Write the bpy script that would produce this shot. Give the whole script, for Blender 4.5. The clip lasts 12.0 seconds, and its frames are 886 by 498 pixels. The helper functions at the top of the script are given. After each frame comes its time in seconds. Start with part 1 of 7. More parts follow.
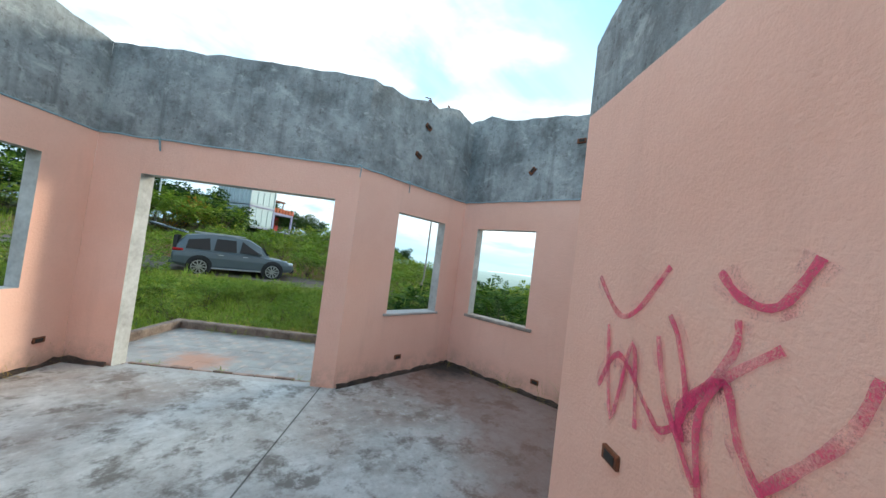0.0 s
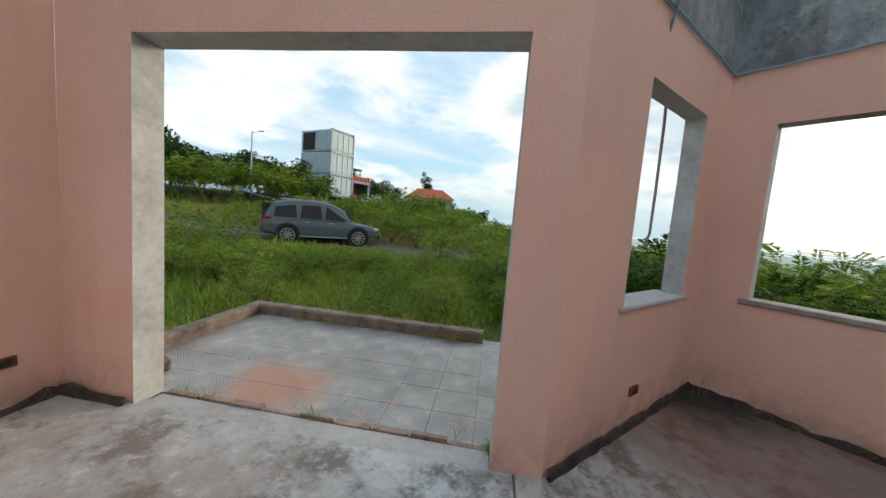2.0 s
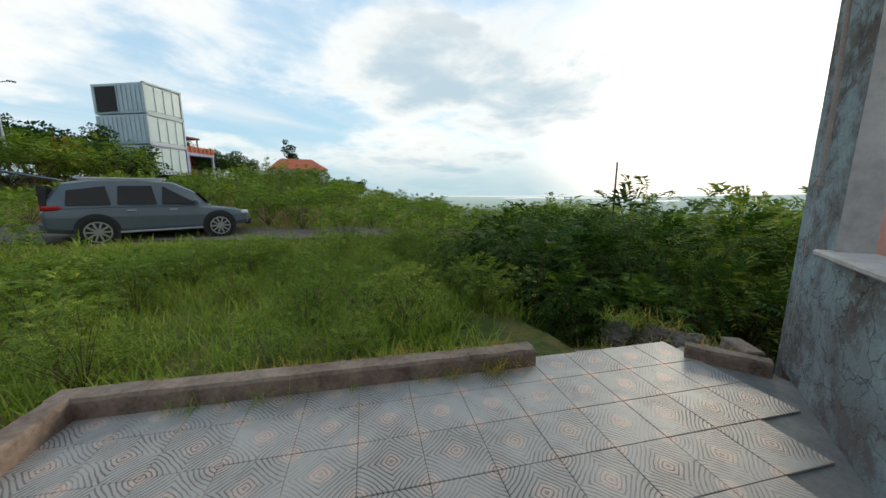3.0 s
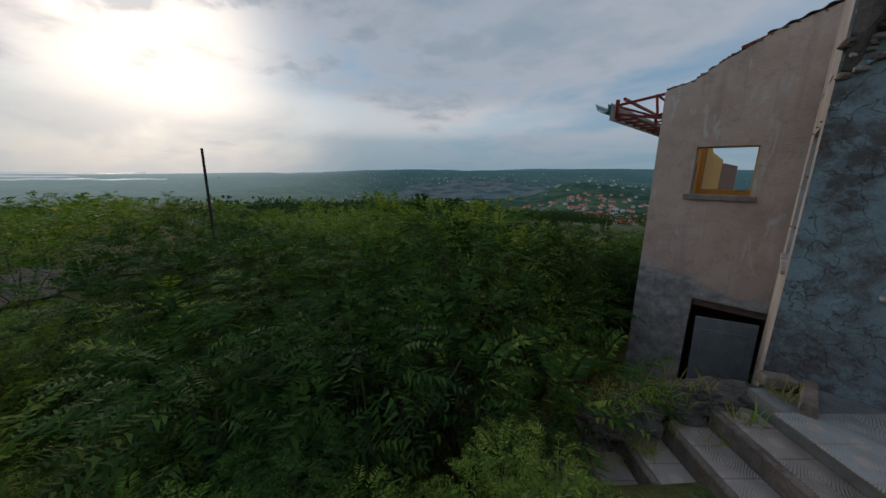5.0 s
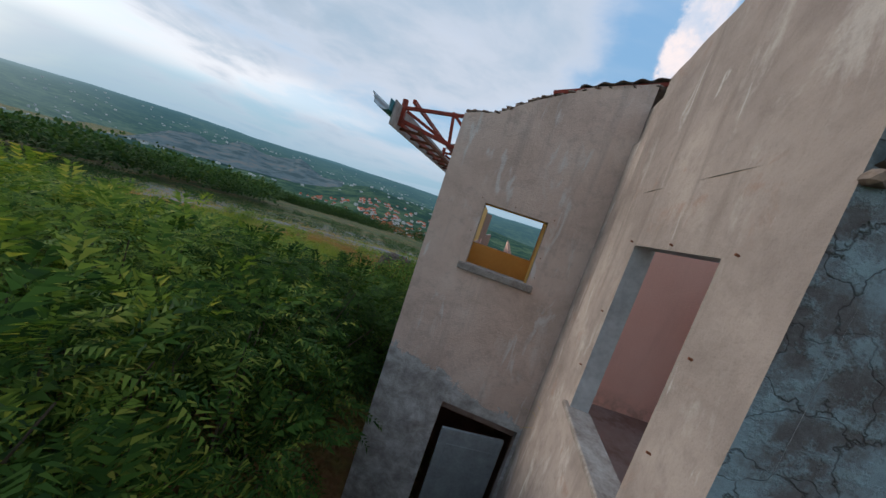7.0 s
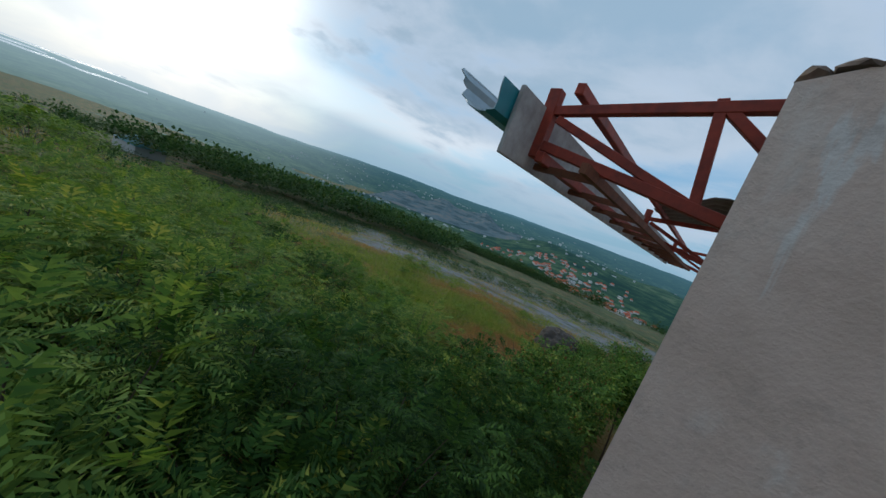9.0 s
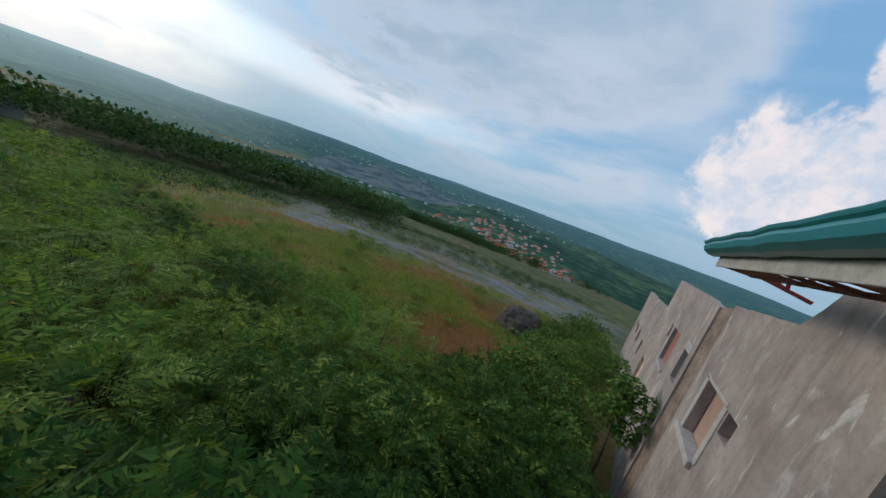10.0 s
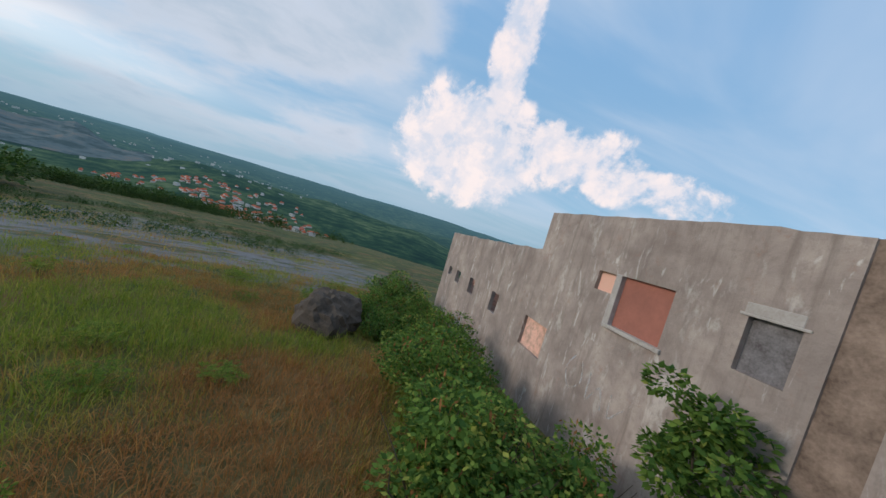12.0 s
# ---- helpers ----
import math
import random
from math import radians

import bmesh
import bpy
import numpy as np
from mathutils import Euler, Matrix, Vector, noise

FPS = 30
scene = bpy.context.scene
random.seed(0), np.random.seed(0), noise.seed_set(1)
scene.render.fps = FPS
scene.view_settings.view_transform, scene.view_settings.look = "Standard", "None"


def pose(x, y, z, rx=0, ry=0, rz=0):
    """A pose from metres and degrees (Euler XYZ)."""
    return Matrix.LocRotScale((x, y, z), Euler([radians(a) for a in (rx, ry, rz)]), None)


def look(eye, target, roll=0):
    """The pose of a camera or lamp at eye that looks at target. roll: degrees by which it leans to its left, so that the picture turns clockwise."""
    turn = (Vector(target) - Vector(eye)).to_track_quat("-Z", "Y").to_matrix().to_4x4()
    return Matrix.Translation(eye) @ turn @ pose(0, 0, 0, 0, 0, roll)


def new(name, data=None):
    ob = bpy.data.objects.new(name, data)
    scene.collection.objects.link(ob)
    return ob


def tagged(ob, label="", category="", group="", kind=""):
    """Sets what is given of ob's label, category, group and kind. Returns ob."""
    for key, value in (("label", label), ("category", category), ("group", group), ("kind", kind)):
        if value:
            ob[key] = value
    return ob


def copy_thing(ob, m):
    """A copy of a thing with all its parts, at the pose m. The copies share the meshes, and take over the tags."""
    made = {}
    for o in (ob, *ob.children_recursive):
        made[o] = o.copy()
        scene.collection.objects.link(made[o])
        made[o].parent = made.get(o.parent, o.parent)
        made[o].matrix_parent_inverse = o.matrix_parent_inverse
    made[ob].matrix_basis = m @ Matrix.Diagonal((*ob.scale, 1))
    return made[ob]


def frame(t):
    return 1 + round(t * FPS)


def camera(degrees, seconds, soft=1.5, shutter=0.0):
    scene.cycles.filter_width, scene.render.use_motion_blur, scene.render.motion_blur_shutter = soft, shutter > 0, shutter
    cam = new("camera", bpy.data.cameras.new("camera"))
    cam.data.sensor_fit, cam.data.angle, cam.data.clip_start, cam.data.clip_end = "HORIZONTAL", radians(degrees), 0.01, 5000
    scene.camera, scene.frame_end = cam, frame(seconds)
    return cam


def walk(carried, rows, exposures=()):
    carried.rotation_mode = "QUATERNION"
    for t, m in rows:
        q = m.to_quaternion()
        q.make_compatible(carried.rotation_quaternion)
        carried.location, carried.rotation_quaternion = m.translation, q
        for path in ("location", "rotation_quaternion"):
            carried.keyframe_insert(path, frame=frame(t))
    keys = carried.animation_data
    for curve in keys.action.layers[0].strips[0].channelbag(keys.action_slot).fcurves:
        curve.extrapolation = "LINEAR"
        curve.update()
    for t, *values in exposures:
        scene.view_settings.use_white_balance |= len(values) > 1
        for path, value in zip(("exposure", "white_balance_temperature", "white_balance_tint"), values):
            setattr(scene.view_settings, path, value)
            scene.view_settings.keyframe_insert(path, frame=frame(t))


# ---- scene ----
# The camera: a small craft that leaves the roofless room, crosses the terrace and flies round the house.
cam = camera(106.0, 12.0)
PATH = [
    (0, (-2.157, -3.355, 1.589), (-0.673, -2.016, 1.661), 7.1),
    (0.5, (-1.576, -2.934, 1.562), (-0.288, -1.405, 1.618), 9.5),
    (0.6, (-1.435, -2.877, 1.569), (-0.209, -1.297, 1.61), 9.7),
    (1, (-1.144, -2.461, 1.483), (-0.027, -0.802, 1.486), 10.4),
    (1.5, (-1.158, -1.779, 1.378), (-0.087, -0.092, 1.286), 8.3),
    (1.7, (-1.266, -1.454, 1.367), (-0.141, 0.195, 1.244), 6.7),
    (1.8, (-1.32, -1.268, 1.338), (-0.205, 0.385, 1.184), 5.7),
    (2, (-1.411, -0.912, 1.273), (-0.222, 0.686, 1.087), 4.6),
    (2.4, (-1.449, -0.167, 1.156), (-0.079, 1.265, 0.887), 1.9),
    (2.7, (-1.354, 0.372, 1.13), (0.155, 1.648, 0.822), 0.7),
    (4.3, (1.089, 3.764, 1.521), (2.946, 3.146, 1.109), -0.4),
    (4.5, (1.476, 4.008, 1.573), (3.223, 3.131, 1.155), -0.3),
    (4.6, (1.675, 4.082, 1.588), (3.36, 3.092, 1.164), -0.3),
    (5, (2.261, 4.185, 1.684), (3.634, 2.8, 1.244), 0.9),
    (5.5, (2.677, 3.824, 1.764), (3.671, 2.141, 1.339), 4.4),
    (5.8, (2.78, 3.335, 1.814), (3.526, 1.517, 1.443), 7.8),
    (6, (2.771, 3.064, 1.881), (3.435, 1.213, 1.517), 9.7),
    (6.5, (2.809, 2.169, 1.964), (3.26, 0.244, 1.667), 14.9),
    (6.8, (2.897, 1.587, 1.974), (3.257, -0.363, 1.714), 17.8),
    (7, (3.012, 1.316, 1.989), (3.315, -0.645, 1.736), 18.3),
    (7.2, (3.152, 1.025, 1.999), (3.423, -0.941, 1.75), 18.1),
    (8.8, (3.585, -1.226, 2.37), (4.872, -2.727, 2.067), 20.4),
    (9, (3.792, -1.329, 2.427), (5.048, -2.856, 2.127), 20.9),
    (9.1, (3.918, -1.398, 2.449), (5.129, -2.962, 2.15), 21.5),
    (9.3, (4.267, -1.68, 2.508), (5.418, -3.282, 2.175), 23.8),
    (9.5, (4.636, -1.879, 2.48), (5.768, -3.497, 2.164), 22.1),
    (9.6, (4.846, -1.981, 2.467), (5.916, -3.642, 2.152), 21.9),
    (10, (5.605, -2.553, 2.427), (6.53, -4.29, 2.068), 20.7),
    (10.4, (6.397, -3.106, 2.157), (7.093, -4.937, 1.756), 20.0),
    (10.5, (6.552, -3.308, 2.117), (7.198, -5.159, 1.72), 19.8),
    (10.8, (7.038, -4.126, 1.86), (7.49, -6.035, 1.47), 19.6),
    (11, (7.296, -4.626, 1.727), (7.627, -6.564, 1.358), 19.4),
    (11.4, (7.895, -5.98, 1.37), (7.922, -7.959, 1.084), 18.8),
    (11.5, (8.013, -6.287, 1.339), (7.966, -8.268, 1.071), 18.1),
    (12, (8.861, -8.209, 1.011), (8.356, -10.14, 0.883), 16.3),
]
walk(cam, [(t, look(eye, target, roll)) for t, eye, target, roll in PATH],
     [(0, 1.35, 6500, 0), (0.5, 0.87, 6650, 6), (1.5, 0.85, 7250, 7), (2.7, 0.85, 7250, 6), (4.3, -0.4, 6500, 8), (5.5, -0.3, 6500, 10), (7.0, 0.35, 6400, 9),
      (8.8, 0.12, 5900, 3), (10.0, 0.15, 6100, 6), (11.0, 0.28, 6300, 8), (12.0, 0.28, 6400, 9)])

# World: evening sky with broken cloud, the sun low behind cloud.
SUN_AZ, SUN_EL = radians(-6), radians(16)
world = bpy.data.worlds.new("sky")
scene.world = world
world.use_nodes = True


class Graph:
    """Short hand for node trees."""

    def __init__(self, tree):
        self.t = tree
        tree.nodes.clear()

    def n(self, kind, **sets):
        node = self.t.nodes.new(kind)
        ins = sets.pop("ins", {})
        for key, value in sets.items():
            setattr(node, key, value)
        for key, value in ins.items():
            if isinstance(value, bpy.types.NodeSocket):
                self.t.links.new(value, node.inputs[key])
            else:
                sock = node.inputs[key]
                sock.default_value = (*value, 1.0) if sock.type == "RGBA" and len(value) == 3 else value
        return node

    def math(self, op, a, b=0.0, clamp=False):
        return self.n("ShaderNodeMath", operation=op, use_clamp=clamp, ins={0: a, 1: b}).outputs[0]

    def vmath(self, op, a, b=(0, 0, 0)):
        node = self.n("ShaderNodeVectorMath", operation=op, ins={0: a, 1: b})
        return node.outputs["Value"] if op in ("DOT_PRODUCT", "LENGTH") else node.outputs[0]

    def ramp(self, fac, stops, interp="LINEAR"):
        node = self.n("ShaderNodeValToRGB", ins={0: fac})
        els = node.color_ramp.elements
        node.color_ramp.interpolation = interp
        while len(els) < len(stops):
            els.new(0.5)
        for el, (pos, col) in zip(els, stops):
            el.position = pos
            el.color = (*col, 1) if len(col) == 3 else col
        return node.outputs[0]

    def span(self, x, a, b, c=0.0, d=1.0, smooth=False):
        return self.n("ShaderNodeMapRange", interpolation_type="SMOOTHSTEP" if smooth else "LINEAR",
                      ins={0: x, 1: a, 2: b, 3: c, 4: d}).outputs[0]

    def mix(self, fac, a, b, blend="MIX"):
        node = self.n("ShaderNodeMix", data_type="RGBA", blend_type=blend)
        for key, value in ((0, fac), (6, a), (7, b)):
            if isinstance(value, bpy.types.NodeSocket):
                self.t.links.new(value, node.inputs[key])
            else:
                node.inputs[key].default_value = (*value, 1) if isinstance(value, tuple) and len(value) == 3 else value
        return node.outputs[2]

    def noise(self, vec, scale, detail=5.0, rough=0.55, distortion=0.0):
        return self.n("ShaderNodeTexNoise", ins={"Vector": vec, "Scale": scale, "Detail": detail, "Roughness": rough,
                                                 "Distortion": distortion}).outputs[0]


g = Graph(world.node_tree)
sky = g.n("ShaderNodeTexSky", sky_type="NISHITA", sun_disc=False, sun_elevation=SUN_EL, sun_rotation=radians(90) - SUN_AZ,
          altitude=200, air_density=1.0, dust_density=1.5, ozone_density=2.0)
ray = g.n("ShaderNodeTexCoord").outputs["Generated"]
xyz = g.n("ShaderNodeSeparateXYZ", ins={0: ray})
up = g.math("MAXIMUM", xyz.outputs[2], 0.0)
az = g.math("MULTIPLY", g.math("ARCTAN2", xyz.outputs[1], xyz.outputs[0]), 57.2958)
el = g.math("MULTIPLY", g.math("ARCSINE", g.math("MINIMUM", up, 0.9999)), 57.2958)
lift = g.math("ADD", up, 0.16)
flat = g.n("ShaderNodeCombineXYZ", ins={0: g.math("DIVIDE", xyz.outputs[0], lift), 1: g.math("DIVIDE", xyz.outputs[1], lift), 2: 0.0}).outputs[0]


def heap(a, e, w, h):
    """A soft round bank of cloud about a bearing and a height."""
    x = g.math("DIVIDE", g.math("SUBTRACT", az, a), w)
    y = g.math("DIVIDE", g.math("SUBTRACT", el, e), h)
    return g.span(g.math("ADD", g.math("MULTIPLY", x, x), g.math("MULTIPLY", y, y)), 0.0, 1.3, 1.0, 0.0, smooth=True)


sunward = g.vmath("DOT_PRODUCT", ray, (math.cos(SUN_AZ) * math.cos(SUN_EL), math.sin(SUN_AZ) * math.cos(SUN_EL), math.sin(SUN_EL)))
wide = g.span(sunward, -0.6, 1.0)
clear = g.mix(g.span(up, 0.0, 0.55), (2.9, 4.7, 6.2), (2.3, 4.3, 6.9))
base = g.mix(0.75, sky.outputs[0], clear)
# thin drawn-out veils
streak = g.noise(g.vmath("MULTIPLY", flat, (0.55, 1.5, 1.0)), 0.75, 6, 0.5, 0.5)
veils = g.mix(g.math("MULTIPLY", g.span(streak, 0.36, 0.66, smooth=True), 0.8), base, g.mix(wide, (4.9, 5.6, 6.8), (5.0, 5.5, 6.2)))
# banks of grey cloud, heavy on the sunward side, broken and bright to the north
big = g.math("ADD", g.math("MULTIPLY", g.noise(flat, 0.62, 7, 0.55, 0.25), 0.72), g.math("MULTIPLY", g.noise(flat, 2.4, 7, 0.6, 0.3), 0.28))
bias = g.math("ADD", g.math("MULTIPLY", heap(27, 16, 28, 13), 0.12), g.math("MULTIPLY", heap(-52, 27, 40, 20), 0.11))
hole = g.math("MULTIPLY", heap(-12, 7, 26, 18), 0.12)
south = g.math("MULTIPLY", g.span(sunward, 0.25, -0.05, smooth=True), g.span(xyz.outputs[1], 0.2, -0.2, smooth=True))
dens = g.math("SUBTRACT", g.math("ADD", big, bias), g.math("ADD", hole, g.math("MULTIPLY", south, 0.14)))
cover = g.span(dens, 0.44, 0.60, smooth=True)
depth = g.span(dens, 0.49, 0.70, smooth=True)
lit = g.mix(g.span(xyz.outputs[1], -0.2, 0.6), (5.6, 5.8, 6.5), (7.4, 7.2, 7.3))
cloud = g.mix(depth, lit, g.mix(wide, (3.9, 4.7, 5.8), (3.0, 4.0, 5.0)))
clouded = g.mix(g.math("MULTIPLY", cover, 0.92), veils, cloud)
scrap = g.math("MULTIPLY", g.span(g.noise(flat, 1.7, 7, 0.55, 0.2), 0.54, 0.64, smooth=True), g.math("MULTIPLY", g.span(sunward, 0.55, 0.85, smooth=True), g.span(el, 9, 17, smooth=True)))
clouded = g.mix(g.math("MULTIPLY", scrap, 0.7), clouded, (3.3, 4.1, 5.0))
# haze over the horizon and the glow of the hidden sun
haze = g.span(up, 0.0, 0.15, 1.0, 0.0, smooth=True)
hazed = g.mix(g.math("MULTIPLY", haze, 0.8), clouded, g.mix(g.span(sunward, 0.87, 0.988, smooth=True), (2.6, 3.9, 4.9), (8.8, 8.4, 8.2)))
glow = g.math("MULTIPLY", g.math("POWER", g.math("MAXIMUM", sunward, 0.0), 62.0), g.span(el, 0.5, 8.0, 0.5, 1.0))
band = g.math("MULTIPLY", heap(-34, 8.5, 34, 3.4), 0.16)
shade = g.math("MULTIPLY", g.span(depth, 0.0, 1.0, 1.0, 0.10), g.span(scrap, 0.0, 1.0, 1.0, 0.35))
full = g.mix(g.math("MULTIPLY", g.math("MINIMUM", g.math("ADD", g.math("MULTIPLY", glow, 1.15), band), 1.0), shade), hazed, (19.0, 16.6, 14.6))
# a tall cumulus far off on the other side, lit by the low sun
puff = g.noise(g.vmath("ADD", ray, (1.7, 2.3, 0.4)), 8.0, 10, 0.62, 0.4)
lump = g.noise(g.vmath("ADD", ray, (3.1, 0.7, 1.3)), 15.0, 9, 0.62, 0.2)
shape = g.math("MAXIMUM", g.math("MAXIMUM", heap(-104, 14, 14, 11), heap(-107, 30, 4.2, 17)), g.math("MULTIPLY", g.math("MAXIMUM", heap(-121, 16, 13, 6), heap(-132, 13, 12, 4)), 0.72))
body = g.math("ADD", g.math("MULTIPLY", shape, 1.25), g.math("MULTIPLY", g.math("SUBTRACT", g.math("ADD", g.math("MULTIPLY", puff, 0.65), g.math("MULTIPLY", lump, 0.35)), 0.5), 4.4))
heaped = g.math("MULTIPLY", g.span(body, 0.25, 0.85, smooth=True), g.span(shape, 0.02, 0.3))
side = g.math("ADD", g.math("MULTIPLY", g.span(lump, 0.40, 0.60, smooth=True), 0.6), g.math("MULTIPLY", g.span(puff, 0.42, 0.6, smooth=True), 0.4))
cumulus = g.mix(side, (5.6, 5.9, 6.8), (9.0, 7.6, 7.2))
full = g.mix(g.math("MULTIPLY", heaped, 0.85), full, cumulus)
g.n("ShaderNodeOutputWorld", ins={0: g.n("ShaderNodeBackground", ins={0: full, 1: 0.1}).outputs[0]})

sun = new("sun", bpy.data.lights.new("sun", "SUN"))
sun.data.energy, sun.data.angle, sun.data.color = 1.1, radians(14), (1.0, 0.88, 0.74)
sun.matrix_world = look((0, 0, 60), (-60 * math.cos(SUN_AZ), -60 * math.sin(SUN_AZ), 60 - 60 * math.tan(SUN_EL)))


# ---- materials ----
def material(name, build):
    m = bpy.data.materials.new(name)
    m.use_nodes = True
    gr = Graph(m.node_tree)
    shader = build(gr)
    gr.n("ShaderNodeOutputMaterial", ins={0: shader})
    return m


def place(gr):
    return gr.n("ShaderNodeNewGeometry").outputs["Position"]


def surface(gr, colour, rough=0.9, bump=None, strength=0.3, distance=0.01, metal=0.0, spec=0.3):
    ins = {"Base Color": colour, "Roughness": rough, "Metallic": metal, "Specular IOR Level": spec}
    if bump is not None:
        ins["Normal"] = gr.n("ShaderNodeBump", ins={"Height": bump, "Strength": strength, "Distance": distance}).outputs[0]
    return gr.n("ShaderNodeBsdfPrincipled", ins=ins).outputs[0]


def pink_paint(gr):
    p = place(gr)
    grain = gr.noise(p, 38, 5, 0.65)
    blot = gr.noise(p, 1.1, 5, 0.6)
    run = gr.noise(gr.vmath("MULTIPLY", p, (3.2, 3.2, 0.45)), 1.6, 6, 0.6)
    col = gr.mix(gr.span(blot, 0.3, 0.7), (0.80, 0.47, 0.36), (0.86, 0.545, 0.435))
    col = gr.mix(gr.span(run, 0.55, 0.8, 0, 0.3), col, (0.62, 0.36, 0.28))
    z = gr.n("ShaderNodeSeparateXYZ", ins={0: p}).outputs[2]
    splash = gr.math("MULTIPLY", gr.span(z, 0.02, 0.3, 1, 0), gr.span(gr.noise(p, 4, 6, 0.7), 0.42, 0.6))
    col = gr.mix(gr.math("MULTIPLY", splash, 0.55), col, (0.24, 0.17, 0.13))
    coarse = gr.noise(p, 75, 4, 0.6)
    wave = gr.noise(p, 2.2, 3, 0.5)
    col = gr.mix(gr.span(grain, 0.4, 0.7, 0, 0.12), col, (0.62, 0.36, 0.28))
    return surface(gr, col, 0.85, gr.math("ADD", gr.math("ADD", grain, gr.math("MULTIPLY", coarse, 0.8)), gr.math("MULTIPLY", wave, 1.2)), 0.42, 0.011)


def grey_cement(gr):
    p = place(gr)
    grain = gr.noise(p, 30, 6, 0.7)
    blot = gr.noise(p, 1.9, 9, 0.72)
    spot = gr.noise(p, 8.0, 6, 0.7)
    run = gr.noise(gr.vmath("MULTIPLY", p, (6, 6, 0.5)), 1.3, 7, 0.65)
    col = gr.ramp(blot, [(0.30, (0.10, 0.105, 0.105)), (0.46, (0.24, 0.265, 0.27)), (0.68, (0.44, 0.475, 0.475))])
    col = gr.mix(gr.span(spot, 0.52, 0.66, 0, 0.5), col, (0.15, 0.145, 0.14))
    col = gr.mix(gr.span(run, 0.52, 0.70, 0, 0.5), col, (0.10, 0.105, 0.105))
    lime = gr.noise(gr.vmath("MULTIPLY", p, (1.6, 1.6, 2.6)), 2.2, 9, 0.7, 0.6)
    col = gr.mix(gr.span(lime, 0.56, 0.66, 0, 0.6), col, (0.52, 0.55, 0.54))
    pit = gr.noise(p, 19.0, 6, 0.75)
    col = gr.mix(gr.span(pit, 0.56, 0.66, 0, 0.6), col, (0.09, 0.085, 0.08))
    return surface(gr, col, 0.92, gr.math("ADD", grain, gr.math("MULTIPLY", spot, 1.5)), 0.5, 0.015)


def cracked_cement(gr):
    p = place(gr)
    warp = gr.vmath("ADD", p, gr.vmath("MULTIPLY", gr.n("ShaderNodeTexNoise", ins={"Vector": p, "Scale": 4.0, "Detail": 5.0}).outputs[1], (0.5, 0.5, 0.5)))
    cell = gr.n("ShaderNodeTexVoronoi", feature="DISTANCE_TO_EDGE", ins={"Vector": warp, "Scale": 4.0}).outputs[0]
    line = gr.math("MULTIPLY", gr.span(cell, 0.0, 0.022, 1, 0), gr.span(gr.noise(p, 1.6, 3, 0.5), 0.3, 0.5))
    grain = gr.noise(p, 26, 6, 0.72)
    blot = gr.noise(p, 2.2, 8, 0.72)
    patch = gr.noise(p, 7.0, 6, 0.7)
    peel = gr.span(patch, 0.50, 0.60)
    col = gr.ramp(blot, [(0.36, (0.085, 0.066, 0.056)), (0.47, (0.15, 0.14, 0.135)), (0.58, (0.26, 0.33, 0.35))])
    col = gr.mix(gr.math("MULTIPLY", peel, 0.6), col, (0.31, 0.41, 0.43))
    col = gr.mix(gr.span(grain, 0.5, 0.75, 0, 0.4), col, (0.13, 0.12, 0.115))
    col = gr.mix(gr.math("MULTIPLY", line, 0.7), col, (0.045, 0.04, 0.035))
    z = gr.n("ShaderNodeSeparateXYZ", ins={0: p}).outputs[2]
    damp = gr.math("MULTIPLY", gr.span(z, 0.2, 0.75, 1, 0), gr.span(gr.noise(p, 1.5, 4, 0.6), 0.35, 0.6))
    col = gr.mix(gr.math("MULTIPLY", damp, 0.6), col, (0.12, 0.105, 0.10))
    return surface(gr, col, 0.92, gr.math("ADD", gr.math("ADD", grain, gr.math("MULTIPLY", peel, 0.9)), gr.math("MULTIPLY", line, -1.5)), 0.6, 0.016)


def weathered_render(gr):
    p = place(gr)
    grain = gr.noise(p, 34, 6, 0.7)
    blot = gr.noise(p, 1.4, 7, 0.65, 0.4)
    run = gr.noise(gr.vmath("MULTIPLY", p, (5, 5, 0.5)), 1.2, 7, 0.62)
    pale = gr.noise(gr.vmath("MULTIPLY", p, (1.6, 1.6, 0.7)), 1.7, 8, 0.66, 0.3)
    col = gr.ramp(blot, [(0.3, (0.25, 0.205, 0.185)), (0.52, (0.39, 0.325, 0.29)), (0.75, (0.50, 0.43, 0.385))])
    col = gr.mix(gr.span(run, 0.52, 0.70, 0, 0.65), col, (0.20, 0.165, 0.145))
    col = gr.mix(gr.span(pale, 0.57, 0.66, 0, 0.6), col, (0.64, 0.60, 0.56))
    chalk = gr.noise(gr.vmath("MULTIPLY", p, (4.2, 4.2, 1.1)), 1.0, 7, 0.6, 0.8)
    col = gr.mix(gr.span(chalk, 0.62, 0.67, 0, 0.7), col, (0.72, 0.70, 0.67))
    scar = gr.noise(p, 3.2, 9, 0.74, 0.5)
    col = gr.mix(gr.span(scar, 0.58, 0.66, 0, 0.55), col, (0.34, 0.21, 0.16))
    wide = gr.noise(p, 0.7, 6, 0.62)
    col = gr.mix(gr.span(wide, 0.40, 0.62, 0.35, 0), col, (0.22, 0.185, 0.17))
    fine = gr.noise(p, 9.0, 8, 0.75)
    col = gr.mix(gr.span(fine, 0.50, 0.64, 0, 0.45), col, (0.24, 0.20, 0.18))
    return surface(gr, col, 0.92, gr.math("ADD", gr.math("ADD", grain, blot), gr.math("ADD", fine, scar)), 0.5, 0.016)


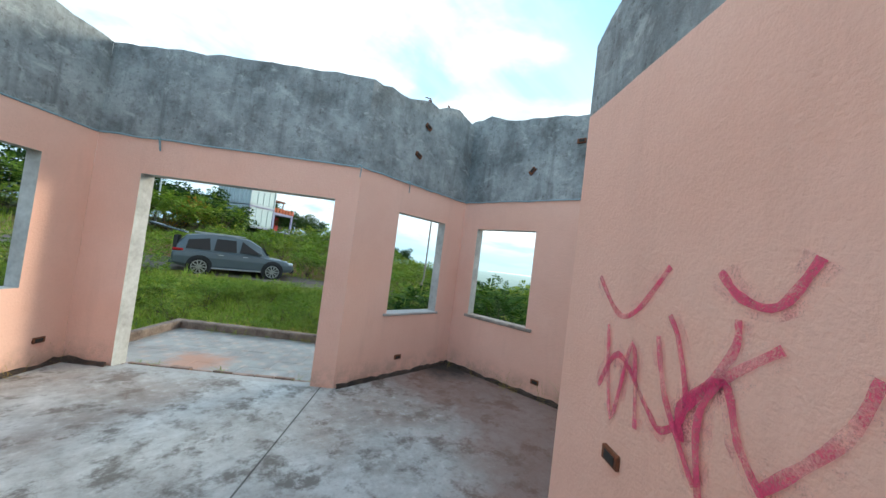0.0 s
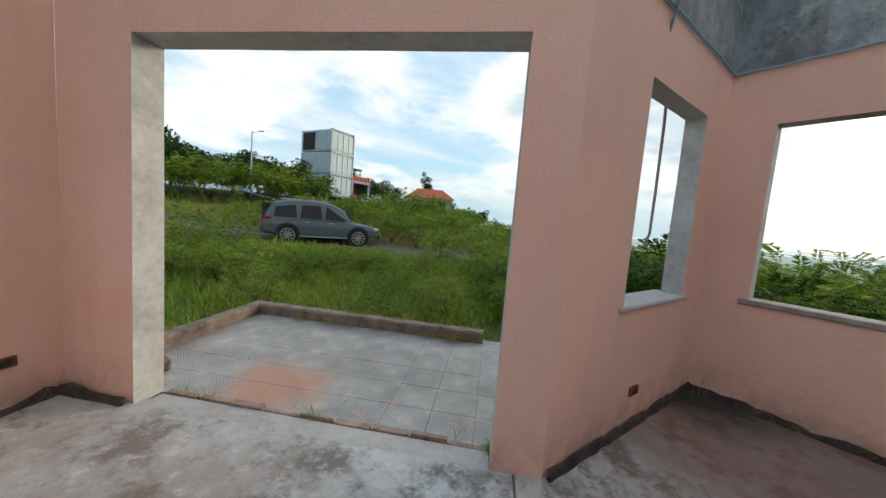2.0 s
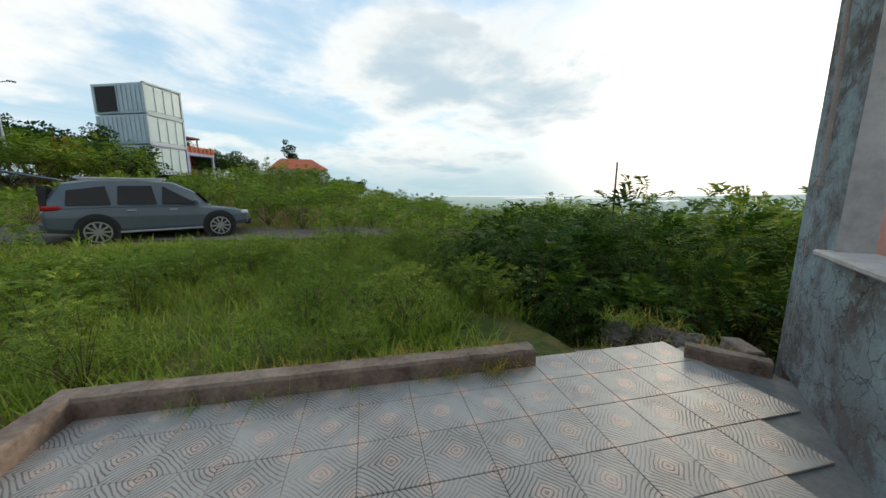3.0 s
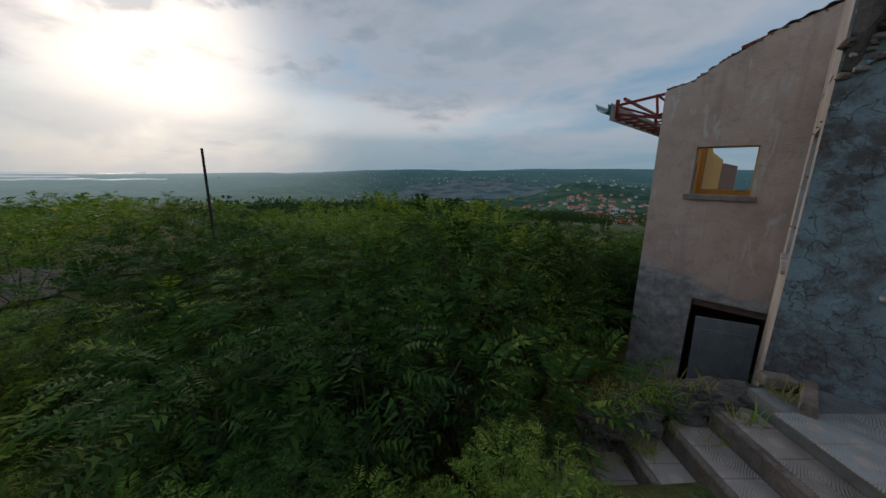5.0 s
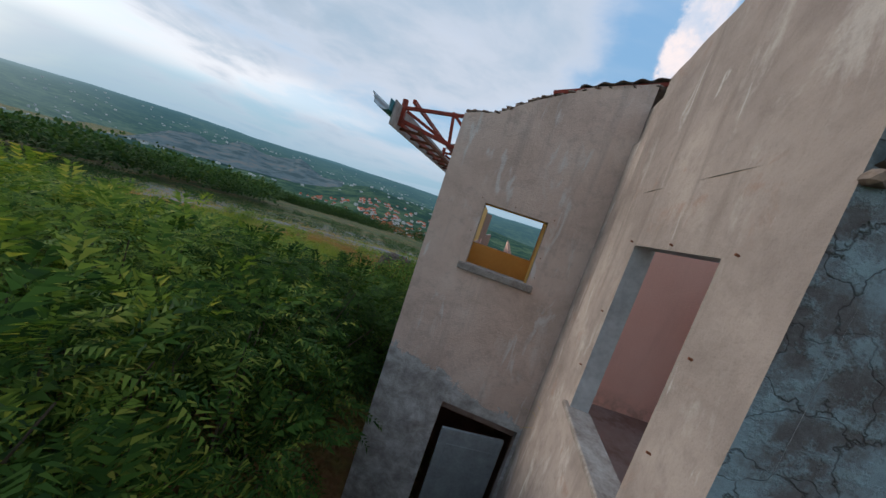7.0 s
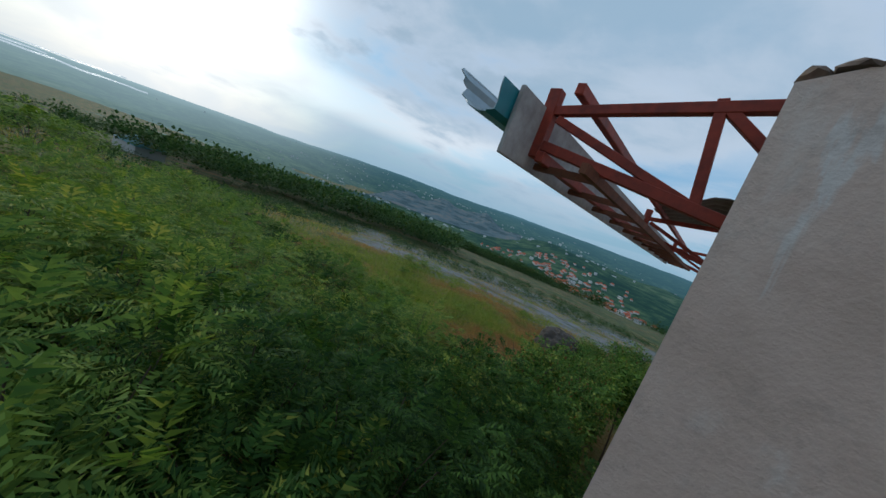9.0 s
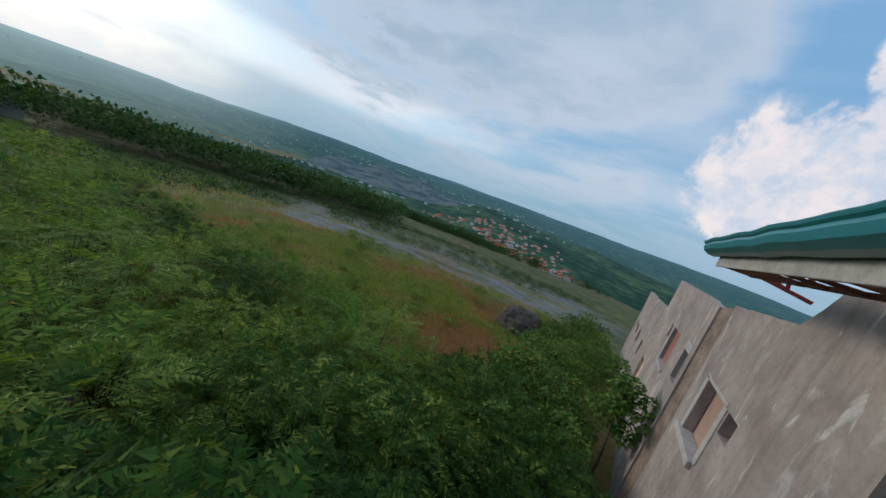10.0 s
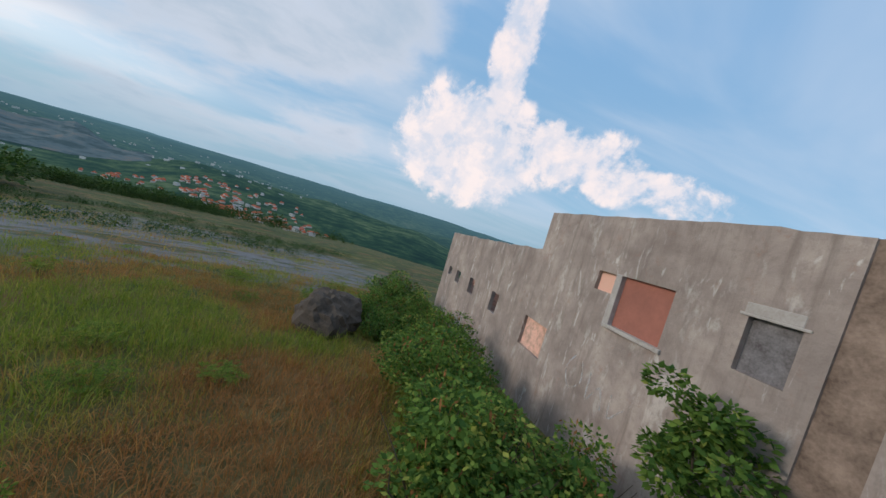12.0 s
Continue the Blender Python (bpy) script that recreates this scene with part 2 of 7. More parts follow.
def floor_concrete(gr):
    p = place(gr)
    grain = gr.noise(p, 40, 6, 0.7)
    blot = gr.noise(p, 1.5, 8, 0.68)
    dark = gr.noise(p, 2.6, 9, 0.74)
    brown = gr.noise(p, 0.55, 3, 0.5)
    col = gr.ramp(blot, [(0.3, (0.30, 0.285, 0.26)), (0.55, (0.49, 0.49, 0.47)), (0.74, (0.66, 0.66, 0.64))])
    col = gr.mix(gr.span(dark, 0.51, 0.60, 0, 0.85), col, (0.13, 0.115, 0.10))
    col = gr.mix(gr.span(brown, 0.52, 0.66, 0, 0.55), col, (0.25, 0.165, 0.125))
    mott = gr.noise(p, 8.5, 9, 0.78)
    col = gr.mix(gr.span(mott, 0.50, 0.62, 0, 0.45), col, (0.20, 0.185, 0.165))
    col = gr.mix(gr.span(mott, 0.46, 0.36, 0, 0.4), col, (0.68, 0.68, 0.66))
    sep = gr.n("ShaderNodeSeparateXYZ", ins={0: p})
    bay = gr.math("ADD", sep.outputs[0], gr.math("MULTIPLY", gr.math("SUBTRACT", blot, 0.5), 2.2))
    inner = gr.math("ADD", gr.math("MULTIPLY", gr.math("SUBTRACT", sep.outputs[0], sep.outputs[1]), 0.7071), gr.math("SUBTRACT", gr.math("MULTIPLY", gr.math("SUBTRACT", blot, 0.5), 1.5), 0.75))
    bay = gr.math("MAXIMUM", bay, inner)
    col = gr.mix(gr.span(bay, 0.35, 0.95, 0, 0.75), col, (0.20, 0.10, 0.07))
    along = gr.math("ABSOLUTE", gr.math("ADD", gr.math("MULTIPLY", gr.math("SUBTRACT", sep.outputs[0], sep.outputs[1]), 0.7071), 0.14))
    col = gr.mix(gr.span(along, 0.004, 0.010, 0.85, 0), col, (0.06, 0.055, 0.05))
    corner = gr.vmath("LENGTH", gr.vmath("MULTIPLY", gr.vmath("SUBTRACT", p, (1.95, -0.05, 0.0)), (1.0, 1.0, 0.0)))
    col = gr.mix(gr.span(gr.math("ADD", corner, gr.math("MULTIPLY", dark, 1.2)), 0.92, 1.35, 0.92, 0), col, (0.03, 0.028, 0.025))
    return surface(gr, col, 0.8, gr.math("ADD", grain, dark), 0.25, 0.01)


def plain(colour, colour2=None, rough=0.8, scale=6.0, metal=0.0, strength=0.2, detail=5, spec=0.3):
    def build(gr):
        p = gr.n("ShaderNodeTexCoord").outputs["Object"]
        mott = gr.noise(p, scale, detail, 0.6)
        fine = gr.noise(p, scale * 7, 4, 0.6)
        both = gr.math("ADD", gr.math("MULTIPLY", mott, 0.65), gr.math("MULTIPLY", fine, 0.35))
        col = gr.mix(gr.span(both, 0.32, 0.68), colour, colour2 or tuple(c * 0.7 for c in colour))
        return surface(gr, col, rough, both, strength, 0.006, metal, spec)
    return build


PINK = material("pink_paint", pink_paint)
CEMENT = material("grey_cement", grey_cement)
CRACKED = material("cracked_cement", cracked_cement)
RENDER = material("weathered_render", weathered_render)
JAMB = material("pale_reveal_plaster", plain((0.58, 0.585, 0.565), (0.31, 0.30, 0.285), 0.9, 3.0, strength=0.5))
FLOOR = material("floor_concrete", floor_concrete)
YELLOW = material("yellow_paint", plain((0.72, 0.42, 0.12), (0.62, 0.34, 0.09), 0.8, 2.0))
BROWN = material("bare_block", plain((0.30, 0.16, 0.10), (0.20, 0.11, 0.075), 0.9, 3.0, strength=0.5))


def end_render(gr):
    """The wing's end wall: beige render that has come off the lower storey in a ragged line."""
    p = place(gr)
    z = gr.n("ShaderNodeSeparateXYZ", ins={0: p}).outputs[2]
    x = gr.n("ShaderNodeSeparateXYZ", ins={0: p}).outputs[0]
    grain = gr.noise(p, 34, 6, 0.7)
    blot = gr.noise(p, 1.4, 7, 0.65, 0.4)
    run = gr.noise(gr.vmath("MULTIPLY", p, (5, 5, 0.5)), 1.2, 7, 0.62)
    pale = gr.noise(gr.vmath("MULTIPLY", p, (3.4, 3.4, 0.8)), 2.0, 5, 0.6, 0.7)
    col = gr.ramp(blot, [(0.3, (0.48, 0.35, 0.275)), (0.5, (0.64, 0.475, 0.385)), (0.72, (0.72, 0.57, 0.475))])
    col = gr.mix(gr.span(run, 0.55, 0.78, 0, 0.45), col, (0.30, 0.24, 0.205))
    col = gr.mix(gr.span(pale, 0.60, 0.66, 0, 0.6), col, (0.72, 0.69, 0.65))
    fine = gr.noise(p, 6.0, 8, 0.75)
    col = gr.mix(gr.span(fine, 0.50, 0.66, 0, 0.4), col, (0.33, 0.25, 0.205))
    worn = gr.noise(gr.vmath("MULTIPLY", p, (2.2, 2.2, 1.0)), 1.1, 8, 0.68, 0.3)
    col = gr.mix(gr.span(worn, 0.56, 0.66, 0, 0.55), col, (0.74, 0.68, 0.62))
    line = gr.math("ADD", gr.math("ADD", z, gr.math("MULTIPLY", gr.math("SUBTRACT", gr.noise(p, 3.0, 6, 0.7), 0.5), 0.7)), gr.math("MULTIPLY", gr.math("SUBTRACT", 3.0, x), 0.22))
    off = gr.span(line, -0.02, 0.0, 1, 0)
    rim = gr.math("MULTIPLY", gr.span(line, -0.1, -0.02, 0, 1), off)
    low = gr.ramp(gr.noise(p, 5.0, 8, 0.72, 0.3), [(0.34, (0.24, 0.215, 0.20)), (0.5, (0.40, 0.37, 0.345)), (0.62, (0.55, 0.53, 0.51)), (0.7, (0.66, 0.65, 0.64))])
    col = gr.mix(off, col, low)
    col = gr.mix(gr.math("MULTIPLY", rim, 0.6), col, (0.56, 0.56, 0.55))
    return surface(gr, col, 0.92, gr.math("ADD", gr.math("ADD", grain, blot), gr.math("MULTIPLY", off, -2.0)), 0.45, 0.015)


def tile_look(gr, one, two, old):
    """Cement tiles with fans of grooves and speckled flowers at the corners and the middle."""
    p = gr.n("ShaderNodeTexCoord").outputs["Object"]
    own = gr.n("ShaderNodeObjectInfo").outputs["Random"]
    w = place(gr)
    sep = gr.n("ShaderNodeSeparateXYZ", ins={0: p})
    x, y = sep.outputs[0], sep.outputs[1]
    ax, ay = gr.math("SUBTRACT", 0.15, gr.math("ABSOLUTE", x)), gr.math("SUBTRACT", 0.15, gr.math("ABSOLUTE", y))
    corner = gr.math("SQRT", gr.math("ADD", gr.math("MULTIPLY", ax, ax), gr.math("MULTIPLY", ay, ay)))
    middle = gr.math("SQRT", gr.math("ADD", gr.math("MULTIPLY", x, x), gr.math("MULTIPLY", y, y)))
    near = gr.math("MINIMUM", corner, middle)
    wob = gr.math("MULTIPLY", gr.math("SUBTRACT", gr.noise(p, 30, 3, 0.6), 0.5), 0.012)
    flower = gr.span(gr.math("ADD", near, gr.math("MULTIPLY", wob, 3.4)), 0.044, 0.058, 1, 0)
    swirl = gr.math("ADD", gr.math("MULTIPLY", gr.math("SUBTRACT", corner, gr.math("MULTIPLY", middle, 0.6)), 230), gr.math("MULTIPLY", gr.noise(p, 9, 2, 0.5), 10))
    groove = gr.span(gr.math("SINE", swirl), 0.2, 0.8, 0, 1)
    dirt = gr.noise(w, 1.1, 5, 0.62, 0.5)
    film = gr.noise(w, 3.5, 7, 0.7, 0.6)
    mould = gr.span(gr.math("ADD", gr.math("MULTIPLY", dirt, 0.7), gr.math("MULTIPLY", film, 0.3)), 0.47 - old, 0.60 - old, 0.0, 1.0)
    col = gr.mix(gr.noise(w, 2.0, 5, 0.6), one, two)
    col = gr.mix(gr.math("MULTIPLY", own, 0.2), col, (0.44, 0.41, 0.38))
    speck = gr.span(gr.noise(p, 160, 3, 0.6), 0.40, 0.62, 0, 0.8)
    petal = gr.mix(speck, (0.58, 0.45, 0.38), (0.36, 0.26, 0.215))
    col = gr.mix(gr.math("MULTIPLY", flower, 0.72), col, petal)
    col = gr.mix(gr.math("MULTIPLY", gr.span(mould, 0.1, 1.0), 0.30), col, (0.24, 0.21, 0.19))
    col = gr.mix(gr.math("MULTIPLY", groove, gr.math("MULTIPLY", mould, 0.9)), col, (0.10, 0.085, 0.075))
    col = gr.mix(gr.span(film, 0.58, 0.76, 0, 0.5), col, (0.16, 0.13, 0.115))
    spill = gr.vmath("LENGTH", gr.vmath("MULTIPLY", gr.vmath("SUBTRACT", w, (-0.93, 1.68, -0.05)), (1, 1, 0)))
    col = gr.mix(gr.span(gr.math("ADD", spill, gr.math("MULTIPLY", film, 0.9)), 0.62, 0.92, 0.85, 0), col, (0.45, 0.20, 0.11))
    bump = gr.math("SUBTRACT", gr.math("MULTIPLY", flower, 0.6), gr.math("MULTIPLY", groove, gr.span(mould, 0, 1, 0.25, 1.0)))
    return surface(gr, col, 0.52, bump, 0.5, 0.003, spec=0.55)


RENDER_END = material("peeling_render", end_render)
TILE = material("terrace_tile", lambda gr: tile_look(gr, (0.245, 0.25, 0.243), (0.40, 0.39, 0.36), 0.05))
STEP_TILE = material("step_tile", lambda gr: tile_look(gr, (0.31, 0.235, 0.195), (0.43, 0.34, 0.285), 0.0))
CURB = material("mossy_curb", plain((0.30, 0.235, 0.19), (0.075, 0.05, 0.04), 0.95, 5.0, strength=0.7))
EDGING = material("broken_edging", plain((0.46, 0.33, 0.27), (0.15, 0.075, 0.05), 0.9, 6.0, strength=0.5))
GROUT = material("grout", plain((0.24, 0.24, 0.23), (0.13, 0.125, 0.12), 0.95, 9.0))
RUBBLE = material("rubble", plain((0.17, 0.14, 0.12), (0.035, 0.033, 0.03), 0.95, 7.0, strength=0.7))
SOIL = material("red_soil", plain((0.36, 0.16, 0.08), (0.22, 0.10, 0.055), 0.95, 6.0, strength=0.4))
RED_STEEL = material("red_primer_steel", plain((0.36, 0.050, 0.024), (0.13, 0.026, 0.016), 0.6, 5.0, strength=0.3))
ROUGH_RETURN = material("rough_wall_return", plain((0.36, 0.27, 0.215), (0.12, 0.085, 0.065), 0.95, 3.5, strength=0.9))
RUST = material("rusty_steel", plain((0.24, 0.085, 0.04), (0.10, 0.045, 0.03), 0.85, 14.0, strength=0.5))
TEAL = material("teal_gutter_paint", plain((0.015, 0.16, 0.19), (0.03, 0.23, 0.26), 0.35, 2.5, strength=0.05, spec=0.5))
ZINC = material("bare_zinc", plain((0.42, 0.47, 0.48), (0.30, 0.35, 0.37), 0.45, 4.0, 0.5, strength=0.1))
BOARD = material("fascia_board", plain((0.52, 0.50, 0.47), (0.26, 0.23, 0.21), 0.85, 3.5, strength=0.3))
SHEET = material("old_roof_sheet", plain((0.25, 0.22, 0.20), (0.12, 0.10, 0.09), 0.7, 4.0, 0.3))


def spray(colour, cover):
    def build(gr):
        p = place(gr)
        grain = gr.noise(p, 170, 5, 0.8)
        patch = gr.noise(p, 6, 4, 0.6)
        ink = gr.span(gr.math("ADD", gr.math("MULTIPLY", grain, 0.6), gr.math("MULTIPLY", patch, 0.6)), cover, cover + 0.32)
        paint = gr.n("ShaderNodeBsdfPrincipled", ins={"Base Color": colour, "Roughness": 0.7}).outputs[0]
        return gr.n("ShaderNodeMixShader", ins={0: ink, 1: gr.n("ShaderNodeBsdfTransparent").outputs[0], 2: paint}).outputs[0]
    return build


SPRAY = material("pink_spray_paint", spray((0.74, 0.05, 0.17), 0.435))
MIST = material("pink_spray_mist", spray((0.74, 0.08, 0.20), 0.61))
WHITE_SPRAY = material("white_spray_paint", spray((0.66, 0.66, 0.66), 0.5))
BLUE_STRIP = material("pale_blue_strip", plain((0.30, 0.44, 0.50), (0.20, 0.30, 0.34), 0.55, 8.0))
ROPE = material("grey_rope", plain((0.38, 0.34, 0.31), (0.24, 0.21, 0.19), 0.95, 60.0, strength=0.5))
# near-black that paints shade in holes and rooms; also dark windows and the pole
DARK = material("dark_hollow", plain((0.05, 0.045, 0.04), (0.03, 0.028, 0.025), 0.95, 6.0))
OLD_WOOD = material("grey_door_board", plain((0.36, 0.40, 0.42), (0.22, 0.24, 0.25), 0.85, 4.0, strength=0.3))
MARBLE = material("pale_block", plain((0.50, 0.48, 0.46), (0.34, 0.30, 0.27), 0.85, 5.0, strength=0.4))


# ---- the house: axes along its walls; the wall with the wide doorway and the terrace stand at 45 degrees to them ----
R2 = math.sqrt(0.5)


def turned(x, y):
    """A place given along and across the doorway wall."""
    return ((x + y) * R2, (y - x) * R2)


def mesh_object(name, bm, mats=(), parent=None, smooth=False):
    me = bpy.data.meshes.new(name)
    bm.normal_update()
    bm.to_mesh(me)
    bm.free()
    for m in mats:
        me.materials.append(m)
    if smooth:
        me.polygons.foreach_set("use_smooth", [True] * len(me.polygons))
    ob = new(name, me)
    if parent is not None:
        ob.parent = parent
    return ob


def part(name, bm, mat, parent, label="", smooth=False):
    ob = mesh_object(name, bm, (mat,) if not isinstance(mat, (list, tuple)) else mat, parent, smooth)
    return tagged(ob, label) if label else ob


def box(bm, a, b, m=None, bevel=0.0, slot=0):
    """A box from corner a to corner b, in the frame m."""
    made = bmesh.ops.create_cube(bm, size=1.0)["verts"]
    size = [max(abs(q - p), 1e-4) for p, q in zip(a, b)]
    mid = [(p + q) / 2 for p, q in zip(a, b)]
    t = Matrix.Translation(mid) @ Matrix.Diagonal((*size, 1))
    if m is not None:
        t = m @ t
    bmesh.ops.transform(bm, matrix=t, verts=made)
    faces = list({f for v in made for f in v.link_faces})
    for f in faces:
        f.material_index = slot
    if bevel:
        bmesh.ops.bevel(bm, geom=list({e for v in made for e in v.link_edges}), offset=bevel, segments=1, affect="EDGES")
    return made


def rod(bm, a, b, r, sides=8, r2=None):
    """A round bar from a to b."""
    a, b = Vector(a), Vector(b)
    way = b - a
    made = bmesh.ops.create_cone(bm, cap_ends=True, segments=sides, radius1=r, radius2=r if r2 is None else r2, depth=way.length)["verts"]
    bmesh.ops.transform(bm, matrix=Matrix.Translation((a + b) / 2) @ way.to_track_quat("Z", "Y").to_matrix().to_4x4(), verts=made)
    return made


def wall(name, start, end, thick, z0, top, openings=(), mats=(), label="", step=0.14, rough=0.004, seed=0, kind="structure"):
    """An upright wall whose inner face runs from start to end; the thickness goes to the left of that way.
    top: a height or a function of the length along. openings: (s0, s1, za, zb). mats: inner face, outer face, edges."""
    s0, s1 = Vector(start), Vector(end)
    way = (s1 - s0)
    length = way.length
    way.normalize()
    out = Vector((-way.y, way.x))
    high = top if callable(top) else (lambda s: top)
    cuts = {0.0, length} | {o[0] for o in openings} | {o[1] for o in openings}
    count = max(2, int(length / step))
    cuts |= {length * k / count for k in range(count + 1) if all(abs(length * k / count - c) > step * 0.4 for c in cuts)}
    ss = sorted(c for c in cuts if -1e-6 <= c <= length + 1e-6)
    least = min(high(s) for s in ss)
    zcuts = {z0} | {z for o in openings for z in o[2:] if z > z0} | {least - 0.02}
    levels = max(2, int((least - z0) / 0.4))
    zcuts |= {z0 + (least - 0.02 - z0) * k / levels for k in range(levels + 1) if all(abs(z0 + (least - 0.02 - z0) * k / levels - c) > 0.1 for c in zcuts)}
    zs = sorted(zcuts)
    nz = len(zs) + 1
    bm = bmesh.new()
    grids = []
    for side in (0, 1):
        rows = []
        for s in ss:
            col = []
            for k in range(nz):
                z = zs[k] if k < len(zs) else high(s)
                q = s0 + way * s + out * (thick * side)
                w = rough * noise.noise(Vector((s * 2.3 + seed, z * 2.3, side * 7.0)))
                q = q + out * w
                col.append(bm.verts.new((q.x, q.y, z)))
            rows.append(col)
        grids.append(rows)

    def solid(i, k):
        if not (0 <= i < len(ss) - 1 and 0 <= k < nz - 1):
            return False
        s = (ss[i] + ss[i + 1]) / 2
        z = (zs[k] + (zs[k + 1] if k + 1 < len(zs) else zs[k] + 0.02)) / 2
        return not any(o[0] < s < o[1] and o[2] < z < o[3] for o in openings)

    inner, outer = grids
    for i in range(len(ss) - 1):
        for k in range(nz - 1):
            if not solid(i, k):
                continue
            f = bm.faces.new((inner[i][k], inner[i + 1][k], inner[i + 1][k + 1], inner[i][k + 1]))
            f.material_index = 0
            f = bm.faces.new((outer[i][k], outer[i][k + 1], outer[i + 1][k + 1], outer[i + 1][k]))
            f.material_index = 1
            for di, dk, a, b in ((-1, 0, (i, k), (i, k + 1)), (1, 0, (i + 1, k + 1), (i + 1, k)), (0, -1, (i + 1, k), (i, k)), (0, 1, (i, k + 1), (i + 1, k + 1))):
                if not solid(i + di, k + dk):
                    f = bm.faces.new((inner[a[0]][a[1]], inner[b[0]][b[1]], outer[b[0]][b[1]], outer[a[0]][a[1]]))
                    f.material_index = 3 if len(mats) > 3 and di and not 0 <= i + di < len(ss) - 1 else 2
    loose = [v for v in bm.verts if not v.link_faces]
    bmesh.ops.delete(bm, geom=loose, context="VERTS")
    bmesh.ops.recalc_face_normals(bm, faces=bm.faces)
    ob = mesh_object(name, bm, mats)
    return tagged(ob, label, "wall", kind=kind)


def ragged(line, amp=0.05, seed=0.0):
    """A broken top: straight pieces through (s, z) with noise on them."""
    ss, zz = [p[0] for p in line], [p[1] for p in line]

    def top(s):
        v = float(np.interp(s, ss, zz))
        return v + amp * (noise.noise(Vector((s * 5.0, seed, 0.3))) + 0.6 * noise.noise(Vector((s * 14.0, seed, 1.7))))
    return top


PINK_TOP, T = 2.55, 0.14
C0, C1, C2 = turned(-2.935, 0), (0.0, 0.0), (1.965, 0.0)
OUT3 = 2.105   # outer face of the wall towards the view
END3 = -1.95   # where that wall stops
Y4 = -2.59     # outer face of the wing's end wall
X5 = 3.87      # outer face of the wing's long wall

# the doorway wall, inner face towards the room (start to end so that the left side is outside)
L0 = 2.935
wall("wall_doorway", C1, C0, -0.19, -0.02, PINK_TOP, [(0.26, 2.42, -0.1, 2.15)], (PINK, PINK, JAMB), "salmon pink plastered wall with a wide open doorway", seed=1)
wall("wall_bay_terrace", C1, C2, T, -0.06, PINK_TOP, [(0.635, 1.545, 0.83, 2.15)], (PINK, CRACKED, JAMB), "wall pink inside and cracked grey cement outside, empty window", seed=2)
wall("wall_bay_view", (C2[0], T), (C2[0], END3), T, -3.0, PINK_TOP, [(T + 0.30, T + 1.27, 0.84, 2.14)], (PINK, RENDER, JAMB, CRACKED), "wall pink inside and weathered beige render outside, empty window", seed=3)
wall("wall_bay_run", (C2[0], END3), (C2[0], -4.6), 0.03, -0.02, PINK_TOP, [], (PINK, RENDER, RENDER), "salmon pink plastered wall", seed=3.5)
wall("beam_bay_run", (C2[0], END3), (C2[0], -4.6), 0.03, PINK_TOP, ragged([(0, 3.62), (0.5, 3.6), (2.7, 3.5)], 0.04, 3.3), (), (CEMENT, RENDER, CEMENT), "raw concrete ring beam, broken top", seed=13.5, rough=0.012)
LW = turned(-2.935, -5.1)
wall("wall_left", C0, LW, -T, -0.02, PINK_TOP, [(0.5, 1.75, 0.84, 2.16)], (PINK, RENDER, JAMB), "salmon pink plastered wall with an empty window", seed=4)
PA, PB = turned(1.72, -1.98), turned(1.72, -4.0)
wall("wall_partition", PA, PB, 0.12, 0, PINK_TOP, [], (PINK, PINK, PINK), "pink partition wall with a broken end and spray paint", seed=5)
wall("wall_back", LW, turned(3.2, -5.1), -T, 0, ragged([(0, 0.70), (4.70, 0.66), (4.85, 2.5), (6.2, 2.5)], 0.03, 6), [], (BROWN, CEMENT, BROWN), "low wall of bare brown blocks at the back of the room", seed=6)
wall("wall_back_lintel", LW, turned(1.75, -5.1), -T, 2.12, PINK_TOP, [], (PINK, CEMENT, PINK), "salmon pink wall over the wide back opening", seed=6.5)

# the raw concrete ring beam above the paint, broken along its top
wall("beam_doorway", C1, C0, -0.19, PINK_TOP, ragged([(0, 3.61), (1.5, 3.62), (2.94, 3.59)], 0.028, 1), (), (CEMENT,) * 3, "raw grey concrete ring beam, broken top", seed=11, rough=0.012)
wall("beam_bay_terrace", C1, C2, T, PINK_TOP, ragged([(0, 3.61), (0.75, 3.67), (0.9, 3.72), (1.6, 3.88), (1.97, 3.8)], 0.05, 2), (), (CEMENT,) * 3, "raw grey concrete ring beam, broken top", seed=12, rough=0.012)
wall("beam_bay_view", (C2[0], T), (C2[0], END3), T, PINK_TOP, ragged([(0, 3.85), (0.5, 3.9), (0.9, 3.74), (1.3, 3.72), (2.1, 3.62)], 0.04, 3), (), (CEMENT, RENDER, CEMENT), "raw concrete ring beam, broken top", seed=13, rough=0.012)
wall("beam_left", C0, LW, -T, PINK_TOP, ragged([(0, 3.59), (5.2, 3.6)], 0.02, 4), (), (CEMENT,) * 3, "raw grey concrete ring beam", seed=14, rough=0.012)
wall("beam_partition", PA, PB, 0.12, PINK_TOP, ragged([(0, 3.0), (0.3, 3.1), (0.9, 3.4), (2.1, 3.5)], 0.05, 5), (), (CEMENT,) * 3, "raw grey concrete above the partition", seed=15, rough=0.012)

floor_bm = bmesh.new()
for pts, z, slot in (([turned(-2.95, 0.0), turned(-2.95, -6.3), turned(3.2, -6.3), (1.96, -4.5), (1.96, 0.0), (0, 0)], 0.0, 0),):
    lower = [floor_bm.verts.new((x, y, z - 0.25)) for x, y in pts]
    upper = [floor_bm.verts.new((x, y, z)) for x, y in pts]
    floor_bm.faces.new(upper)
    floor_bm.faces.new(lower[::-1])
    for k in range(len(pts)):
        floor_bm.faces.new((lower[k], lower[(k + 1) % len(pts)], upper[(k + 1) % len(pts)], upper[k]))
bmesh.ops.recalc_face_normals(floor_bm, faces=floor_bm.faces)
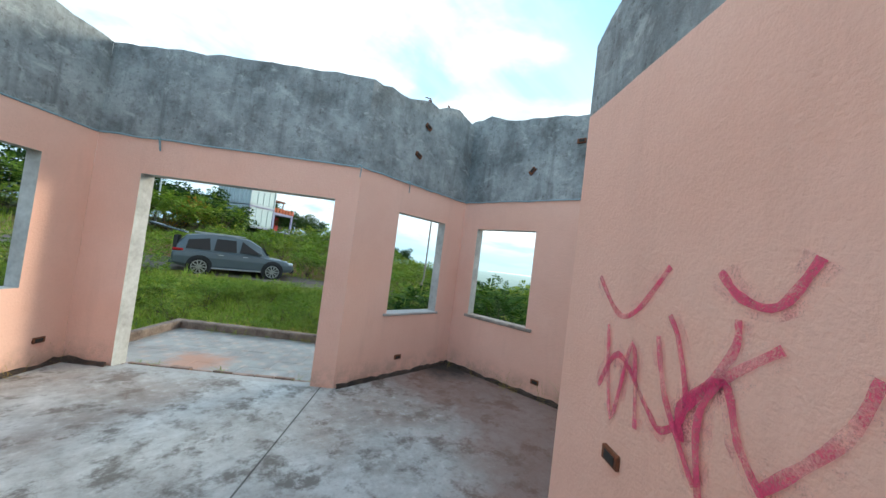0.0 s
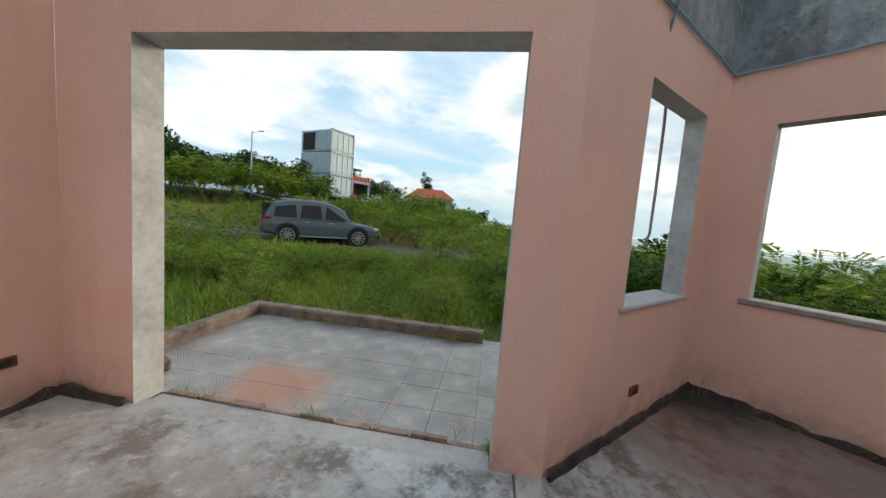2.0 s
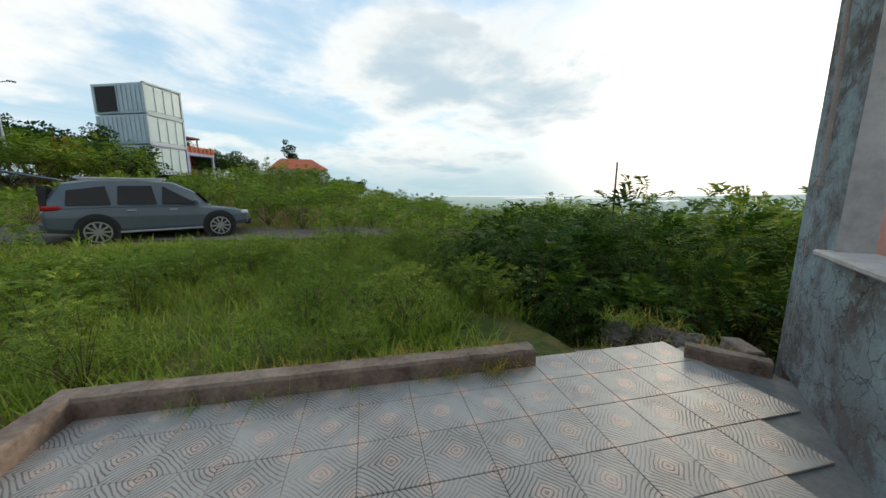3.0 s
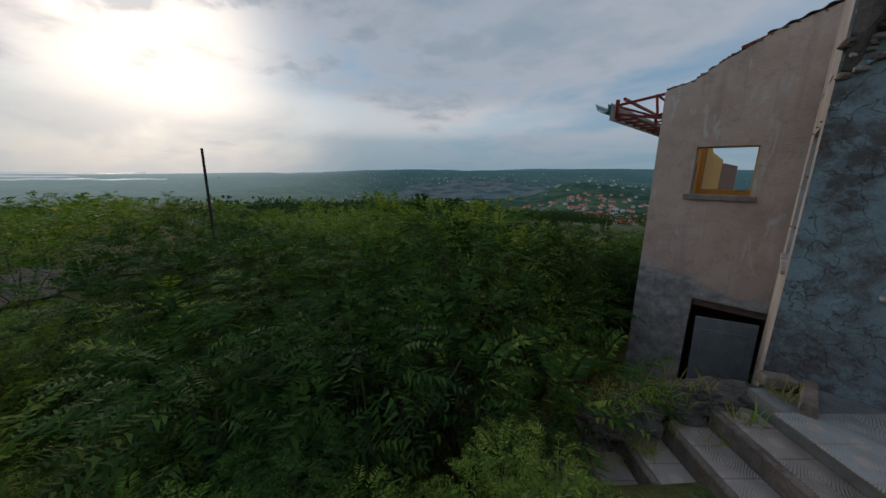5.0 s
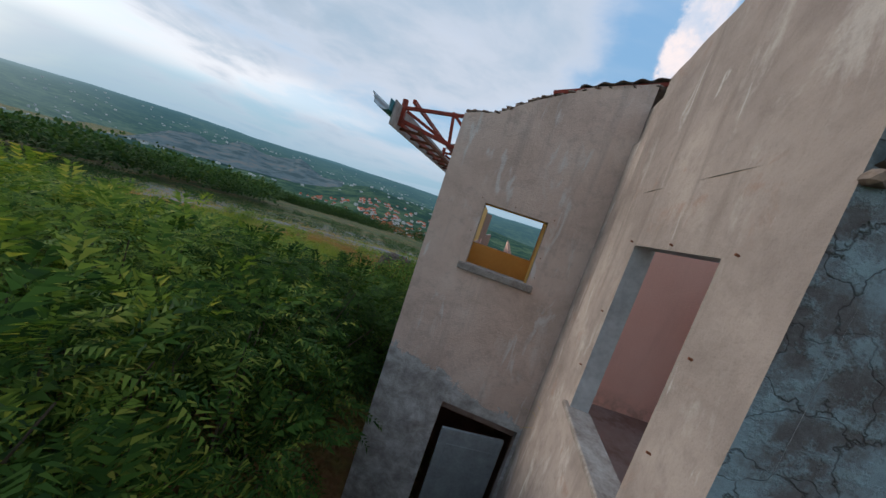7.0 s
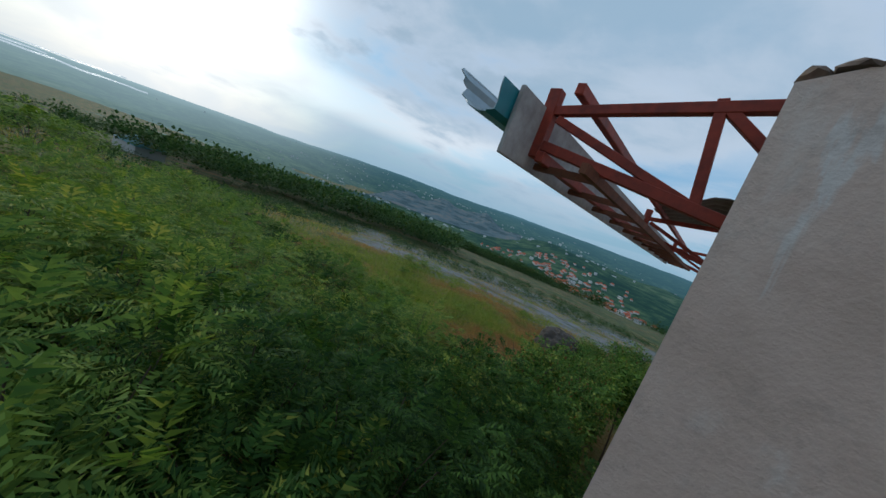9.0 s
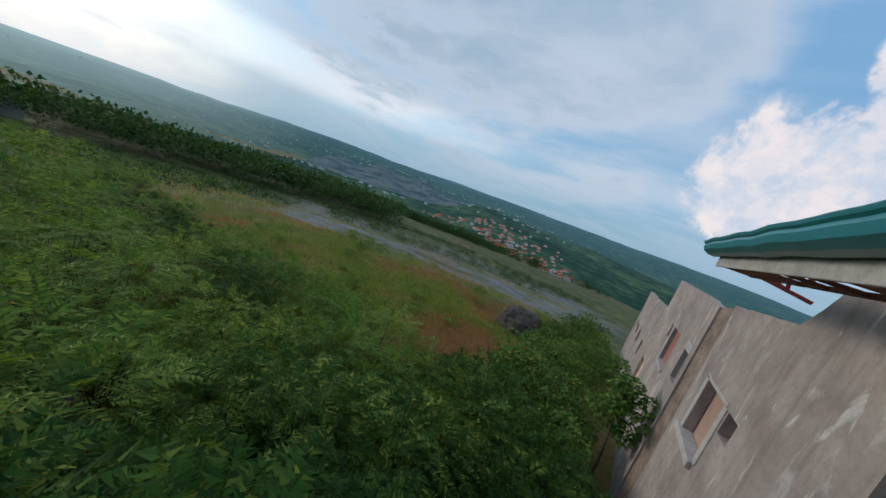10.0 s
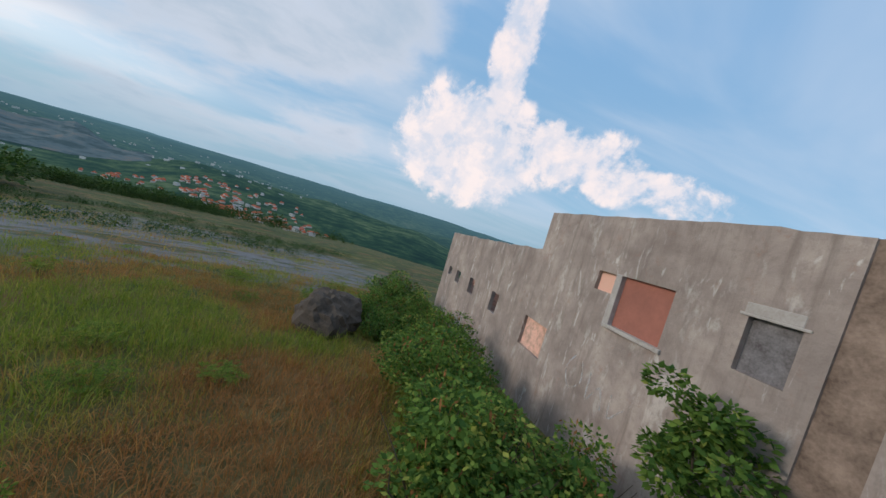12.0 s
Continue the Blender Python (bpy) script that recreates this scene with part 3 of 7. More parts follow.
tagged(mesh_object("floor", floor_bm, (FLOOR,)), "stained bare concrete floor slab", "floor", kind="structure")


# ---- the wing, a storey lower on the slope ----
XB = 3.97       # outer face of the farther, projecting stretch
STEP_Y = -10.03
M0 = -10.47
wall("wall_wing_end", (X5, Y4 - T), (2.0, Y4 - T), -T, -3.2, ragged([(0, 3.06), (0.06, 3.10), (0.35, 3.14), (0.8, 3.44), (1.3, 3.68), (1.87, 3.85)], 0.025, 6), [(0.558, 1.30, 1.42, 2.158), (0.845, 1.80, -3.3, -0.30)], (YELLOW, RENDER_END, RENDER), "weathered beige end wall with a small empty window and a lower doorway", seed=21)
wall("wall_wing_near", (X5 - T, Y4 - T), (X5 - T, STEP_Y), T, -3.4, ragged([(0, 3.02), (0.3, 2.85), (4.5, 2.80), (4.85, 2.36), (5.9, 2.32), (7.3, 2.25)], 0.03, 7), [(2.02, 2.94, 1.39, 2.0), (4.92, 5.32, 0.72, 1.03), (5.52, 6.57, 0.125, 1.03)], (YELLOW, RENDER, RENDER), "weathered rendered wall with empty windows", seed=22, step=0.2)
wall("wall_wing_step", (X5 - T - 0.01, STEP_Y), (XB - T - 0.012, M0 - 0.16), T, -3.4, ragged([(0, 2.2), (0.46, 2.13)], 0.06, 8), [], (RUBBLE, ROUGH_RETURN, ROUGH_RETURN), "rough unplastered strip of the wall", seed=23, rough=0.02)
wall("wall_wing_middle", (XB - T, M0), (XB - T, -16.48), T, -3.4, ragged([(0, 2.13), (0.7, 2.15), (0.8, 2.19), (6.0, 2.23)], 0.02, 9), [(10.75 + M0, 11.30 + M0, 0.31, 1.013), (12.34 + M0, 13.45 + M0, 0.11, 1.07), (13.60 + M0, 14.10 + M0, 0.67, 1.06), (15.2 + M0, 16.3 + M0, -1.45, -0.66)], (BROWN, RENDER, RENDER), "tall weathered wall with window openings and spray paint", seed=24, step=0.2)
wall("wall_wing_far", (XB - T, -16.48), (XB - T, -25.5), T, -3.4, ragged([(0, 1.19), (2.1, 1.08), (9.0, 0.88)], 0.05, 10), [(1.72, 2.32, -1.3, -0.63), (4.1, 4.75, -1.3, -0.68), (6.1, 6.7, -1.3, -0.75), (7.6, 8.1, -1.2, -0.8)], (BROWN, RENDER, RENDER), "low far wall of the wing with small openings", seed=25, step=0.3)
# rooms behind the openings
wall("wall_yellow_room", (2.15, Y4 - T), (2.15, -7.3), -T, -0.2, 2.72, [], (YELLOW, BROWN, BROWN), "yellow painted inner wall", seed=26, step=0.3)
wall("wall_yellow_back", (2.15, -6.0), (X5 - T, -6.0), -T, -0.4, 2.72, [(0.12, 1.50, 1.42, 2.55)], (YELLOW, BROWN, BROWN), "yellow painted inner wall", seed=27, step=0.3)
wall("wall_wing_inner", (2.5, -7.6), (2.5, -25.5), -T, -3.4, 0.85, [], (PINK, BROWN, BROWN), "pink inner wall of the wing", seed=28, step=0.5)
slab = bmesh.new()
box(slab, (1.6, -7.3, -0.45), (X5 - T, Y4 - T, -0.3))
box(slab, (2.5, -25.5, -1.6), (X5 - T, -7.45, -1.45))
box(slab, (2.05, -5.5, -3.0), (X5 - T, Y4 - T, -2.6))
tagged(mesh_object("floor_wing", slab, (FLOOR,)), "concrete floors of the wing", "floor", kind="structure")
dark_room = bmesh.new()
box(dark_room, (2.0, -4.6, -2.6), (X5 - T, -4.45, -0.33))
box(dark_room, (1.85, -4.6, -3.0), (2.0, Y4 - T, -0.33))
tagged(mesh_object("wall_lower_room", dark_room, (BROWN,)), "dark inner walls of the lower storey", "wall", kind="structure")
back_step = bmesh.new()
box(back_step, (2.0, Y4 - 0.05, -3.0), (2.03, END3 + 0.02, 3.2))
box(back_step, (C2[0], END3 - 0.001, -3.0), (OUT3, END3 + 0.05, -1.3))
tagged(mesh_object("wall_set_back", back_step, (RENDER,)), "set-back wall between house and wing", "wall", kind="structure")
foot = bmesh.new()
box(foot, (C2[0] - 0.02, END3, -3.0), (OUT3 - 0.004, T, -1.39))
box(foot, (-1.0, -0.6, -3.0), (C2[0], T - 0.01, -0.26))
tagged(mesh_object("wall_foundation", foot, (CRACKED,)), "rubble and cement foundation under the bay", "wall", kind="structure")
# the last stretch of the bay wall inside, and the walls that close the ruin
wall("wall_cross", turned(1.86, -3.7), (C2[0] - 0.01, -3.5), 0.1, 0, 2.5, [], (BROWN, PINK, BROWN), "bare brown block cross wall", seed=32)


# ---- the land ----
def ease(a, b, x):
    t = min(max((x - a) / (b - a), 0.0), 1.0)
    return t * t * (3 - 2 * t)


def bearing(x, y):
    return math.degrees(math.atan2(y, x))


FALL = [(0, -0.5), (12, -0.6), (25, -1.4), (50, -4.5), (110, -13), (250, -32), (600, -66), (1500, -100), (4700, -150)]
SLOPE = [(0, -1.9), (8, -2.6), (16, -3.4), (25, -4.4), (35, -6.0), (50, -8.5), (75, -11.8), (110, -15.8), (160, -20.5), (250, -31), (400, -50), (600, -72), (1500, -102), (4700, -150)]
RISE = [(0, -0.45), (9, -0.35), (14, -0.3), (25, 0.6), (45, 2.4), (80, 3.0), (200, -8), (600, -60), (1500, -100), (4700, -150)]


def ground(x, y):
    """Height of the ground: a hilltop that falls away towards the view and rises gently behind the terrace."""
    r = math.hypot(x, y)
    a = bearing(x, y)
    back = ease(25, 62, a) if a > 0 else ease(-150, -178, a)
    h = (1 - back) * float(np.interp(r, *zip(*FALL))) + back * float(np.interp(r, *zip(*RISE)))
    open_side = bearing(x - 2.0, y - 2.0)
    k = ease(4, -20, open_side) * ease(-178, -150, open_side) * ease(9, 16, r)
    h += k * (float(np.interp(math.hypot(x - 8, y + 5), *zip(*SLOPE))) - h)
    # the hollow beside the wing, where the lower storey opens
    pit = ease(1.9, 3.4, x + 1.3 * ease(1.2, -0.4, y) - max(0.0, y - 0.5) * 0.55) * ease(6.5, 2.0, y - 0.1 * x) * ease(-16, -5, y + 0.0 * x) * ease(16, 6, x)
    h -= (1 - k) * (1.75 * pit + 1.3 * ease(-4, -10, y) * ease(1, 4, x) * ease(60, 20, r))
    bump = -0.35 * ease(2.0, 0.0, math.hypot((x - 3.2) * 0.7, y + 1.4)) + 0.22 * noise.noise(Vector((x * 0.13, y * 0.13, 2.0))) * ease(3, 8, r)
    bump += 0.5 * ease(18, 60, r) * noise.noise(Vector((x * 0.03, y * 0.03, 5.0))) + 9 * ease(150, 600, r) * noise.noise(Vector((x * 0.005, y * 0.005, 9.0)))
    return h + bump


def meadow(gr):
    p = place(gr)
    a = gr.noise(p, 0.07, 5, 0.6)
    b = gr.noise(p, 0.8, 7, 0.7)
    c = gr.noise(p, 9.0, 4, 0.6)
    both = gr.math("ADD", gr.math("MULTIPLY", a, 0.6), gr.math("MULTIPLY", b, 0.4))
    col = gr.ramp(both, [(0.36, (0.045, 0.085, 0.018)), (0.44, (0.10, 0.125, 0.030)), (0.49, (0.21, 0.17, 0.05)), (0.56, (0.23, 0.115, 0.05))])
    col = gr.mix(gr.span(c, 0.45, 0.75, 0, 0.45), col, (0.05, 0.065, 0.02))
    rust = gr.vmath("LENGTH", gr.vmath("MULTIPLY", gr.vmath("SUBTRACT", p, (9.8, -13.8, 0.0)), (1.0, 0.7, 0.0)))
    col = gr.mix(gr.span(gr.math("ADD", rust, gr.math("MULTIPLY", b, 6.0)), 4.5, 7.0, 0.35, 0), col, (0.27, 0.15, 0.08))
    far = gr.vmath("LENGTH", p)
    tuft = gr.math("MULTIPLY", gr.span(gr.noise(p, 0.16, 9, 0.8), 0.42, 0.52), gr.span(far, 22, 40))
    col = gr.mix(gr.math("MULTIPLY", tuft, 0.85), col, (0.035, 0.065, 0.022))
    # bare grey gravel in a ragged belt across the slope
    off = gr.vmath("MULTIPLY", gr.vmath("SUBTRACT", p, (8.0, -5.0, 0.0)), (1.0, 1.0, 0.0))
    s = gr.math("ADD", gr.vmath("LENGTH", off), gr.math("ADD", gr.math("MULTIPLY", gr.math("SUBTRACT", gr.noise(p, 0.11, 6, 0.65), 0.5), 46.0), gr.math("MULTIPLY", gr.math("SUBTRACT", b, 0.5), 8.0)))
    belt = gr.math("MULTIPLY", gr.span(s, 23, 25), gr.span(s, 74, 82, 1, 0))
    belt = gr.math("MULTIPLY", belt, gr.span(gr.vmath("DOT_PRODUCT", gr.vmath("NORMALIZE", off), (0.45, -0.893, 0.0)), 0.82, 0.90))
    stones = gr.mix(c, (0.25, 0.255, 0.27), (0.12, 0.125, 0.13))
    col = gr.mix(gr.math("MULTIPLY", belt, gr.math("MULTIPLY", gr.span(gr.noise(p, 0.5, 5, 0.6), 0.40, 0.52, 0.15, 0.95), gr.span(gr.noise(gr.vmath("ADD", p, (40.0, 7.0, 0.0)), 0.10, 7, 0.7), 0.38, 0.46))), col, stones)
    return surface(gr, col, 0.95, gr.math("ADD", b, c), 0.9, 0.15)


def far_country(gr):
    """Wooded hills; the damp evening haze is painted in as glow, stronger with distance."""
    p = place(gr)
    a = gr.noise(p, 0.004, 8, 0.66)
    b = gr.noise(p, 0.03, 6, 0.7)
    both = gr.math("ADD", gr.math("MULTIPLY", a, 0.5), gr.math("MULTIPLY", b, 0.5))
    col = gr.ramp(both, [(0.36, (0.010, 0.026, 0.020)), (0.48, (0.034, 0.070, 0.034)), (0.56, (0.12, 0.17, 0.07)), (0.66, (0.24, 0.25, 0.14))])
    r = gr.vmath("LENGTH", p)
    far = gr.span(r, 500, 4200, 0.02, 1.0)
    # painted haze: its colour brightens towards the sun and farther off
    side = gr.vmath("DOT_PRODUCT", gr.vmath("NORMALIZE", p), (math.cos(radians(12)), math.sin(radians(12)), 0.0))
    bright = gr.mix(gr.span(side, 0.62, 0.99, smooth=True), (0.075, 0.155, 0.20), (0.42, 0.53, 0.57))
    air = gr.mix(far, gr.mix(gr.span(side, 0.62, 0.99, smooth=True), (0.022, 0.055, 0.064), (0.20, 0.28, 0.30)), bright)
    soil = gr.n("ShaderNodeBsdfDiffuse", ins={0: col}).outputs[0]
    haze_glow = gr.n("ShaderNodeEmission", ins={0: air, 1: 1.0}).outputs[0]
    return gr.n("ShaderNodeMixShader", ins={0: gr.span(r, 500, 3000, 0.3, 0.9), 1: soil, 2: haze_glow}).outputs[0]


MEADOW = material("meadow", meadow)
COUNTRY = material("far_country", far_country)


def polar_sheet(name, mats, rings, spokes, height, centre=(2.0, 1.0), first=0.0, last=360.0):
    bm = bmesh.new()
    closed = last - first >= 360
    web = []
    for r in rings:
        row = []
        for k in range(spokes if closed else spokes + 1):
            a = radians(first + (last - first) * k / spokes)
            x, y = centre[0] + r * math.cos(a), centre[1] + r * math.sin(a)
            row.append(bm.verts.new((x, y, height(x, y))))
            if r == 0:
                break
        web.append(row)
    for i in range(1, len(rings)):
        for k in range(spokes):
            j = (k + 1) % len(web[i])
            if len(web[i - 1]) == 1:
                bm.faces.new((web[i - 1][0], web[i][k], web[i][j]))
            else:
                bm.faces.new((web[i - 1][k], web[i][k], web[i][j], web[i - 1][j]))
    bmesh.ops.recalc_face_normals(bm, faces=bm.faces)
    return mesh_object(name, bm, mats, smooth=True)


near_rings = [0.0, 1.2, 2.4, 3.2, 4, 4.8, 5.6, 6.5, 7.5, 8.5, 9.5, 10.5, 12, 14, 16, 18, 20, 23, 26, 30, 34, 39, 45, 52, 60, 70, 82, 96, 112, 132, 156, 186, 222, 268, 326, 400, 500, 640, 820, 1080, 1450, 2000, 2800, 3900, 4700]
tagged(polar_sheet("ground", (MEADOW,), near_rings, 160, ground), "grassy hilltop falling to a wide green valley", "ground", kind="structure")


def hills(x, y):
    """Ridges beyond the valley."""
    r = math.hypot(x, y)
    a = bearing(x, y)
    n = noise.fractal(Vector((x * 0.0016, y * 0.0016, 3.0)), 1.0, 2.0, 5)
    m = noise.fractal(Vector((x * 0.0007, y * 0.0007, 8.0)), 1.0, 2.0, 3)
    base = float(np.interp(r, (420, 600, 1000, 1500, 4700), (-60, -66, -86, -96, -100)))
    crest = float(np.interp(a, (-160, -115, -95, -78, -60, -50, -40, -25, -10, 0, 60), (0.6, 0.5, 1.0, 1.1, 0.7, 0.65, 0.5, -0.1, -0.45, -0.7, -0.8)))
    crest += 0.35 * m * ease(-10, -40, a) + (0.22 * noise.noise(Vector((a * 0.11, 2.0, 0))) + 0.10 * noise.noise(Vector((a * 0.42, 5.0, 0)))) * ease(0, -25, a)
    top = r * math.tan(radians(crest)) + 2
    h = base + ease(1500, 3100, r) * (top - base)
    h += (46 * n + 10) * ease(500, 1300, r) * ease(3200, 2000, r) * (1 - 0.75 * ease(-20, 5, a))
    # the village stands on rising ground
    h += 30 * ease(470, 900, r) * ease(2200, 1100, r) * ease(-58, -68, a) * ease(-112, -96, a)
    return h


far_rings = [420, 480, 550, 630, 720, 820, 930, 1050, 1180, 1320, 1480, 1650, 1840, 2050, 2280, 2540, 2820, 3120, 3450, 3800, 4200, 4650]
tagged(polar_sheet("backdrop_hills", (COUNTRY,), far_rings, 300, hills), "wooded hills and plain beyond the valley, with haze painted in as glow", "hills", kind="structure")


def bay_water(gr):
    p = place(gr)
    # mostly emission: the pale sheen of the sky is put into the material
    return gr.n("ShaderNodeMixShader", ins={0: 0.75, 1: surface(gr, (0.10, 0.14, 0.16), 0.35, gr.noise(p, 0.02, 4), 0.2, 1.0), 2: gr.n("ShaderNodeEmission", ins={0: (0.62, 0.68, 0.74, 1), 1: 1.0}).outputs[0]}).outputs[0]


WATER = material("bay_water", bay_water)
for k, (r0, r1, a0, a1) in enumerate(((3300, 4660, 12, 78), (2500, 2560, 2, 22), (2750, 2800, 6, 34), (2300, 2330, -6, 9), (3000, 3060, -4, 12))):
    strip = bmesh.new()
    edge = [[], []]
    for i in range(33):
        a = radians(a0 + (a1 - a0) * i / 32)
        w = 60 * noise.noise(Vector((i * 0.35, k * 3.1, 0)))
        taper = math.sin(math.pi * i / 32) ** 0.5 if k else 1.0
        for j, r in enumerate((r0 + w, r0 + w + (r1 - r0) * max(taper, 0.05))):
            x, y = r * math.cos(a), r * math.sin(a)
            edge[j].append(strip.verts.new((x, y, hills(x, y) + 5 + 5 * j if k else -88 + 6 * j)))
    for i in range(32):
        strip.faces.new((edge[0][i], edge[1][i], edge[1][i + 1], edge[0][i + 1]))
    bmesh.ops.recalc_face_normals(strip, faces=strip.faces)
    tagged(mesh_object("water", strip, (WATER,)), "water of a distant bay, its pale sky sheen put in as glow", "water", kind="structure")


# ---- terrace, steps and rubble, along the doorway wall ----
TURN = Matrix.Rotation(radians(-45), 4, "Z")
TOP = -0.05
tw = bmesh.new()
box(tw, (-3.05, 0.0, -0.7), (1.16, 1.92, TOP - 0.012), TURN)
terrace = tagged(mesh_object("terrace_floor", tw, (GROUT,)), "terrace of patterned cement tiles, stained and mouldy", "terrace", kind="structure")

threshold = bmesh.new()
box(threshold, (-2.42, 0.0, -0.2), (-0.26, 0.088, -0.008), TURN, 0.006)
box(threshold, (-2.42, 0.1, -0.2), (-0.26, 0.18, -0.028), TURN, 0.006)
box(threshold, (-2.42, 0.08, -0.2), (-0.26, 0.19, -0.06), TURN)
threshold = tagged(mesh_object("threshold", threshold, (MARBLE,)), "worn threshold with broken edging blocks", "threshold", kind="structure")
for k in range(9):
    x = -2.4 + k * 0.238
    bm = bmesh.new()
    box(bm, (x + 0.004, 0.185 + 0.01 * math.sin(k * 2.1), -0.06), (x + 0.226, 0.225 + 0.012 * math.sin(k * 1.3), -0.018 + 0.008 * math.sin(k * 3.7)), TURN, 0.004)
    part("edging_block", bm, EDGING, threshold)


def curb(name, a, b, width, height, label):
    bm = bmesh.new()
    a, b = Vector((*a, 0)), Vector((*b, 0))
    way = b - a
    n = max(3, int(way.length / 0.12))
    side = Vector((-way.y, way.x, 0)).normalized() * width / 2
    rows = []
    for k in range(n + 1):
        p = a + way * k / n
        j = lambda s: 0.012 * noise.noise(Vector((p.x * 7 + s, p.y * 7, s)))
        rows.append([bm.verts.new(p + side * (1 + j(1)) + Vector((0, 0, -0.7))), bm.verts.new(p + side * (1 + 3 * j(2)) + Vector((0, 0, height - 0.02 + j(3)))), bm.verts.new(p + side * 0.8 + Vector((0, 0, height + j(4)))),
                     bm.verts.new(p - side * 0.8 + Vector((0, 0, height + j(5)))), bm.verts.new(p - side * (1 + 3 * j(6)) + Vector((0, 0, height - 0.02 + j(7)))), bm.verts.new(p - side + Vector((0, 0, -0.7)))])
    for k in range(n):
        for i in range(5):
            bm.faces.new((rows[k][i], rows[k + 1][i], rows[k + 1][i + 1], rows[k][i + 1]))
    bm.faces.new(rows[0])
    bm.faces.new(rows[-1][::-1])
    bmesh.ops.transform(bm, matrix=TURN, verts=bm.verts)
    bmesh.ops.recalc_face_normals(bm, faces=bm.faces)
    return tagged(mesh_object(name, bm, (CURB,)), label, "curb", kind="structure")


curb("curb_side", (-3.11, 0.55), (-3.11, 2.05), 0.13, 0.07, "low stained concrete curb of the terrace")
curb("curb_front", (-3.17, 2.0), (-0.36, 1.97), 0.14, 0.07, "low stained concrete curb of the terrace")
curb("curb_bay", (0.80, 1.80), (1.12, 1.45), 0.10, 0.04, "low stained concrete curb of the terrace")

steps = new("front_steps")
tagged(steps, "tiled outdoor steps going down from the terrace", "steps")
for k in range(6):
    bm = bmesh.new()
    z = TOP - 0.17 * (k + 1)
    y0 = 1.92 + 0.34 * k
    box(bm, (-0.30, y0, z - 0.9), (1.10 + 0.05 * k, y0 + 0.345, z), TURN, 0.012)
    part("step", bm, CURB, steps)


def stone(name, x, y, z, size, mat, seed, label, category, squash=0.7):
    bm = bmesh.new()
    bmesh.ops.create_icosphere(bm, subdivisions=4 if max(size) > 0.15 else 2, radius=1.0)
    for v in bm.verts:
        d = v.co.normalized()
        k = 1 + 0.5 * noise.noise(d * 1.2 + Vector((seed, 0, 0))) + (0.22 if max(size) < 0.5 else 0.08) * (1 - 2 * abs(noise.noise(d * 2.6 + Vector((0, seed, 0))))) + 0.12 * noise.noise(d * 6 + Vector((0, seed, 0))) + 0.07 * noise.noise(d * 15 + Vector((0, 0, seed)))
        v.co = Vector((d.x * size[0] * k, d.y * size[1] * k, d.z * size[2] * k * squash))
    ob = mesh_object(name, bm, (mat,))
    ob.location = (x, y, z)
    ob.rotation_euler = (0, 0, seed)
    return tagged(ob, label, category)


r = random.Random(3)
for k, (x, y, z, s) in enumerate(((2.22, 0.42, -0.22, 0.20), (2.42, 0.62, -0.20, 0.20), (2.62, 0.80, -0.30, 0.22), (2.84, 0.98, -0.38, 0.23), (3.02, 1.18, -0.46, 0.24), (2.5, 0.30, -0.50, 0.28), (2.85, 0.70, -0.68, 0.30), (3.08, 1.02, -0.75, 0.28))):
    tagged(stone("rubble_stone", x, y, z, (s, s * 0.8, s * 0.75), RUBBLE, k * 1.7, "dark mossy lump of broken masonry beside the steps", "rubble"), group="rubble by the steps")
bm = bmesh.new()
box(bm, (-0.12, -0.07, 0), (0.12, 0.07, 0.10), None, 0.012)
block = mesh_object("concrete_block", bm, (CURB,))
block.matrix_world = pose(2.02, 0.36, TOP, 4, -3, 30)
tagged(block, "loose stained concrete block on the terrace corner", "block")
bm = bmesh.new()
box(bm, (-0.10, -0.07, 0), (0.10, 0.07, 0.10), None, 0.02)
lump = mesh_object("broken_block", bm, (CURB,))
lump.matrix_world = pose(*turned(-2.78, 0.42), TOP, 0, 0, 20)
tagged(lump, "broken concrete block by the door jamb", "block")


# ---- sills, sockets, brackets, graffiti ----
def simple(name, bm, mat, label, category, group="", kind=""):
    return tagged(mesh_object(name, bm, (mat,)), label, category, group, kind)


def sill(a, b, mat, name="window_sill", label="rough concrete window sill"):
    bm = bmesh.new()
    box(bm, a, b, None, 0.008)
    simple(name, bm, mat, label, "sill", kind="structure")


STAINED = material("stained_concrete", plain((0.42, 0.38, 0.34), (0.16, 0.12, 0.10), 0.9, 7.0, strength=0.6))
sill((C2[0] - 0.02, -1.36, 0.80), (OUT3 + 0.035, -0.24, 0.842), STAINED)
sill((0.58, -0.02, 0.80), (1.60, T + 0.07, 0.832), MARBLE)
sill((2.49, Y4 - T, 1.34), (3.39, Y4 + 0.045, 1.422), STAINED, label="stained sill of the small window")
sill((X5 - T, -9.52, 0.02), (X5 + 0.07, -8.18, 0.127), MARBLE)
sill((X5 - T, -5.78, 1.31), (X5 + 0.07, -4.66, 1.392), MARBLE)
sill((XB - T, -13.56, 0.04), (XB + 0.05, -12.26, 0.112), MARBLE)
lint = bmesh.new()
box(lint, (XB - 0.02, -11.40, 1.015), (XB + 0.022, -10.68, 1.05), None, 0.006)
box(lint, (XB - 0.02, -11.36, 1.052), (XB + 0.006, -10.76, 1.19), None, 0.004)
simple("lintel", lint, MARBLE, "rough concrete lintel over a window", "lintel", kind="structure")
mull = bmesh.new()
box(mull, (XB - 0.10, -13.60, 0.09), (XB + 0.012, -13.45, 1.09), None, 0.006)
simple("window_post", mull, MARBLE, "pale concrete post between two openings", "post", kind="structure")
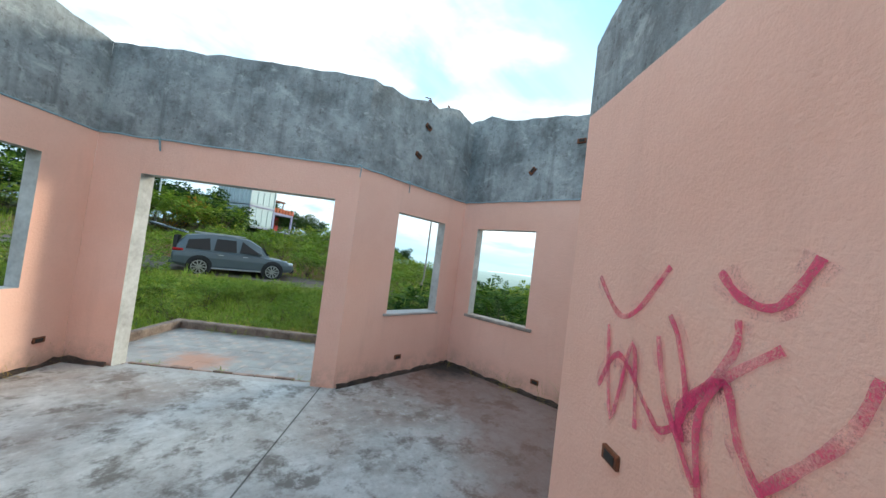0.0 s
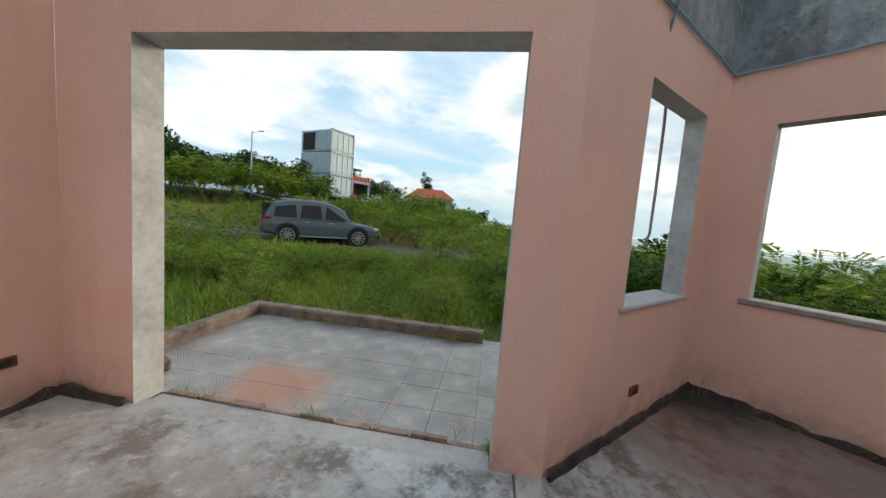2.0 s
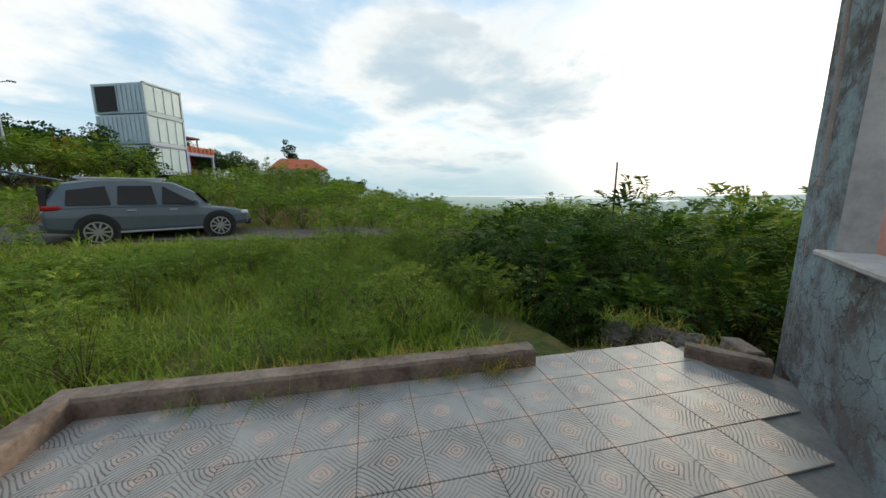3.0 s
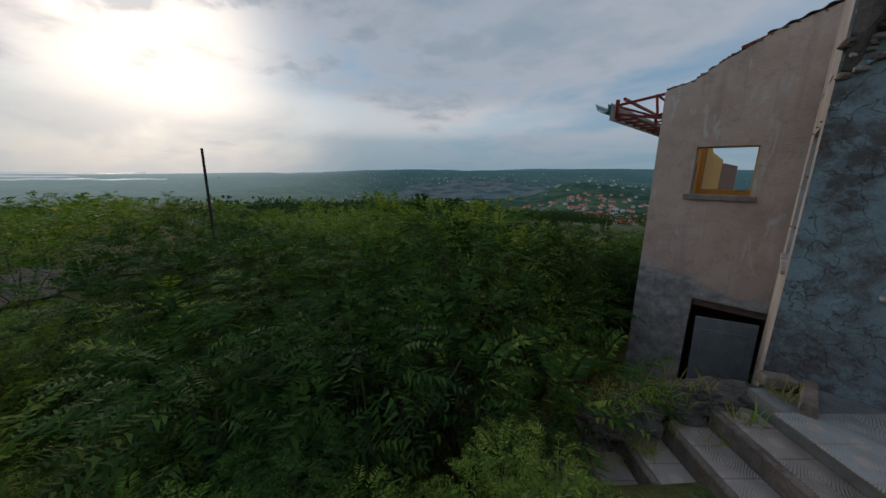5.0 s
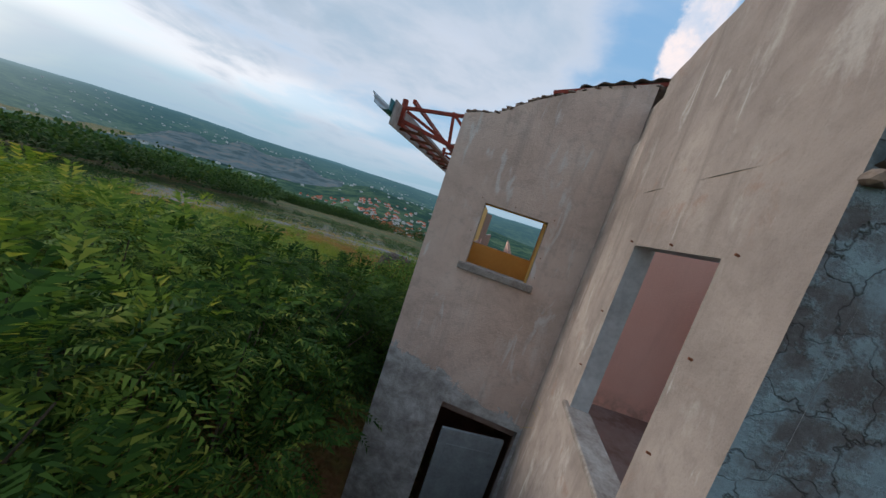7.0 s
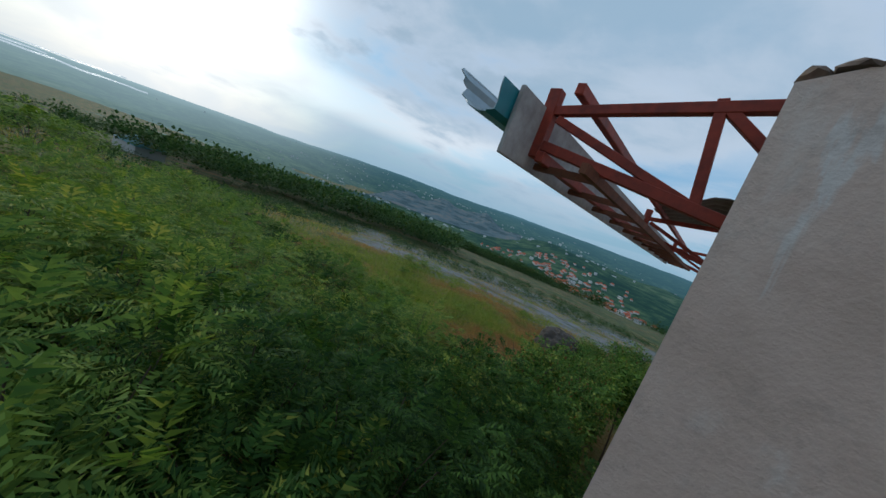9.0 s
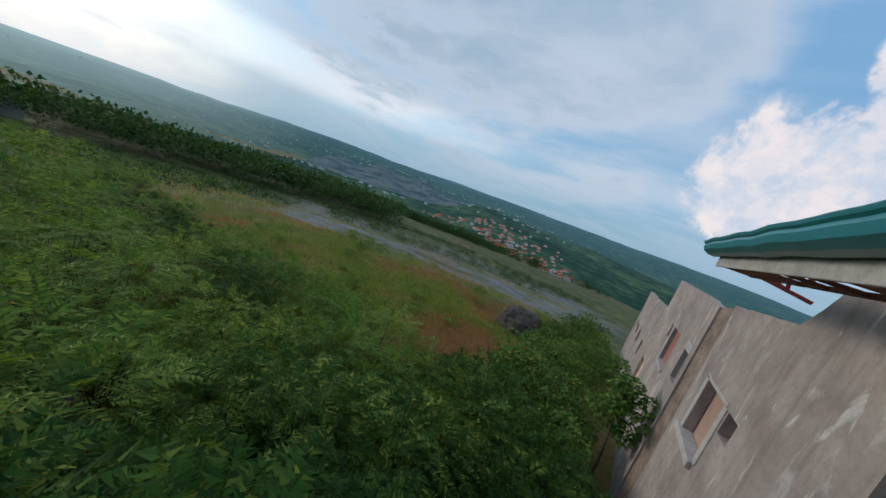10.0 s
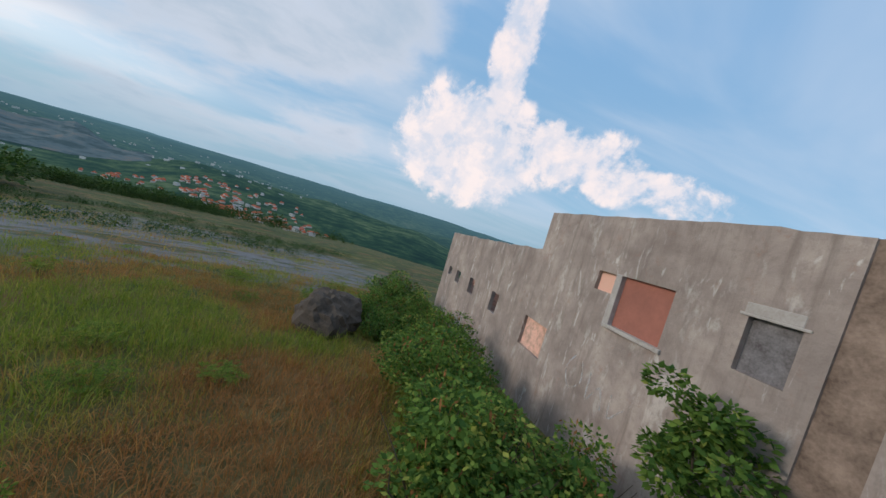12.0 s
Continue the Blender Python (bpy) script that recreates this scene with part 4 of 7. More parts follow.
for nm, y0, y1, z0, z1, mat_, lab in (("window_1", -13.45, -12.34, 0.11, 1.07, material("faded_red_board", plain((0.40, 0.16, 0.12), (0.28, 0.12, 0.09), 0.85, 2.0)), "opening closed with a faded red board"), ("window_2", -11.30, -10.75, 0.31, 1.013, material("mouldy_board", plain((0.26, 0.25, 0.26), (0.07, 0.06, 0.06), 0.9, 5.0)), "opening backed by a dark mouldy wall"), ("window_3", -14.10, -13.60, 0.67, 1.06, PINK, "small opening closed with pink plaster"), ("window_4", -16.3, -15.2, -1.45, -0.66, PINK, "low opening closed with pink plaster")):
    filling = bmesh.new()
    box(filling, (XB - T + 0.005, y0, z0), (XB - T + 0.05, y1, z1))
    simple(nm, filling, mat_, lab, "window", kind="structure")
# a curtain of pale pink plaster closes the larger window of the near stretch
filling = bmesh.new()
box(filling, (X5 - T - 0.06, -9.6, -0.1), (X5 - T - 0.01, -7.55, 1.25))
simple("wall_behind_window", filling, material("dull_pink_plaster", plain((0.44, 0.29, 0.22), (0.34, 0.22, 0.165), 0.9, 3.0, strength=0.4)), "dull pink-brown inner wall behind a window", "wall", kind="structure")
for y0, y1, z0, z1 in ((-9.44, -9.302, 0.13, 1.10), (-9.44, -8.16, 1.034, 1.085), (-8.248, -8.10, 0.13, 1.03)):
    bm = bmesh.new()
    box(bm, (X5 - 0.01, y0, z0), (X5 + 0.018, y1, z1), None, 0.008)
    simple("trim_window_band", bm, MARBLE, "worn pale plaster band round a window", "trim", kind="structure")
# yellow linings of the small window
for nm, a, b in (("lining_side", (2.572, Y4 - T + 0.002, 1.422), (2.589, Y4 - 0.05, 2.152)), ("lining_top", (2.58, Y4 - T + 0.002, 2.14), (3.31, Y4 - 0.05, 2.156))):
    bm = bmesh.new()
    box(bm, a, b)
    simple("trim_" + nm, bm, YELLOW, "yellow lining of the small window", "trim", kind="structure")
# lower doorway: a hanging grey board and its frame
bm = bmesh.new()
box(bm, (-0.40, -0.02, 0), (0.40, 0.02, 2.05), None, 0.006)
box(bm, (-0.30, 0.02, 0.25), (0.30, 0.028, 0.9), None, 0.004)
box(bm, (-0.30, 0.02, 1.05), (0.30, 0.028, 1.85), None, 0.004)
board = simple("door_1", bm, OLD_WOOD, "loose grey door board leaning in the lower doorway", "door", kind="structure")
board.matrix_world = pose(2.50, Y4 - 0.22, -2.62, -4, 2, 14)

for k, (x, y, z, turn) in enumerate(((*turned(-2.932, -0.262), 0.288, 45), (0.917, -0.004, 0.242, 0), (C2[0] - 0.004, -1.481, 0.20, 90), (*turned(1.716, -2.53), 0.87, 45), (0.829, -0.014, 2.965, 0), (C2[0] - 0.015, -1.119, 2.973, 90), (C2[0] - 0.015, -1.75, 3.3, 90), (0.95, -0.014, 3.4, 0))):
    bm = bmesh.new()
    box(bm, (-0.055, -0.012, -0.03), (0.055, 0.012, 0.03), None, 0.004, 0)
    # near-black block paints the shade inside the box
    box(bm, (-0.04, -0.016, -0.018), (0.03, 0.016, 0.018), None, 0.0, 1)
    ob = mesh_object("socket_box", bm, (RUST, DARK))
    ob.matrix_world = pose(x, y, z, 0, 0 if k < 4 else 25 * (k % 3), turn)
    tagged(ob, "rusty empty socket box sunk in the wall" if k < 4 else "rusty hole with a cut bar in the concrete beam", "socket", "wall boxes")

# thin metal bead under the beam, with bent brackets
bead = [(turned(-2.93, -2.5), turned(-2.93, -0.02)), (turned(-2.91, -0.02), turned(-0.03, -0.02)), ((0.0, -0.022), (1.95, -0.022)), ((C2[0] - 0.022, -0.02), (C2[0] - 0.022, -1.9))]
for k, (a, b) in enumerate(bead):
    bm = bmesh.new()
    n = 14
    pts = [Vector((*a, PINK_TOP)).lerp(Vector((*b, PINK_TOP)), i / n) + Vector((0, 0, 0.018 * noise.noise(Vector((i * 0.7, k, 0))))) for i in range(n + 1)]
    for p, q in zip(pts, pts[1:]):
        rod(bm, p, q, 0.009, 6)
    simple("trim_bead", bm, BLUE_STRIP, "bent grey metal bead along the wall top", "trim", kind="structure")
for x, y, a in ((*turned(-2.90, -1.35), 20), (*turned(-2.25, -0.04), -15), (-0.03, -0.03, 10), (0.72, -0.04, -30), (C2[0] - 0.04, -1.95, 25)):
    bm = bmesh.new()
    box(bm, (-0.012, -0.004, -0.13), (0.012, 0.004, 0.02), None, 0.002)
    box(bm, (-0.012, -0.004, 0.012), (0.012, 0.05, 0.02), None, 0.002)
    ob = simple("metal_bracket", bm, BLUE_STRIP, "bent metal strap hanging from the beam", "bracket", "beam straps")
    ob.matrix_world = pose(x, y, PINK_TOP, 0, a, 45)
for x, y, z, dx in ((0.93, 0.06, 3.70, 0.05), (1.05, 0.05, 3.72, -0.06), (1.35, 0.07, 3.80, 0.04)):
    bm = bmesh.new()
    rod(bm, (0, 0, 0), (dx, 0.02, 0.12), 0.008)
    rod(bm, (dx, 0.02, 0.12), (dx * 2.4, 0.03, 0.10), 0.008)
    ob = simple("rebar", bm, RUST, "rusty bent reinforcing bar in the beam top", "rebar", "beam bars")
    ob.location = (x, y, z)

MOULD = material("black_mould", plain((0.11, 0.08, 0.065), (0.022, 0.019, 0.017), 0.95, 7.0, strength=0.6))
# broken black skirting of mortar along the foot of the walls
for k, (a, b) in enumerate(((turned(-2.93, -4.0), turned(-2.93, -0.02)), (turned(-2.93, -0.02), turned(-2.45, -0.02)), ((0.02, -0.01), (1.95, -0.01)), ((C2[0] - 0.01, -0.02), (C2[0] - 0.01, -1.94)))):
    bm = bmesh.new()
    a, b = Vector((*a, 0)), Vector((*b, 0))
    n = max(4, int((b - a).length / 0.07))
    way = (b - a).normalized()
    side = Vector((way.y, -way.x, 0))
    if k in (0, 1):
        side = Vector((way.y, -way.x, 0))
    last = None
    for i in range(n + 1):
        p = a.lerp(b, i / n)
        h = 0.045 + 0.05 * (noise.noise(Vector((i * 0.35, k * 5, 0))) + 0.5 * noise.noise(Vector((i * 1.3, k * 5, 2))))
        h = max(h, 0.008)
        row = [bm.verts.new(p + Vector((0, 0, 0.001))), bm.verts.new(p + side * (0.03 + 0.015 * noise.noise(Vector((i * 0.9, k, 7)))) + Vector((0, 0, 0.001))), bm.verts.new(p + side * 0.018 + Vector((0, 0, h))), bm.verts.new(p + Vector((0, 0, h + 0.004)))]
        if last:
            for m in range(3):
                bm.faces.new((last[m], row[m], row[m + 1], last[m + 1]))
        last = row
    bmesh.ops.recalc_face_normals(bm, faces=bm.faces)
    simple("baseboard", bm, MOULD, "broken mortar skirting, black with mould", "skirting", kind="structure")


def ribbon(name, strokes, put, mat, width, base):
    bm = bmesh.new()
    for s, pts in enumerate(strokes):
        fine = []
        for i in range(len(pts) - 1):
            p0, p1, p2, p3 = (pts[max(0, min(len(pts) - 1, j))] for j in (i - 1, i, i + 1, i + 2))
            for u in (0, 0.2, 0.4, 0.6, 0.8):
                fine.append(tuple(0.5 * ((2 * b) + (c - a) * u + (2 * a - 5 * b + 4 * c - d) * u * u + (3 * b - a - 3 * c + d) * u ** 3) for a, b, c, d in zip(p0, p1, p2, p3)))
        fine.append(pts[-1])
        last = None
        for i, p in enumerate(fine):
            q = fine[min(i + 1, len(fine) - 1)]
            o = fine[max(i - 1, 0)]
            d = Vector((q[0] - o[0], q[1] - o[1])).normalized()
            w = width * (0.7 + 0.6 * abs(noise.noise(Vector((i * 0.3, s, 0))))) / 2
            row = [bm.verts.new(put(p[0] - d.y * w, p[1] + d.x * w, 0.004 + 0.0006 * s)), bm.verts.new(put(p[0] + d.y * w, p[1] - d.x * w, 0.004 + 0.0006 * s))]
            if last:
                bm.faces.new((last[0], row[0], row[1], last[1]))
            last = row
    return part(name, bm, mat, base)


SCRAWL = [[(-2.30, 1.61), (-2.47, 1.46), (-2.60, 1.49), (-2.76, 1.67)], [(-2.96, 1.66), (-3.03, 1.59), (-3.13, 1.58), (-3.21, 1.70)],
          [(-2.38, 1.11), (-2.51, 1.29), (-2.71, 1.15), (-2.79, 1.11), (-2.88, 1.22), (-2.83, 1.42), (-2.78, 1.50)], [(-2.88, 1.22), (-3.02, 1.43), (-3.03, 1.53)],
          [(-2.88, 1.12), (-2.86, 1.22), (-3.00, 1.35), (-3.06, 1.21), (-3.13, 1.12)], [(-3.12, 1.13), (-3.27, 1.33), (-3.32, 1.47)], [(-2.98, 0.9), (-2.93, 1.18), (-2.99, 1.34), (-3.15, 1.48)]]
SCRAWL += [[(-2.42, 1.40), (-2.50, 1.02), (-2.60, 1.36), (-2.66, 1.05)], [(-3.34, 1.42), (-3.42, 1.22), (-3.36, 0.98)], [(-2.74, 1.42), (-2.80, 1.22), (-2.94, 1.02)]]
tag = tagged(new("graffiti"), "pink spray-painted scrawl on the partition", "graffiti")
for k, stroke in enumerate(SCRAWL):
    ribbon("stroke", [stroke], lambda s, z, d: (*turned(1.72 - d - 0.0006 * k, s), z), SPRAY, 0.030, tag)
    ribbon("overspray", [stroke], lambda s, z, d: (*turned(1.72 - d + 0.0025 - 0.00015 * k, s), z), MIST, 0.10, tag)
tag = tagged(new("graffiti"), "white spray-painted scrawl on the outer wall", "graffiti")
for k, stroke in enumerate([[(-13.95, -0.73), (-14.15, -1.08), (-13.95, -1.43), (-13.65, -1.18), (-13.75, -0.78)], [(-13.45, -0.88), (-13.40, -1.38), (-13.15, -1.03), (-13.00, -1.38)], [(-12.85, -0.98), (-12.80, -1.38), (-12.55, -1.08)]]):
    ribbon("stroke", [stroke], lambda s, z, d: (XB + d + 0.0006 * k, s, z), WHITE_SPRAY, 0.05, tag)

def ease_out(k):
    return (k % 4) / 3


# canopy broken off over the terrace window: a ragged ledge of masonry, a strip and a rope
ledge = bmesh.new()
last = None
for i in range(31):
    x = 2.09 - i * 0.068
    z = 2.93 + 0.055 * i / 6 * (1 if i < 12 else 2.0 / (i / 6)) + 0.03 * noise.noise(Vector((i * 0.8, 1, 0)))
    dpt = 0.07 + 0.04 * noise.noise(Vector((i * 0.6, 5, 0))) + 0.035 * math.sin(i * 2.4) * noise.noise(Vector((i * 2.1, 7, 0.4)))
    low = z - 0.11 - 0.07 * noise.noise(Vector((i * 1.7, 9, 0.3))) - 0.03 * math.sin(i * 2.9) - (0.35 if i < 2 else 0.12 if i < 4 else 0)
    row = [ledge.verts.new((x, T - 0.02, z + 0.02)), ledge.verts.new((x, T + dpt, z)), ledge.verts.new((x, T + dpt * 1.1, (z + low) / 2)), ledge.verts.new((x, T + dpt * 0.3, low)), ledge.verts.new((x, T - 0.02, low - 0.02))]
    if last:
        for m in range(4):
            ledge.faces.new((last[m], row[m], row[m + 1], last[m + 1]))
    last = row
bmesh.ops.recalc_face_normals(ledge, faces=ledge.faces)
simple("broken_canopy", ledge, RUBBLE, "ragged stump of a broken-off masonry canopy", "canopy", kind="structure")
for k in range(16):
    tagged(stone("canopy_stone", 2.08 - 0.11 * k + 0.05 * math.sin(k * 5), T + 0.03 + 0.03 * math.sin(k * 3.3), 2.66 + 0.02 * k + 0.09 * math.sin(k * 2.2) if k < 4 else 2.92 + 0.05 * math.sin(k * 2.2), (0.06 + 0.02 * math.sin(k), 0.05, 0.05), RUBBLE, k * 2.3, "broken stone in the canopy stump", "stone"), group="canopy stones")
bm = bmesh.new()
box(bm, (0.0, 0.0, 0.0), (1.15, 0.05, 0.10), None, 0.008)
simple("steel_bar", bm, RED_STEEL, "rust-red steel bar in the broken canopy", "beam").matrix_world = Matrix.Translation((0.25, T + 0.01, 2.90)) @ Matrix.Rotation(radians(4), 4, "Y")
for k in range(16):
    z = 2.44 + 0.034 * k
    tagged(stone("canopy_stone", 2.075 - 0.05 * abs(math.sin(k * 1.7)) - 0.10 * ease_out(k), T + 0.012 + 0.015 * math.sin(k * 2.1), z, (0.040 + 0.015 * math.sin(k * 3), 0.03, 0.034), STAINED if k % 3 else CURB, k * 3.1, "broken stone at the corner of the wall", "stone"), group="canopy stones")
bm = bmesh.new()
box(bm, (0, 0, 0), (0.66, 0.012, 0.028), None, 0.003)
strip_ob = simple("metal_strip", bm, BLUE_STRIP, "pale blue metal strip screwed aslant to the wall", "strip")
strip_ob.matrix_world = Matrix.Translation((1.97, T + 0.055, 2.50)) @ Matrix.Rotation(radians(180), 4, "Z") @ Matrix.Rotation(radians(-29), 4, "Y") @ Matrix.Translation((0, 0.02, 0))
bm = bmesh.new()
pts = [Vector((1.53, T + 0.16, 3.0)), Vector((1.525, T + 0.15, 2.6)), Vector((1.515, T + 0.13, 2.1)), Vector((1.50, T + 0.12, 1.6)), Vector((1.495, T + 0.12, 1.27)), Vector((1.475, T + 0.13, 1.23))]
for p, q in zip(pts, pts[1:]):
    rod(bm, p, q, 0.011, 8)
for k in range(5):
    rod(bm, pts[-1], pts[-1] + Vector((0.03 * math.cos(k * 1.3), 0.02 * math.sin(k * 1.3), -0.05)), 0.004, 5)
simple("rope", bm, ROPE, "frayed grey rope hanging past the window", "rope")

# nail heads round the outer windows
nails = [(OUT3, y, z) for y, z in ((-0.2, 2.16), (-0.75, 2.17), (-1.33, 2.16), (-0.2, 1.7), (-0.2, 1.25), (-1.36, 1.6), (-1.36, 1.15))]
for x, y, z in nails:
    bm = bmesh.new()
    rod(bm, (0, 0, 0), (0.022, 0, 0.004), 0.006, 6)
    ob = simple("nail", bm, RUST, "rusty nail beside the window", "nail", "window nails")
    ob.location = (x - 0.005, y, z)
for x, z in ((2.52, 2.20), (2.97, 2.21), (3.36, 2.20), (2.52, 1.75), (2.51, 1.52), (3.37, 1.80)):
    bm = bmesh.new()
    rod(bm, (0, 0, 0), (0, 0.022, 0.004), 0.006, 6)
    ob = simple("nail", bm, RUST, "rusty nail beside the window", "nail", "window nails")
    ob.location = (x, Y4 - 0.005, z)

# ---- eaves of the wing: red steel frames, fascia, gutter, scraps of roofing ----
XG = 4.68


def eave_frame(y, bent=0.0):
    root = new("eave_frame")
    for nm, a, b, w in (("top_chord", (4.74, 2.96), (3.30, 3.14), 0.042), ("bottom_chord", (4.74, 2.81), (3.80, 2.64), 0.045), ("brace", (4.68, 2.93), (4.05, 2.69), 0.036), ("brace", (4.05, 2.69), (4.11, 3.07), 0.036), ("brace", (4.10, 3.05), (3.84, 2.84), 0.036), ("end_post", (4.725, 2.74), (4.735, 3.06), 0.06)):
        bm = bmesh.new()
        p, q = Vector((a[0], 0, a[1] + bent)), Vector((b[0], 0, b[1]))
        d = q - p
        m = Matrix.Translation(p) @ d.to_track_quat("X", "Z").to_matrix().to_4x4()
        box(bm, (0, -w * 0.45, -w * 0.5), (d.length, w * 0.45, w * 0.5), m, 0.003)
        part(nm, bm, RED_STEEL, root)
    root.location = (-0.075, y, 0)
    return tagged(root, "red-primed steel frame under the missing eaves", "roof frame", "eave frames")


for y in (-2.76, -5.4, -8.1):
    eave_frame(y)
for x, z in ((4.53, 3.05), (4.59, 2.74)):
    bm = bmesh.new()
    box(bm, (x - 0.02, -8.15, z - 0.025), (x + 0.02, -2.70, z + 0.025), None, 0.004)
    simple("purlin", bm, RED_STEEL, "red steel purlin along the eaves", "purlin", "purlins")
bm = bmesh.new()
box(bm, (XG - 0.012, -8.20, 2.68), (XG + 0.012, -2.52, 2.97), None, 0.004)
simple("fascia_board", bm, BOARD, "stained pale fascia board", "fascia")
soffit = tagged(new("soffit_frame"), "rusty light frame of the missing soffit", "soffit")
for k in range(12):
    y = -8.1 + k * 0.48
    bm = bmesh.new()
    box(bm, (XG - 0.33, y, 2.695), (XG - 0.03, y + 0.03, 2.725))
    part("batten", bm, RUST, soffit)
bm = bmesh.new()
box(bm, (XG - 0.36, -8.15, 2.69), (XG - 0.333, -2.6, 2.73))
part("rail", bm, RUST, soffit)


def gutter():
    bm = bmesh.new()
    prof = [(0.015, 0.30), (0.02, 0.16), (0.05, 0.14), (0.13, 0.15), (0.19, 0.19), (0.21, 0.25), (0.205, 0.285), (0.225, 0.30), (0.235, 0.325), (0.22, 0.335)]
    prof = [tuple(p + (q - p) * u / 4 for p, q in zip(prof[j], prof[j + 1])) for j in range(len(prof) - 1) for u in range(4)] + [prof[-1]]
    rows = []
    n = 26
    for i in range(n + 1):
        y = -8.34 + 5.96 * i / n
        end = 0.05 if i == n else 0.0
        wob = 0.012 * noise.noise(Vector((y * 2, 0, 0)))
        tear = ease_in(y)
        rows.append([bm.verts.new((XG + px * 0.98 * (1 + 0.08 * tear * (k > 16)) + wob, y - end * (0.6 + 0.8 * noise.noise(Vector((k * 0.35, 4.0, 0.5))) + 0.3 * noise.noise(Vector((k * 1.9, 8.0, 0.5)))), 2.685 + pz * 0.86 + wob + 0.02 * tear * (k > 24) * math.sin(k * 0.5))) for k, (px, pz) in enumerate(prof)])
    for i in range(n):
        for k in range(len(prof) - 1):
            bm.faces.new((rows[i][k], rows[i][k + 1], rows[i + 1][k + 1], rows[i + 1][k]))
    me = mesh_object("gutter", bm, (ZINC, TEAL))
    mod = me.modifiers.new("thickness", "SOLIDIFY")
    mod.thickness, mod.offset, mod.material_offset = 0.004, -1.0, 1
    return tagged(me, "torn teal sheet-metal gutter along the eaves", "gutter")


def ease_in(y):
    return max(0.0, min(1.0, (y + 3.2) / 0.5))


gutter()


def roof_sheet(name, corners, label, sag=0.03, waves=7, mat=None):
    """A corrugated sheet over four corners."""
    bm = bmesh.new()
    a, b, c, d = (Vector(v) for v in corners)
    nu, nv = waves * 6, 10
    normal = (b - a).cross(d - a).normalized()
    rows = []
    for j in range(nv + 1):
        v = j / nv
        row = []
        for i in range(nu + 1):
            u = i / nu
            p = a.lerp(b, u).lerp(d.lerp(c, u), v)
            tear = 0.06 * noise.noise(Vector((u * 6, v * 2, 3))) * (1 if j in (0, nv) else 0)
            p = p + normal * (0.013 * math.sin(u * waves * 2 * math.pi) + sag * math.sin(math.pi * v) * noise.noise(Vector((u * 2, v * 3, 1)))) + (d - a).normalized() * tear
            row.append(bm.verts.new(p))
        rows.append(row)
    for j in range(nv):
        for i in range(nu):
            bm.faces.new((rows[j][i], rows[j][i + 1], rows[j + 1][i + 1], rows[j + 1][i]))
    ob = mesh_object(name, bm, (mat or SHEET,), smooth=True)
    mod = ob.modifiers.new("thickness", "SOLIDIFY")
    mod.thickness = 0.003
    return tagged(ob, label, "roof sheet", "roofing scraps")


roof_sheet("roof_sheet", ((4.60, -6.2, 3.06), (4.56, -4.9, 3.05), (3.7, -4.8, 3.30), (3.7, -6.2, 3.32)), "bent grey scrap of corrugated roofing", 0.08)
roof_sheet("roof_sheet", ((2.75, -2.56, 3.64), (1.55, -2.56, 4.06), (1.5, -3.7, 4.08), (2.75, -3.6, 3.70)), "dark rusty corrugated sheet lying on the wall top", 0.10)
bm = bmesh.new()
for a, b, w in (((3.0, -2.62, 3.52), (1.5, -2.62, 4.02), 0.04), ((2.3, -2.7, 3.72), (1.6, -3.9, 4.05), 0.035)):
    d = Vector(b) - Vector(a)
    box(bm, (0, -w / 2, -w / 2), (d.length, w / 2, w / 2), Matrix.Translation(a) @ d.to_track_quat("X", "Z").to_matrix().to_4x4(), 0.003)
simple("roof_beam", bm, RED_STEEL, "red steel beam lying on the wall top", "beam")
for k in range(46):
    x = 3.84 - 0.041 * k
    tagged(stone("cap_stone", x, Y4 - 0.07 + 0.03 * math.sin(k * 4.1), float(np.interp(3.87 - x, (0.0, 0.35, 0.8, 1.3, 1.87), (3.08, 3.14, 3.44, 3.66, 3.82))) + 0.012, (0.035 + 0.02 * math.sin(k * 2.7) ** 2, 0.05, 0.022 + 0.014 * math.sin(k * 1.3) ** 2), CURB, k * 1.9, "crumbling stone on the broken wall top", "stone"), group="wall-top stones")

# a screen of upright boards on the low back wall, some bare, some whitewashed
screen = new("board_screen")
tagged(screen, "screen of whitewashed and bare upright boards on the low back wall", "board screen")
WHITE_BOARD = material("whitewashed_board", plain((0.62, 0.52, 0.46), (0.44, 0.34, 0.29), 0.85, 5.0))
BARE_BOARD = material("bare_orange_board", plain((0.46, 0.24, 0.10), (0.32, 0.16, 0.07), 0.8, 5.0))
rb = random.Random(8)
for k in range(40):
    u = -2.75 + 0.142 * k
    low, top_z = 0.60, (1.62 if 0.75 < u < 1.5 or -1.2 < u < -0.3 else 1.93) + rb.uniform(-0.02, 0.03)
    bm = bmesh.new()
    box(bm, (u + 0.003, -5.11, low), (u + 0.138, -5.085, top_z), TURN, 0.003)
    part("board", bm, BARE_BOARD if k % 4 in (1,) or rb.random() < 0.15 else WHITE_BOARD, screen)
for zz in (1.95, 0.75):
    bm = bmesh.new()
    box(bm, (-2.78, -5.16, zz), (2.95, -5.115, zz + 0.07), TURN, 0.004)
    part("rail", bm, OLD_WOOD, screen)


# ---- things out on the land ----
def put(ob, x, y, z=None, turn=0.0, sink=0.0):
    ob.matrix_world = Matrix.Translation((x, y, (ground(x, y) if z is None else z) - sink)) @ Matrix.Rotation(radians(turn), 4, "Z")
    return ob


ASPHALT = material("worn_track", plain((0.16, 0.13, 0.12), (0.09, 0.075, 0.07), 0.95, 1.5, strength=0.3))
